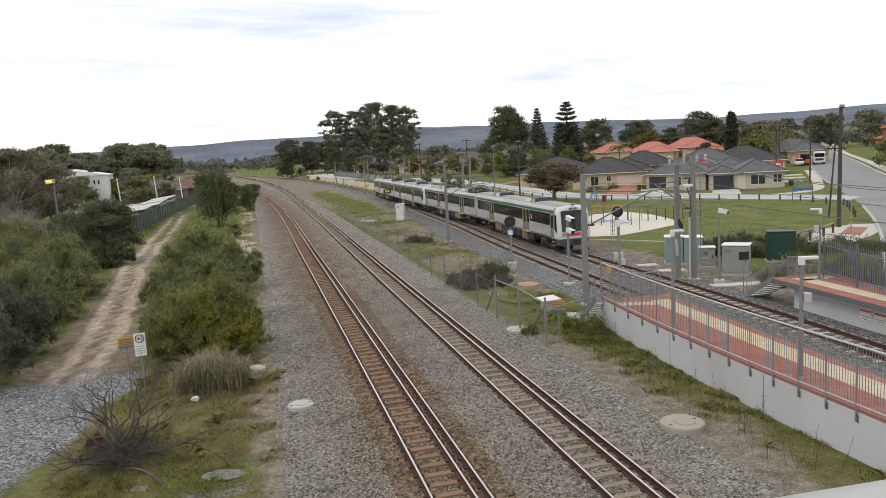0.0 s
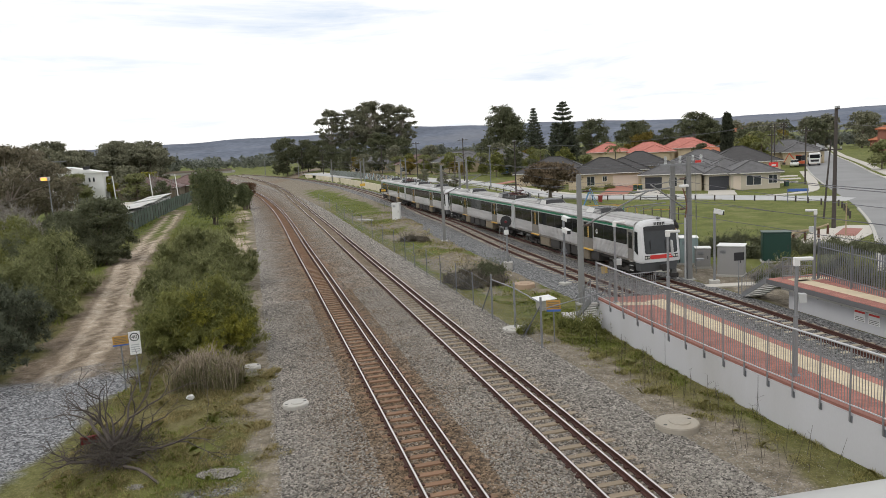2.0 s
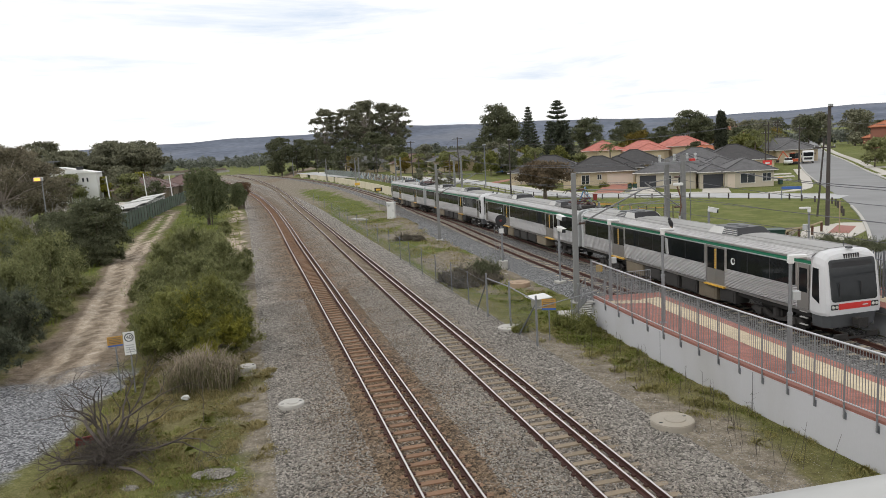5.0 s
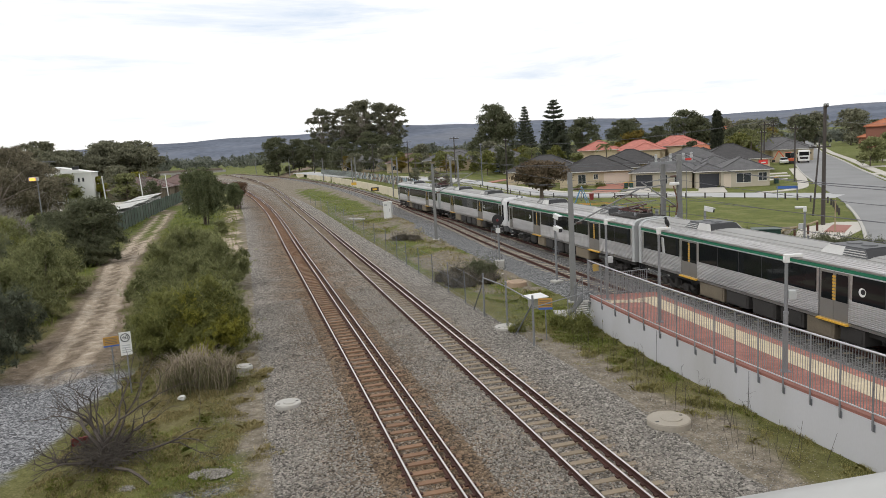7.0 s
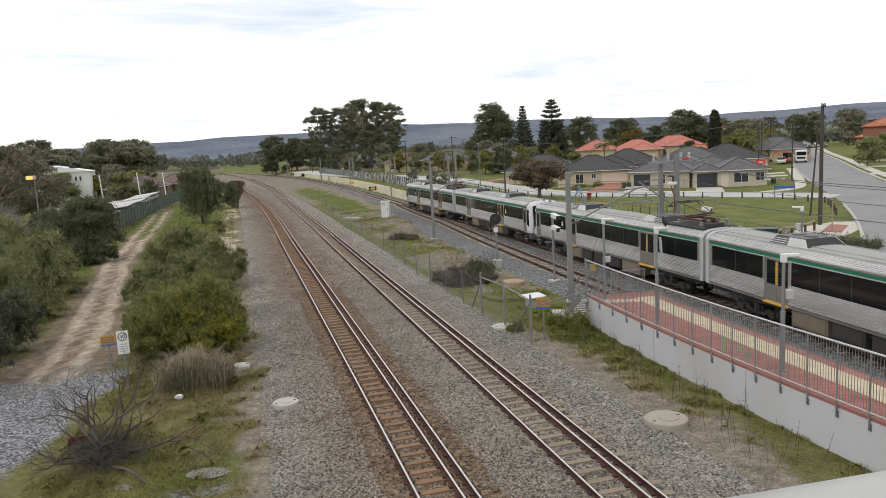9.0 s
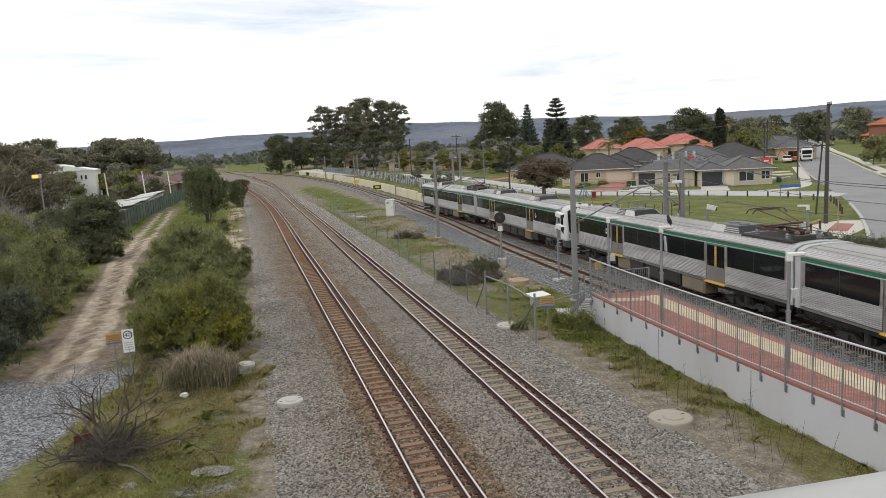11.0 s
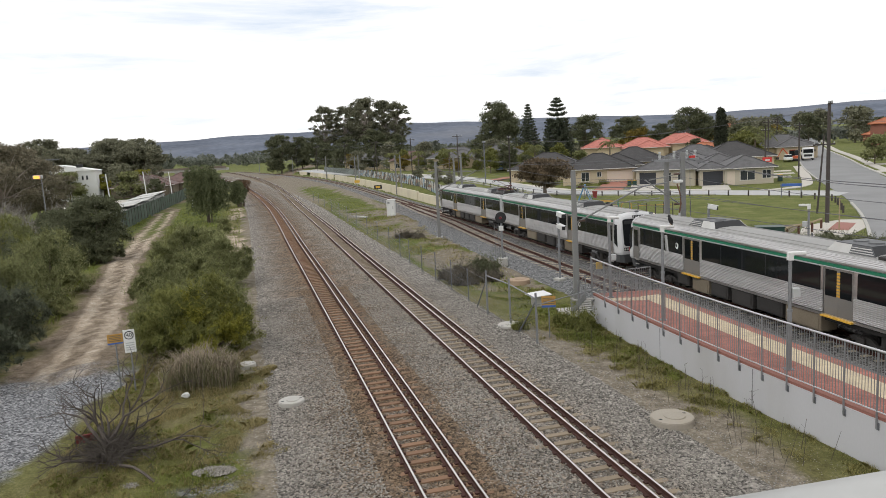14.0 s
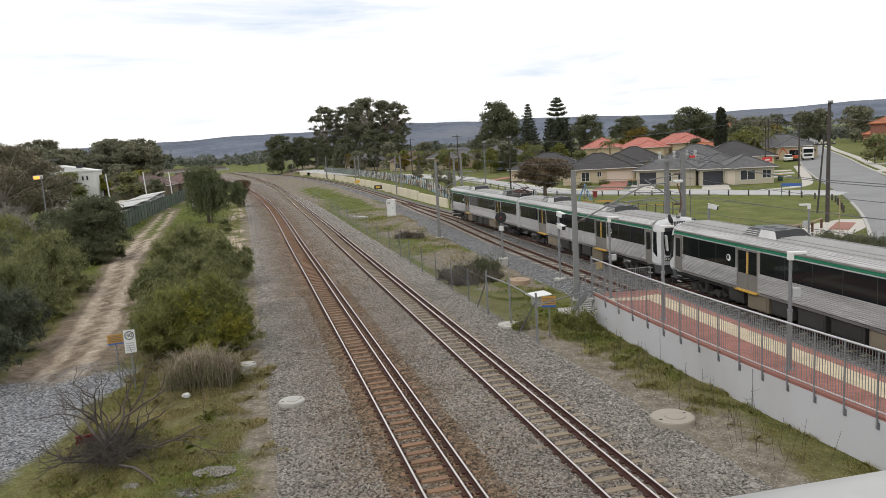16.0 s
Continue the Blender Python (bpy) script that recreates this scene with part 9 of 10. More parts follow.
for t, x, y, s in ((m4, -7.5, 219, 0.75), (m2, -3.0, 212, 0.6), (m3, 2.5, 205, 0.62), (m4, 5.0, 193, 0.5), (m2, 9.5, 197, 0.6), (m6, 13.5, 186, 0.5), (m3, 17.0, 181, 0.55), (m2, 21.5, 178, 0.5), (m1, 22.8, 166, 0.5), (m3, 19.4, 160, 0.35), (m2, 25.5, 186, 0.6)):
    put(t, x, y, x * 2.3, s)
for x, y, s in ((1.5, 140, 0.32), (-2.5, 156, 0.34), (3.2, 127, 0.3)):
    put(m6, x, y, s * 9, s)
m7 = tree("small pink blossoming garden tree", 3.6, 1.5, 0.8, "leaf_pink", 1600, 0.18, 10, 0.08, 0.8, 59, group="garden trees")
put(m7, 16.6, 141, 0, 0.62, first=True)


# ---- norfolk pines and cypress ----
def norfolk(label, h, r, tiers, n, seed, open_top=False):
    """Whorls of branches; with open_top the lower whorls close up and the last ones stand apart, tips turned up."""
    t = empty("pine_tree", None, label, "tree", "norfolk pines")
    bm = bmesh.new()
    rod(bm, (0, 0, -0.4), (0, 0, h), 0.34, 0.05, 9)
    pts = []
    gg = np.random.default_rng(seed)
    if open_top:
        rows = [(0.08 + 0.56 * i / 11, r * (1.12 - 0.42 * i / 11), 1.15) for i in range(12)] + [(0.735, 0.62 * r, 0.7), (0.81, 0.50 * r, 0.7), (0.875, 0.38 * r, 0.7), (0.93, 0.26 * r, 0.6), (0.975, 0.12 * r, 0.5)]
    else:
        rows = [(0.12 + 0.86 * i / (tiers - 1), r * (1 - i / (tiers - 1)) ** 0.95 + 0.25, 0.9) for i in range(tiers)]
    for i, (f, rr, fill) in enumerate(rows):
        z = h * f
        nb = 8
        for k in range(nb):
            a = math.tau * (k + gg.random() * 0.6) / nb + i
            tip = Vector((rr * math.cos(a), rr * math.sin(a), z + 0.16 * rr))
            rod(bm, (0, 0, z), tip, 0.06, 0.02, 5)
            m = int(fill * n / len(rows) / nb * (0.3 + 1.1 * rr / r))
            q = gg.random(m) ** 0.7
            thin = 0.16 if fill < 1 else 0.22
            pts.append(np.stack([tip.x * q + gg.normal(size=m) * 0.28, tip.y * q + gg.normal(size=m) * 0.28, z + 0.18 * rr * q * q + gg.normal(size=m) * thin * 0.7 - 0.10 * rr * np.sin(q * 3.1)], 1))
    part("trunk", bm, M["bark"], t)
    leaves_mesh("crown", np.concatenate(pts), 0.34, M["pine"], t, aspect=1.6)
    return t


np1 = norfolk("tall norfolk pine with clear tiers of branches", 18.2, 4.4, 15, 15000, 3, True)
put(np1, 37.4, 206.6, 0.2, first=True, z=2.0)
np2 = norfolk("slim norfolk pine with close tiers of branches", 16, 3.9, 16, 9000, 4)
put(np2, 33.4, 237.6, 0.2, first=True, z=4.2)
cy = empty("cypress_tree", None, "dark narrow columnar cypress tree", "tree")
bm = bmesh.new(); rod(bm, (0, 0, -0.3), (0, 0, 8.5), 0.2, 0.03)
part("trunk", bm, M["bark"], cy)
leaves_mesh("crown", cloud([(0.1 * math.sin(k), 0.1 * math.cos(k), 0.9 + 0.75 * k, 1.25 * math.sin(0.5 + 2.4 * (k + 1) / 13) ** 0.6, 1.25 * math.sin(0.5 + 2.4 * (k + 1) / 13) ** 0.6, 0.8) for k in range(12)], 12000, 0.6), 0.22, M["pine_dark"], cy, aspect=2.2, up=0.6)
put(cy, 61.4, 149.9, 0, 0.85, 1.12, first=True, z=1.7)


def palm(x, y, h, seed, f=1.0):
    p = empty("palm_tree", Matrix.Translation((x, y, hz(x, y))), "palm tree with arching feathery fronds", "palm", "palms")
    bar("trunk", (0, 0, -0.3), (0.1, 0, h), 0.2, M["bark"], p, r1=0.14)
    gg = np.random.default_rng(seed)
    for k in range(14):
        a = math.tau * k / 14 + gg.random() * 0.3
        L, lift = f * gg.uniform(1.8, 2.6), gg.uniform(0.1, 1.0)
        pts = []
        for q in np.linspace(0.1, 1, int(34 * f)):
            cx, cz = L * q, h + lift * L * q * 0.8 - 1.25 * L * q * q * 0.6
            for s in (-1, 1):
                pts.append((cx * math.cos(a) + s * math.sin(a) * 0.16, cx * math.sin(a) - s * math.cos(a) * 0.16, cz - 0.05))
        leaves_mesh("frond", np.array(pts), 0.17, M["leaf_olive"], p, aspect=2.2, droop=0.8)


for x, y, h, s in ((69.5, 152, 5.5, 1), (73.5, 160, 6.0, 2), (67.0, 158, 5.0, 3), (5, 178, 5.5, 4), (12, 186, 5.0, 5), (-3, 200, 5.5, 6), (43.5, 172, 7.0, 7), (26, 176, 5.5, 8)):
    palm(x, y, h, s)
for x, y, h, s, f in ((76.0, 165, 7.2, 9, 1.8), (79.5, 171, 7.0, 10, 1.6), (72.8, 170, 6.2, 11, 1.5)):
    palm(x, y, h, s, f)

# ---- far woods ----
pts = []
g = np.random.default_rng(9)
for i in range(330):
    a = radians(g.uniform(-47, 36))
    r = g.uniform(380, 760) if a < radians(-4) else g.uniform(330, 700)
    x, y = r * math.sin(a), r * math.cos(a)
    if a < radians(-9) and r < 520:
        r = 520 + g.uniform(0, 200); x, y = r * math.sin(a), r * math.cos(a)
    z0, hh, w = hz(x, y), g.uniform(5, 9.5) * (1.45 if a < radians(-8) else 0.55 if a > radians(6) else 0.9), g.uniform(4, 8)
    for b in range(4):
        c = (x + g.normal() * w * 0.5, y + g.normal() * w * 0.5, z0 + hh * g.uniform(0.35, 0.8))
        pts.append(cloud([(*c, w * 0.55, w * 0.55, hh * 0.28)], 64, 0.5))
tagged(leaves_mesh("far_woods", np.concatenate(pts), 1.15, M["leaf_far_haze"], aspect=1.4), "belt of distant dark grey-green trees, lightened in colour for haze", "woods", kind="stuff")

# ---- west side trees ----
w1 = tree("large grey-brown bushland tree with feathery crown", 13, 7.5, 2.0, "leaf_brown", 9000, 0.26, 36, 0.3, 0.5, 61, "bark_pale", group="bushland trees", nlimb=30, lump=(0.12, 0.26))
w2 = tree("dark dense bushland gum tree", 12, 5.5, 1.5, "leaf_gum", 5000, 0.36, 26, 0.35, 0.6, 67, "bark", group="bushland trees", nlimb=14, lump=(0.13, 0.28))
put(w1, -62, 104, 0.2, 0.98, first=True)
for x, y, s in ((-71, 96, 1.0), (-60.5, 111, 0.8), (-67, 118, 0.95)):
    put(w1, x, y, x, s)
put(w2, -100, 196, 0.2, 1.15, first=True)
for x, y, s in ((-88, 215, 1.15), (-93, 224, 1.3), (-84.5, 216, 1.2), (-105, 210, 1.15), (-115, 205, 1.1), (-100, 226, 1.35), (-88, 218, 0.8), (-96, 212, 1.0), (-110, 225, 1.2), (-122, 215, 1.3), (-103, 196, 0.9), (-125, 198, 1.1), (-98, 246, 1.4), (-108, 248, 1.45), (-126, 238, 1.5)):
    put(w2, x, y, x, s)
w3 = tree("bright green spreading tree behind the fence", 5.5, 3.0, 1.0, "leaf_bright", 3000, 0.3, 14, 0.18, 0.7, 71, group="garden trees")
put(w3, -78, 196, 0, 1.2, first=True)
put(w3, -86, 190, 1, 1.1)
put(m3, -90, 180, 2, 1.2)
put(m1, -62, 163, 1, 0.6)
put(m3, -57, 172, 1, 0.6)
put(m1, -60, 181, 3, 0.7)


def twig_tree(x, y, h, r, seed, label, material="twig_grey", thick=0.16, depth=4, spread=0.6):
    """A bare branching tree."""
    t = empty("bare_tree", Matrix.Translation((x, y, hz(x, y))), label, "bare tree")
    bm = bmesh.new()
    gg = random.Random(seed)

    def grow(p, d, L, rad, lvl):
        q = p + d * L
        rod(bm, p, q, rad, rad * 0.68, 5 if lvl > 1 else 4, caps=False)
        if lvl == 0:
            return
        for _ in range(3 if lvl > 1 else 4):
            nd = (d + Vector((gg.gauss(0, spread), gg.gauss(0, spread), gg.gauss(0.12, 0.35)))).normalized()
            grow(q if gg.random() < 0.6 else p.lerp(q, 0.6), nd, L * gg.uniform(0.6, 0.85), rad * 0.6, lvl - 1)
    for _ in range(4):
        grow(Vector((gg.gauss(0, 0.25), gg.gauss(0, 0.25), -0.2)), Vector((gg.gauss(0, 0.55), gg.gauss(0, 0.55), 1)).normalized(), h * 0.34, thick, depth)
    part("bare_crown", bm, M[material], t, "bare grey branches")
    return t


for x, y, h, s in ((-50, 84, 6.5, 1), (-55, 88, 7.0, 2), (-46, 78, 6.0, 3), (-60, 92, 7.0, 4), (-44, 86, 6.0, 5), (-52, 76, 6.0, 6), (-67, 176, 8, 7)):
    twig_tree(x, y, h, 3, s, "leafless grey tree in the bushland")


# ---- shrubs near the tracks ----
def shrub(x, y, h, r, leaf, n, size, label, seed, k=16, stretch=1.0, aspect=2.6, flat=0.8, yaw=0.0, up=0.25):
    s = empty("shrub", Matrix.Translation((x, y, hz(x, y))) @ Matrix.Rotation(yaw, 4, "Z"), label, "shrub", "lineside shrubs")
    gg = np.random.default_rng(seed)
    bl = []
    for i in range(int(k * 1.7)):
        a, q = gg.random() * math.tau, math.sqrt(gg.random()) * 0.82
        rr = r * gg.uniform(0.16, 0.30)
        z = max(rr * flat * 0.55, h * (1 - 0.75 * q * q) * gg.uniform(0.25, 0.95) - rr * 0.4)
        bl.append((r * q * math.cos(a) * stretch, r * q * math.sin(a), min(z, h - rr * flat), rr, rr, rr * flat * 1.25))
    bm = bmesh.new()
    for b in bl[:14]:
        rod(bm, (random.uniform(-0.2, 0.2), random.uniform(-0.2, 0.2), -0.2), Vector(b[:3]) * 0.9, 0.06, 0.015, 5)
    part("woody_base", bm, M["bark"], s)
    p = cloud(bl, int(n * 2.5), 0.5, 13, 0.72)
    p[:, 2] = np.maximum(p[:, 2], 0.02)
    leaves_mesh("foliage", p, size * 0.46, M[leaf], s, aspect=aspect * 2.2, up=0.55)
    # fine shoots standing out of the outline
    b = np.array(bl)
    tips = []
    for i in range(int(n * 0.06)):
        c = b[gg.integers(len(b))]
        d = gg.normal(size=3); d[2] = abs(d[2]) + 0.5
        d /= np.linalg.norm(d)
        base = c[:3] + d * c[3:] * 0.9
        L = gg.uniform(0.25, 0.8)
        for q in np.linspace(0, 1, 6):
            tips.append(base + d * L * q + gg.normal(size=3) * 0.03)
    leaves_mesh("crown", np.array(tips), size * 0.36, M[leaf], s, aspect=aspect * 2.4, up=0.65)
    return s


shrub(-11.3, 32.4, 3.9, 2.7, "leaf_mid", 17000, 0.085, "large feathery green shrub with yellow-green tips", 5, 22, 1.0)
shrub(-10.7, 31.8, 3.7, 1.9, "leaf_bright", 5200, 0.085, "bright yellow-green feathery shrub", 6, 12)
shrub(-13.0, 34.6, 3.6, 2.2, "leaf_olive", 9000, 0.09, "olive-green feathery shrub beside the ballast", 7, 16)
shrub(-12.4, 39.5, 3.3, 2.0, "leaf_olive", 6000, 0.10, "grey-olive shrub beside the track", 8, 14)
shrub(-15.4, 49.5, 4.4, 2.6, "leaf_olive", 8000, 0.11, "grey-olive feathery shrub beside the track", 9, 18)
shrub(-17.8, 52.5, 4.7, 3.0, "leaf_olive", 9000, 0.11, "dark olive shrub beside the track", 10, 18)
shrub(-17.4, 44.5, 3.0, 2.2, "leaf_olive", 6000, 0.10, "low olive shrub beside the track", 11, 14)
shrub(-21.5, 62, 3.2, 2.4, "leaf_mid", 5000, 0.13, "green shrub beside the sandy track", 12, 14)
shrub(-22.5, 70, 2.4, 2.2, "leaf_olive", 3500, 0.14, "low olive shrub beside the sandy track", 13, 12)
k = 20
for x, y, h, r, leaf in ((-19.9, 28.2, 4.3, 2.9, "leaf_tree"), (-24.2, 31.5, 4.8, 3.2, "leaf_tree"), (-21.5, 34.3, 4.0, 2.4, "leaf_tree"), (-26.5, 37.5, 5.0, 3.2, "leaf_dark"), (-24.3, 41.8, 4.4, 2.6, "leaf_olive"), (-29.5, 44.0, 5.2, 3.4, "leaf_mid"), (-26.5, 48.8, 4.8, 2.8, "leaf_olive"), (-32.5, 51.5, 5.4, 3.4, "leaf_dark"), (-30.2, 55.0, 4.8, 2.8, "leaf_olive"), (-35.5, 58.0, 5.2, 3.2, "leaf_mid"), (-29.5, 34.0, 5.4, 3.4, "leaf_dark"), (-34.5, 43.0, 5.4, 3.4, "leaf_mid"), (-26.5, 26.5, 5.0, 3.4, "leaf_dark"), (-38, 51, 5.4, 3.6, "leaf_olive"), (-42, 60, 5.4, 3.8, "leaf_mid"), (-39, 66, 5.0, 3.4, "leaf_olive")):
    near = y < 45
    shrub(x, y, h, r, leaf, 8500 if near else 4500, 0.10 if near else 0.13, "dense grey-green shrub west of the sandy track", k, 20)
    k += 1
dk = tree("dark dense broadleaf tree beside the sandy track", 7.4, 3.9, 0.4, "leaf_dark", 12000, 0.17, 30, 0.2, 0.8, 83, group="bushland trees")
put(dk, -31.6, 67.0, 0.2, 0.8, 0.82, first=True)
put(dk, -38.5, 74, 1.2, 0.62, 0.6)
for x, y, h, r in ((-33.6, 66.0, 4.6, 2.6), (-30.6, 65.4, 3.2, 2.0), (-36.2, 69.5, 5.0, 2.8)):
    shrub(x, y, h, r, "leaf_dark", 6000, 0.13, "dark dense shrub under the broadleaf tree", k, 18)
    k += 1


def weeping_tree(x, y, h, r, base, leaf, label, seed, strands=480):
    """A peppermint: several leaning stems under a domed crown that hangs in strands."""
    t = empty("tree", Matrix.Translation((x, y, hz(x, y))), label, "tree", "track trees")
    gg = np.random.default_rng(seed)
    bm = bmesh.new()
    tops = []
    for k in range(7):
        a = math.tau * k / 7 + gg.uniform(-0.4, 0.4)
        q = gg.uniform(0.25, 0.6) * r
        top = Vector((q * math.cos(a), q * math.sin(a), h * gg.uniform(0.62, 0.85)))
        mid = Vector((top.x * 0.35, top.y * 0.35, h * 0.4))
        rod(bm, (0.3 * math.cos(a), 0.3 * math.sin(a), -0.3), mid, 0.075, 0.06, 6)
        rod(bm, mid, top, 0.06, 0.02, 6)
    part("trunk", bm, M["bark"], t, "thin dark stems")
    pts = []
    lobes = [(gg.uniform(-0.62, 0.62) * r, gg.uniform(-0.62, 0.62) * r, gg.uniform(0.42, 0.84) * h, gg.uniform(0.36, 0.6) * r) for _ in range(13)]
    lobes.append((0, 0, h * 0.84, r * 0.5))
    for _ in range(strands):
        lx, ly, lz, lr = lobes[gg.integers(len(lobes))]
        d = gg.normal(size=3); d[2] = abs(d[2]) * 0.8
        d /= np.linalg.norm(d)
        o = np.array((lx, ly, lz)) + d * lr * np.array((1, 1, 0.75))
        o[2] = min(o[2], h)
        L = (o[2] - base * gg.uniform(0.7, 1.5)) * gg.uniform(0.1, 1.0) ** 1.25
        m = int(26 + 12 * L)
        q = gg.random(m)
        pts.append(o + np.stack([gg.normal(size=m) * 0.16 + d[0] * 0.3 * q, gg.normal(size=m) * 0.16 + d[1] * 0.3 * q, -L * q], 1))
    leaves_mesh("crown", np.concatenate(pts), 0.11, M[leaf], t, aspect=3.0, droop=1.0)
    return t


weeping_tree(-31.6, 101.5, 8.75, 2.75, 1.0, "leaf_weep", "rounded dark green weeping tree beside the track", 89)
weeping_tree(-34.3, 128, 5.0, 1.45, 0.5, "leaf_weep", "smaller dark tree beside the track", 90, 240)
weeping_tree(-34.0, 129.3, 5.3, 1.3, 2.9, "leaf_rust", "rust-brown topped tree beside the track", 91, 110)
put(m6, -76.8, 180, 1.0, 0.95)
put(m3, -74, 178, 2.0, 1.1)
put(m3, -24.5, 84, 1.0, 0.3)


# ---- dead bush, reeds, grasses ----
def dead_bush(x, y):
    d = empty("dead_bush", Matrix.Translation((x, y, hz(x, y))), "dead leafless bush with tangled dark branches", "dead bush")
    gg = random.Random(4)
    bm = bmesh.new()

    def grow(b, p, dr, L, rad, lvl):
        segs = 3
        for _ in range(segs):
            q = p + dr * (L / segs)
            rod(b, p, q, rad, rad * 0.88, 5, caps=False)
            p, rad = q, rad * 0.88
            dr = (dr + Vector((gg.gauss(0, 0.27), gg.gauss(0, 0.27), gg.gauss(0.03, 0.2)))).normalized()
        if lvl:
            for _ in range(gg.choice((2, 3))):
                nd = (dr + Vector((gg.gauss(0, 0.6), gg.gauss(0, 0.6), gg.gauss(0.08, 0.4)))).normalized()
                grow(b, p, nd, L * gg.uniform(0.55, 0.8), rad * 0.72, lvl - 1)
    # upright stems, then low arching ones
    for i in range(8):
        a = math.tau * i / 8 + gg.random()
        grow(bm, Vector((gg.gauss(0, 0.3), gg.gauss(0, 0.3), 0)), Vector((math.cos(a), math.sin(a), gg.uniform(1.3, 3.6))).normalized(), gg.uniform(1.1, 1.6), gg.uniform(0.04, 0.075), 3)
    for i in range(9):
        a = math.tau * i / 9 + gg.random()
        grow(bm, Vector((gg.gauss(0, 0.3), gg.gauss(0, 0.3), 0.05)), Vector((math.cos(a), math.sin(a), gg.uniform(0.3, 1.0))).normalized(), gg.uniform(0.55, 0.95), gg.uniform(0.035, 0.06), 3)
    part("branch_tangle", bm, M["dead_wood"], d)
    bm = bmesh.new()
    grow(bm, Vector((0.7, -0.8, 0.12)), Vector((1, -0.45, 0.02)).normalized(), 1.6, 0.055, 3)
    part("fallen_branch", bm, M["dead_wood"], d)
    bm = bmesh.new()
    grow(bm, Vector((0.5, -0.2, 0.15)), Vector((1, 0.35, 0.25)).normalized(), 1.5, 0.05, 3)
    part("fallen_branch", bm, M["dead_wood"], d)
    bm = bmesh.new()
    for _ in range(1500):
        p = Vector((gg.gauss(0.15, 0.5), gg.gauss(-0.1, 0.4), gg.uniform(0.02, 0.6)))
        rod(bm, p, p + Vector((gg.gauss(0, 0.3), gg.gauss(0, 0.3), gg.gauss(0.1, 0.2))), 0.007, 0.004, 3, caps=False)
    tagged(part("dry_twig_mass", bm, M["dead_twig"], d), kind="stuff")


dead_bush(-10.2, 20.6)


def blades(name, pts, h, material, label, lean=0.9, width=0.014, category="grass", tuft=1.3):
    """Thin bent blades, one strip each, taller where they stand in tufts."""
    n = len(pts)
    tall = np.array([noise.noise((p[0] / tuft, p[1] / tuft, 7.7)) + 0.5 * noise.noise((p[0] / 0.35, p[1] / 0.35, 1.7)) for p in pts])[:, None]
    hgt = h * rng.uniform(0.5, 1.3, (n, 1)) * np.clip(0.65 + 1.7 * tall, 0.18, 2.4)
    a = rng.random(n) * math.tau
    side = np.stack([np.cos(a), np.sin(a), 0 * a], 1) * width
    b = rng.random(n) * math.tau
    ln = np.stack([np.cos(b), np.sin(b), 0 * b], 1) * hgt * lean * rng.random((n, 1))
    up = np.array([0, 0, 1.0])
    vs = np.stack([pts - side, pts + side, pts + side * 0.7 + up * hgt * 0.62 + ln * 0.35, pts + up * hgt * (1 - 0.25 * lean) + ln, pts - side * 0.7 + up * hgt * 0.62 + ln * 0.35], 1).reshape(-1, 3)
    i = np.arange(n)[:, None] * 5
    me = bpy.data.meshes.new(name)
    me.vertices.add(len(vs)); me.vertices.foreach_set("co", vs.astype(np.float32).ravel())
    me.loops.add(5 * n); me.loops.foreach_set("vertex_index", (i + np.arange(5)).astype(np.int32).ravel())
    me.polygons.add(n); me.polygons.foreach_set("loop_start", (np.arange(n) * 5).astype(np.int32))
    me.update(calc_edges=True); me.validate()
    me.materials.append(material)
    return tagged(new(name, me), label, category, kind="stuff")


def scatter(n, x0, x1, y0, y1, keep):
    x, y = rng.uniform(x0, x1, n), rng.uniform(y0, y1, n)
    k = keep(x, y)
    x, y = x[k], y[k]
    return np.stack([x, y, land(x, y)], 1)


def patchy(x, y, s=1.6, lo=-0.1):
    return np.array([noise.noise((a / s, b / s, 2.2)) + rng.normal() * 0.15 > lo for a, b in zip(x, y)])


left_of = lambda x, y: np.interp(y, *DUAL_A) - x
wavy = lambda y: 0.75 * np.sin(y * 0.83) + 0.5 * np.sin(y * 2.3 + 1) + 0.3 * np.sin(y * 5.1)
verge = lambda x, y: (left_of(x, y) > 4.7 + 0.6 * wavy(y)) & (x > -11.6 - 0.13 * (y - 18)) & patchy(x, y, 1.1, -0.22) & (np.hypot((x + 6.7) / 0.8, (y - 19.5) / 0.55) > 1)
blades("verge_grass", scatter(290000, -14.5, 0, 13, 33, verge), 0.17, M["grass_blade"], "rough tufted winter grass beside the ballast", 1.5, 0.007, tuft=0.8)
blades("verge_green", scatter(90000, -14.5, 0, 13, 33, lambda x, y: (left_of(x, y) > 5.3 + 0.6 * wavy(y)) & (x > -11.6 - 0.13 * (y - 18)) & (patchy(x, y, 2.2, 0.1) | (np.hypot(x + 10.0, y - 17.5) < 2.4))), 0.22, M["grass_green"], "lush green grass clumps beside the ballast", 1.5, 0.007, tuft=0.8)
wall_side = lambda x, y: np.interp(y, *NEAR_WALL) - x
blades("wall_grass", scatter(150000, 3, 11, 14, 36, lambda x, y: (wall_side(x, y) > 0.02) & (wall_side(x, y) < 1.0 + 0.13 * (y - 16) + 0.35 * np.sin(y * 2.1) + 0.3 * np.sin(y * 5.3)) & (patchy(x, y, 0.9, -0.08) | (wall_side(x, y) < 0.25))), 0.15, M["grass_wall"], "rough grass against the platform wall", 1.5, 0.006, tuft=0.7)
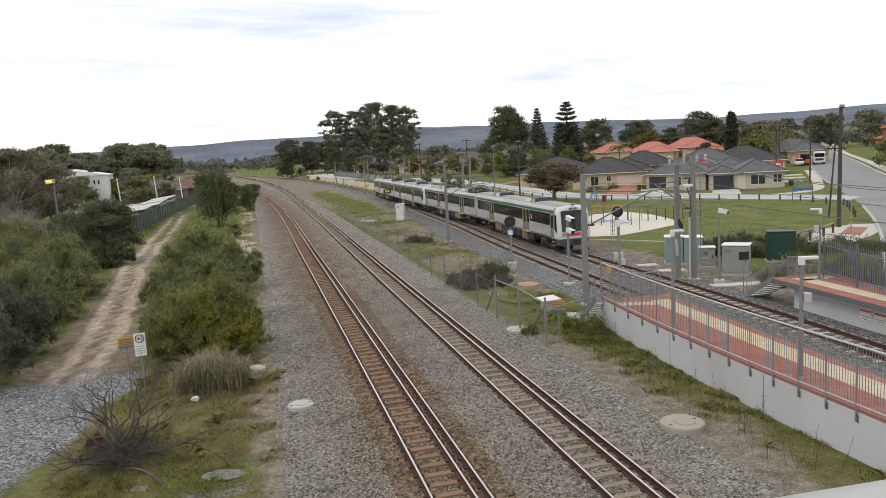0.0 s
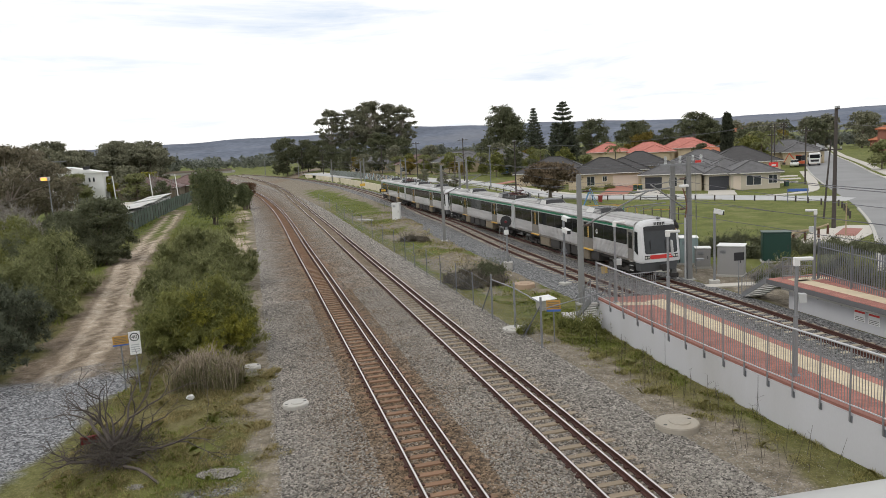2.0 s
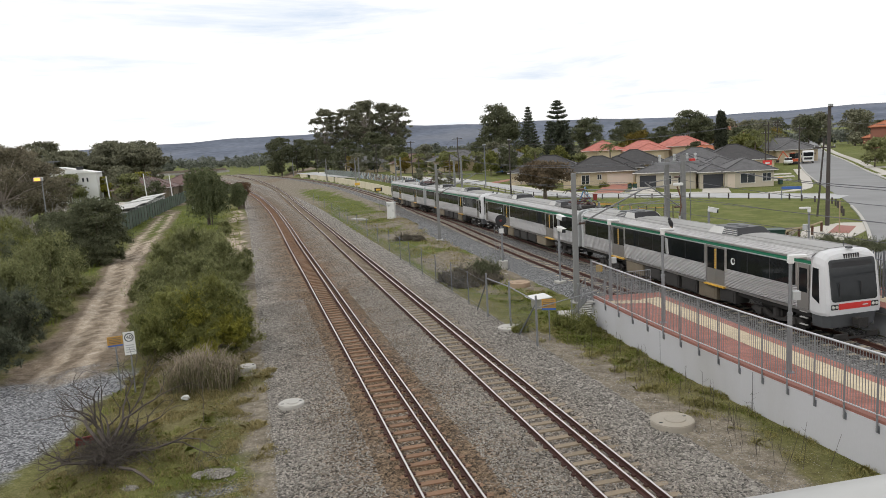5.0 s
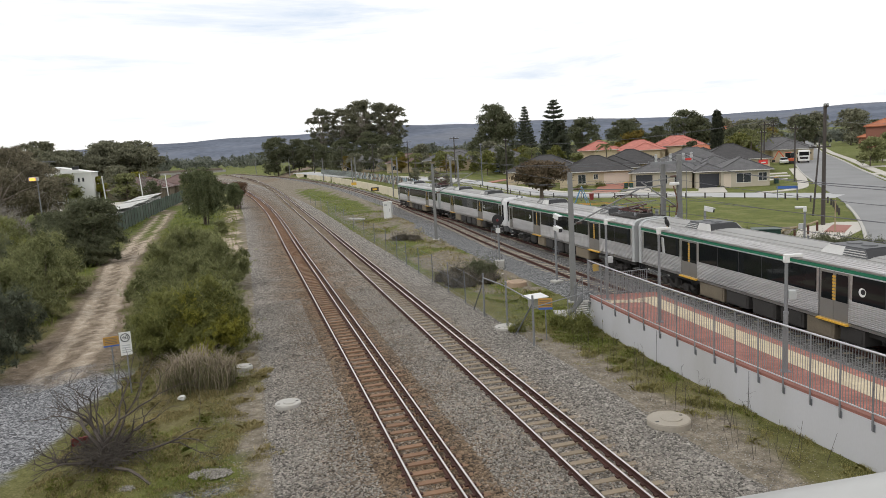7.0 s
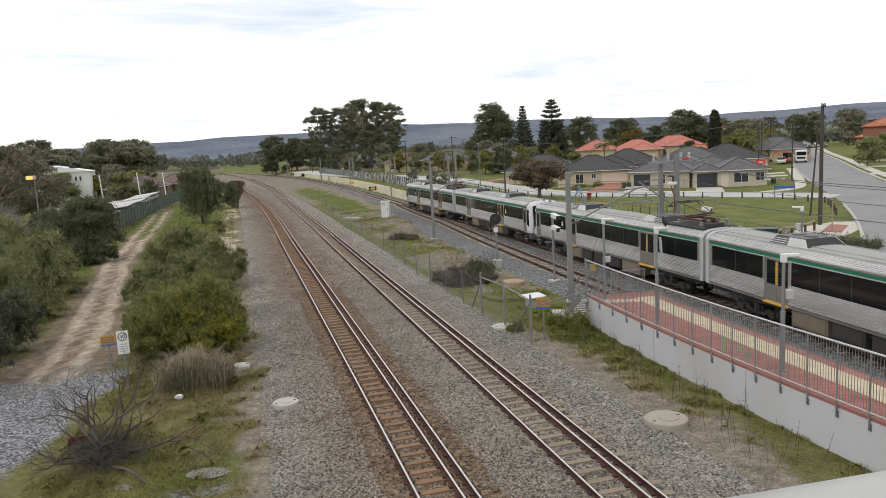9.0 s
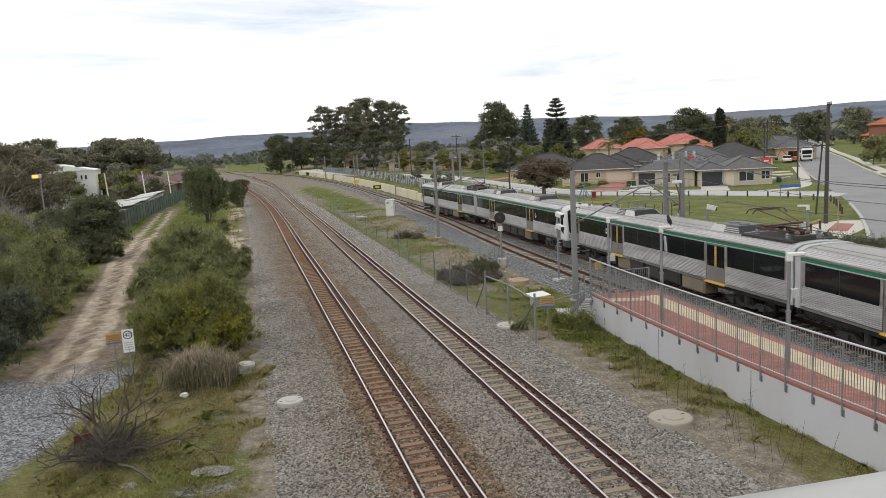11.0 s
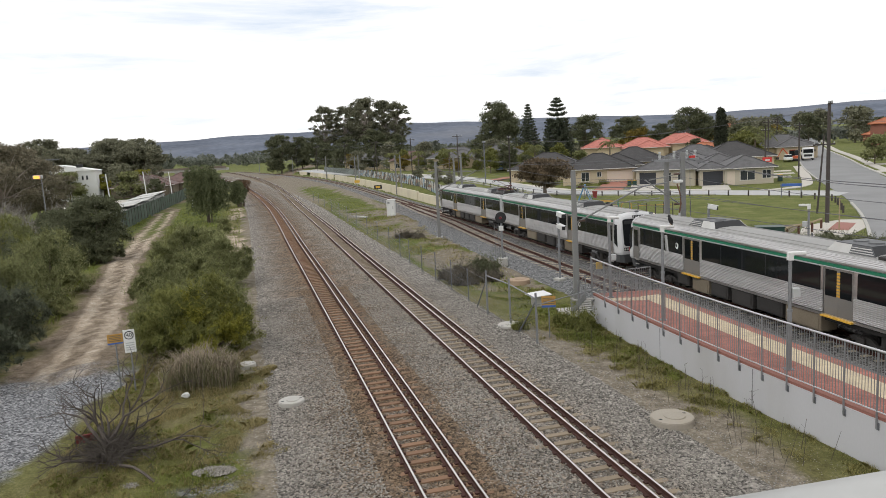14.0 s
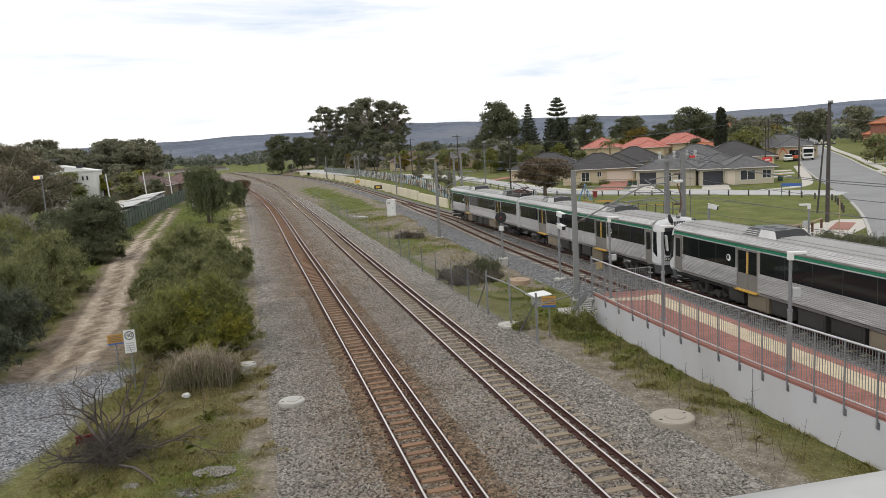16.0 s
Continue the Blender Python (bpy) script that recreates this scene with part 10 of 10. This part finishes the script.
blades("wall_lush", scatter(90000, 3, 11, 20, 36, lambda x, y: (wall_side(x, y) > 0.02) & (wall_side(x, y) < 0.5 + 0.16 * (y - 20) + 0.3 * np.sin(y * 1.7)) & (np.interp(y, *DUAL_B) < x - 3.6) & patchy(x, y, 1.3, -0.05)), 0.15, M["grass_green"], "short green grass at the foot of the platform wall", 1.5, 0.006, tuft=0.7)
blades("wall_green", scatter(60000, 2.5, 9.2, 25.5, 42, lambda x, y: (x - np.interp(y, *DUAL_B) > 4.6) & (np.interp(y, *LOOP) - x > 3.2) & patchy(x, y, 1.8, -0.05) & ((wall_side(x, y) > 0.02) | (y > 36.5))), 0.13, M["grass_green"], "green grass round the wire fence", 1.4, 0.006)
blades("mid_grass", scatter(60000, -12, 8, 40, 95, lambda x, y: (x - np.interp(y, *DUAL_B) > 4.4) & (loop_x(y) - x > 3.4) & patchy(x, y, 3.0, 0.05)), 0.2, M["grass_blade"], "patchy grass between the tracks", 1.3, 0.012)
blades("mid_green", scatter(70000, -16, 8, 40, 112, lambda x, y: (x - np.interp(y, *DUAL_B) > 4.6) & (loop_x(y) - x > 4.0) & patchy(x, y, 3.4, 0.02)), 0.16, M["grass_green"], "fresh green grass in the cutting between the tracks", 1.3, 0.016)
blades("far_green", scatter(36000, -36, -6, 108, 188, lambda x, y: (x - np.interp(y, *DUAL_B) > 5.2) & (np.interp(y, *MAIN) - x > 6.2) & patchy(x, y, 4.0, 0.12)), 0.14, M["grass_green"], "green grass in the narrowing strip between the tracks", 1.3, 0.03)
blades("track_grass", scatter(60000, -50, -15, 40, 130, lambda x, y: (np.abs(x - np.interp(y, PATH_Y, PATH_X)) > 2.2) & (left_of(x, y) > 5.5) & (x > np.interp(y, PATH_Y, PATH_X) - 7) & patchy(x, y, 2.5, -0.1)), 0.4, M["grass_green"], "green grass beside the sandy track")
g = np.random.default_rng(12)


def reeds(cx, cy, wx, wy, n, h, material, label):
    """Arching strips that rise and nod over at the tip."""
    p = np.stack([cx + g.uniform(-wx, wx, n), cy + g.normal(size=n) * wy, np.full(n, -0.28)], 1)
    a = g.random(n) * math.tau
    d = np.stack([np.cos(a), np.sin(a), 0 * a], 1)
    s = np.stack([-np.sin(a), np.cos(a), 0 * a], 1) * 0.009
    hh = h * g.uniform(0.55, 1.15, (n, 1)) * (1 - 0.35 * ((p[:, :1] - cx) / wx) ** 2)
    reach = hh * g.uniform(0.2, 0.95, (n, 1))
    up = np.array([0, 0, 1.0])
    vs = []
    for t, w, rise, out in ((0, 1, 0, 0), (0.4, 1.0, 0.5, 0.12), (0.7, 0.9, 0.84, 0.4), (0.9, 0.7, 0.97, 0.72), (1.0, 0.25, 0.88, 1.0)):
        c = p + up * hh * rise + d * reach * out
        vs += [c - s * w, c + s * w]
    v = np.stack(vs, 1).reshape(-1, 3)
    f = [(10 * i + 2 * k, 10 * i + 2 * k + 1, 10 * i + 2 * k + 3, 10 * i + 2 * k + 2) for i in range(n) for k in range(4)]
    return tagged(mesh_ob("reed_clump", v.tolist(), f, material), label, "reeds", kind="stuff")


reeds(-9.5, 27.5, 1.35, 0.42, 1000, 1.5, M["reed"], "clump of dry straw-coloured reeds")
reeds(-9.4, 27.4, 1.3, 0.45, 900, 1.25, M["reed_green"], "dull green reeds among the dry clump")
# weeds on the wall side: dark stalks
bm = bmesh.new()
for _ in range(90):
    y = random.uniform(17.5, 31)
    x = float(np.interp(y, *NEAR_WALL)) - random.uniform(0.3, 2.6)
    h = random.uniform(0.4, 0.95)
    q = Vector((x + random.gauss(0, 0.09), y + random.gauss(0, 0.06), h - 0.25))
    rod(bm, (x, y, -0.27), q, 0.006, 0.004, 4)
    for _ in range(random.choice((0, 1, 2, 3))):
        o = Vector((x, y, -0.27)).lerp(q, random.uniform(0.4, 1.0))
        rod(bm, o, o + Vector((random.gauss(0, 0.09), random.gauss(0, 0.09), random.uniform(0.02, 0.16))), 0.004, 0.003, 3)
tagged(part("dry_weeds", bm, M["dead_wood"]), "dry dark weed stalks in the dirt", "weeds", kind="stuff")
# low mounded shrubs in the cutting and by the far platform
for x, y, h, r, leaf, n in ((3.2, 47.4, 1.7, 1.25, "leaf_dark", 3500), (1.9, 45.7, 1.1, 1.5, "twig_dull", 4500), (0.9, 46.4, 0.8, 1.1, "twig_dull", 2200), (3.5, 45.9, 0.6, 1.0, "twig_dull", 1500), (-2.2, 69, 0.55, 1.6, "twig_dull", 2000), (6.7, 32.6, 0.75, 0.7, "leaf_mid", 2200), (6.2, 33.8, 0.45, 0.6, "leaf_mid", 1200), (3.9, 33.0, 0.5, 0.4, "leaf_mid", 500),
                            (22.4, 52.4, 1.6, 2.8, "leaf_dark", 5500), (25.8, 51.4, 1.4, 2.4, "leaf_dark", 4500), (19.8, 54, 0.9, 1.8, "leaf_dark", 2600), (30.2, 52.6, 0.8, 1.7, "leaf_dark", 2000), (31.0, 49.8, 0.8, 1.7, "leaf_dark", 2000), (28.6, 50.6, 0.7, 1.6, "leaf_dark", 1800), (20.6, 42.5, 1.0, 1.6, "twig_grey", 2600), (19.4, 40.6, 0.8, 1.1, "leaf_dark", 1600), (22.2, 39.5, 1.3, 1.9, "leaf_mid", 3200), (21.0, 37.2, 2.3, 1.5, "leaf_dark", 3000), (21.2, 34.6, 2.6, 1.5, "leaf_dark", 3000), (21.5, 32.0, 2.7, 1.5, "leaf_dark", 3000), (21.9, 29.4, 2.7, 1.5, "leaf_dark", 3000), (22.4, 36.5, 1.9, 1.9, "leaf_mid", 3200), (22.2, 33.5, 2.2, 1.9, "leaf_olive", 3200), (22.3, 30.5, 2.2, 1.9, "leaf_mid", 3200), (22.8, 44.5, 1.0, 1.5, "leaf_mid", 2200), (30, 122.5, 0.7, 1.2, "leaf_mid", 900), (27, 123.5, 0.6, 1.2, "leaf_mid", 900), (46.5, 111.3, 0.6, 0.8, "leaf_mid", 500)):
    shrub(x, y, h, r, leaf, n, 0.09, "low spreading shrub on rough ground", k, 12, flat=0.55)
    k += 1
bm = bmesh.new()
bmesh.ops.create_icosphere(bm, subdivisions=2, radius=0.13, matrix=Matrix.Translation((-9.75, 26.2, -0.17)) @ Matrix.Diagonal((1.2, 0.8, 0.7, 1)))
for v in bm.verts:
    v.co += Vector((random.uniform(-1, 1), random.uniform(-1, 1), random.uniform(-1, 1))) * 0.035
o = part("stray_bag", bm, M["white_paint"])
tagged(o, "white plastic litter lying in the grass", "litter")
o = boxed("red_board", (-0.3, 0.3, -0.02, 0.02, 0, 0.35), M["bin_red"], bev=0.01, m=Matrix.Translation((-11.3, 21.6, 0.05)) @ Matrix.Rotation(0.4, 4, "Z") @ Matrix.Rotation(0.5, 4, "X"))
tagged(o, "faded red board caught in the dead bush", "board")


# ---- loose ballast stones on the nearest stretch ----
def stones(name, line, lo, hi, y0, y1, n, material, label, level=None, size=1.0):
    """Broken stones, eight facets each, lying in the bed's surface."""
    yy, xx = line
    y = y0 + (y1 - y0) * rng.random(n) ** 1.4
    s = rng.uniform(lo, hi, n)
    d = np.gradient(xx, yy)
    dx = np.interp(y, yy, d)
    nrm = 1 / np.hypot(1, dx)
    cx, cy = np.interp(y, yy, xx) + s * nrm, y - s * dx * nrm
    ps, ph = np.array([p[0] for p in bed_prof]), np.array([p[1] for p in bed_prof])
    cz = np.interp(s, ps, ph) + 0.008 if level is None else np.full(n, level)
    keep = np.ones(n, bool)
    for r in (-0.7175, 0.3495, 0.7175):
        for o in (0.0, 4.35):
            keep &= np.abs(s - r - o) > 0.11
    cx, cy, cz = cx[keep], cy[keep], cz[keep]
    n = len(cx)
    base = np.array([(1, 0, 0), (0, 1, 0), (-1, 0, 0), (0, -1, 0), (0, 0, 1), (0, 0, -1)], float)
    v = base[None] * rng.uniform(0.6, 1.3, (n, 6, 1)) + rng.normal(size=(n, 6, 3)) * 0.22
    v = v * (size * rng.uniform(0.022, 0.045, (n, 1, 1)) * np.array([1, 1, 0.75]))
    a = rng.random(n) * math.tau
    ca, sa = np.cos(a)[:, None], np.sin(a)[:, None]
    v = np.stack([v[..., 0] * ca - v[..., 1] * sa, v[..., 0] * sa + v[..., 1] * ca, v[..., 2]], -1) + np.stack([cx, cy, cz], 1)[:, None]
    f = np.array([(0, 1, 4), (1, 2, 4), (2, 3, 4), (3, 0, 4), (1, 0, 5), (2, 1, 5), (3, 2, 5), (0, 3, 5)])
    fs = (np.arange(n)[:, None, None] * 6 + f[None]).reshape(-1, 3)
    me = bpy.data.meshes.new(name)
    me.vertices.add(n * 6); me.vertices.foreach_set("co", v.astype(np.float32).ravel())
    me.loops.add(len(fs) * 3); me.loops.foreach_set("vertex_index", fs.astype(np.int32).ravel())
    me.polygons.add(len(fs)); me.polygons.foreach_set("loop_start", (np.arange(len(fs)) * 3).astype(np.int32))
    me.update(calc_edges=True)
    me.materials.append(material)
    return tagged(new(name, me), label, "ballast stones", kind="stuff")


M["stone"] = mat("stone", (0.275, 0.255, 0.227), 0.9, var=0.75, scale=0.4, fine=18, bump=0.15, per="island", spec=0.2)
M["stone_rust"] = mat("stone_rust", (0.205, 0.148, 0.10), 0.9, var=0.6, scale=0.4, fine=18, bump=0.15, per="island", spec=0.2)
stones("ballast_stones", DUAL_A, -4.6, -1.5, 13, 44, 17000, M["stone"], "loose grey ballast stones on the shoulder")
stones("ballast_stones", DUAL_A, 1.45, 3.0, 13, 46, 10000, M["stone"], "loose grey ballast stones between the tracks")
stones("ballast_stones", DUAL_A, 3.0, 7.6, 13, 44, 20000, M["stone"], "loose grey ballast stones round the second track")
stones("ballast_stones", DUAL_A, -1.5, 1.45, 13, 46, 11000, M["stone_rust"], "rust-brown ballast stones between the rails")
stones("scattered_stones", DUAL_A, 7.3, 8.6, 14, 38, 2600, M["stone"], "stray stones at the foot of the ballast", -0.25, 0.8)
stones("scattered_stones", DUAL_A, 8.0, 10.2, 14, 30, 1500, M["stone"], "small stones and rubble in the dirt", -0.255, 0.55)
stones("scattered_stones", DUAL_A, -6.2, -4.7, 13, 46, 2600, M["stone"], "stray stones at the foot of the ballast", -0.25, 0.8)


def stone_heap(x, y, rx, ry, n):
    bm = bmesh.new()
    for _ in range(n):
        a, q = random.random() * math.tau, math.sqrt(random.random())
        c = Vector((x + rx * q * math.cos(a), y + ry * q * math.sin(a), -0.235 + 0.05 * (1 - q * q)))
        r = random.uniform(0.013, 0.028)
        v = bmesh.ops.create_icosphere(bm, subdivisions=1, radius=r, matrix=Matrix.Translation(c))["verts"]
        for w in v:
            w.co += Vector((random.uniform(-1, 1), random.uniform(-1, 1), random.uniform(-1, 1))) * r * 0.35
    tagged(part("stone_heap", bm, M["stone"]), "small heap of grey crushed stone in the grass", "stones", kind="stuff")


stone_heap(-6.7, 19.5, 0.62, 0.34, 900)
stone_heap(-8.9, 18.9, 0.3, 0.2, 160)


def motions():
    times = [0, 0.5, 1, 1.5, 2, 2.5, 3, 3.5, 4, 4.6, 5.2, 5.8, 6.5, 7, 7.5, 8, 8.5, 9, 9.6, 10.2, 10.8, 11.5, 12, 12.5, 13, 13.5, 14, 14.5, 15, 15.5, 16]
    for ob, off, turned in TRAIN:
        walk(ob, [(t, car_pose(float(np.polyval(RUN_FIT, t)) + off, turned)) for t in times])


motions()
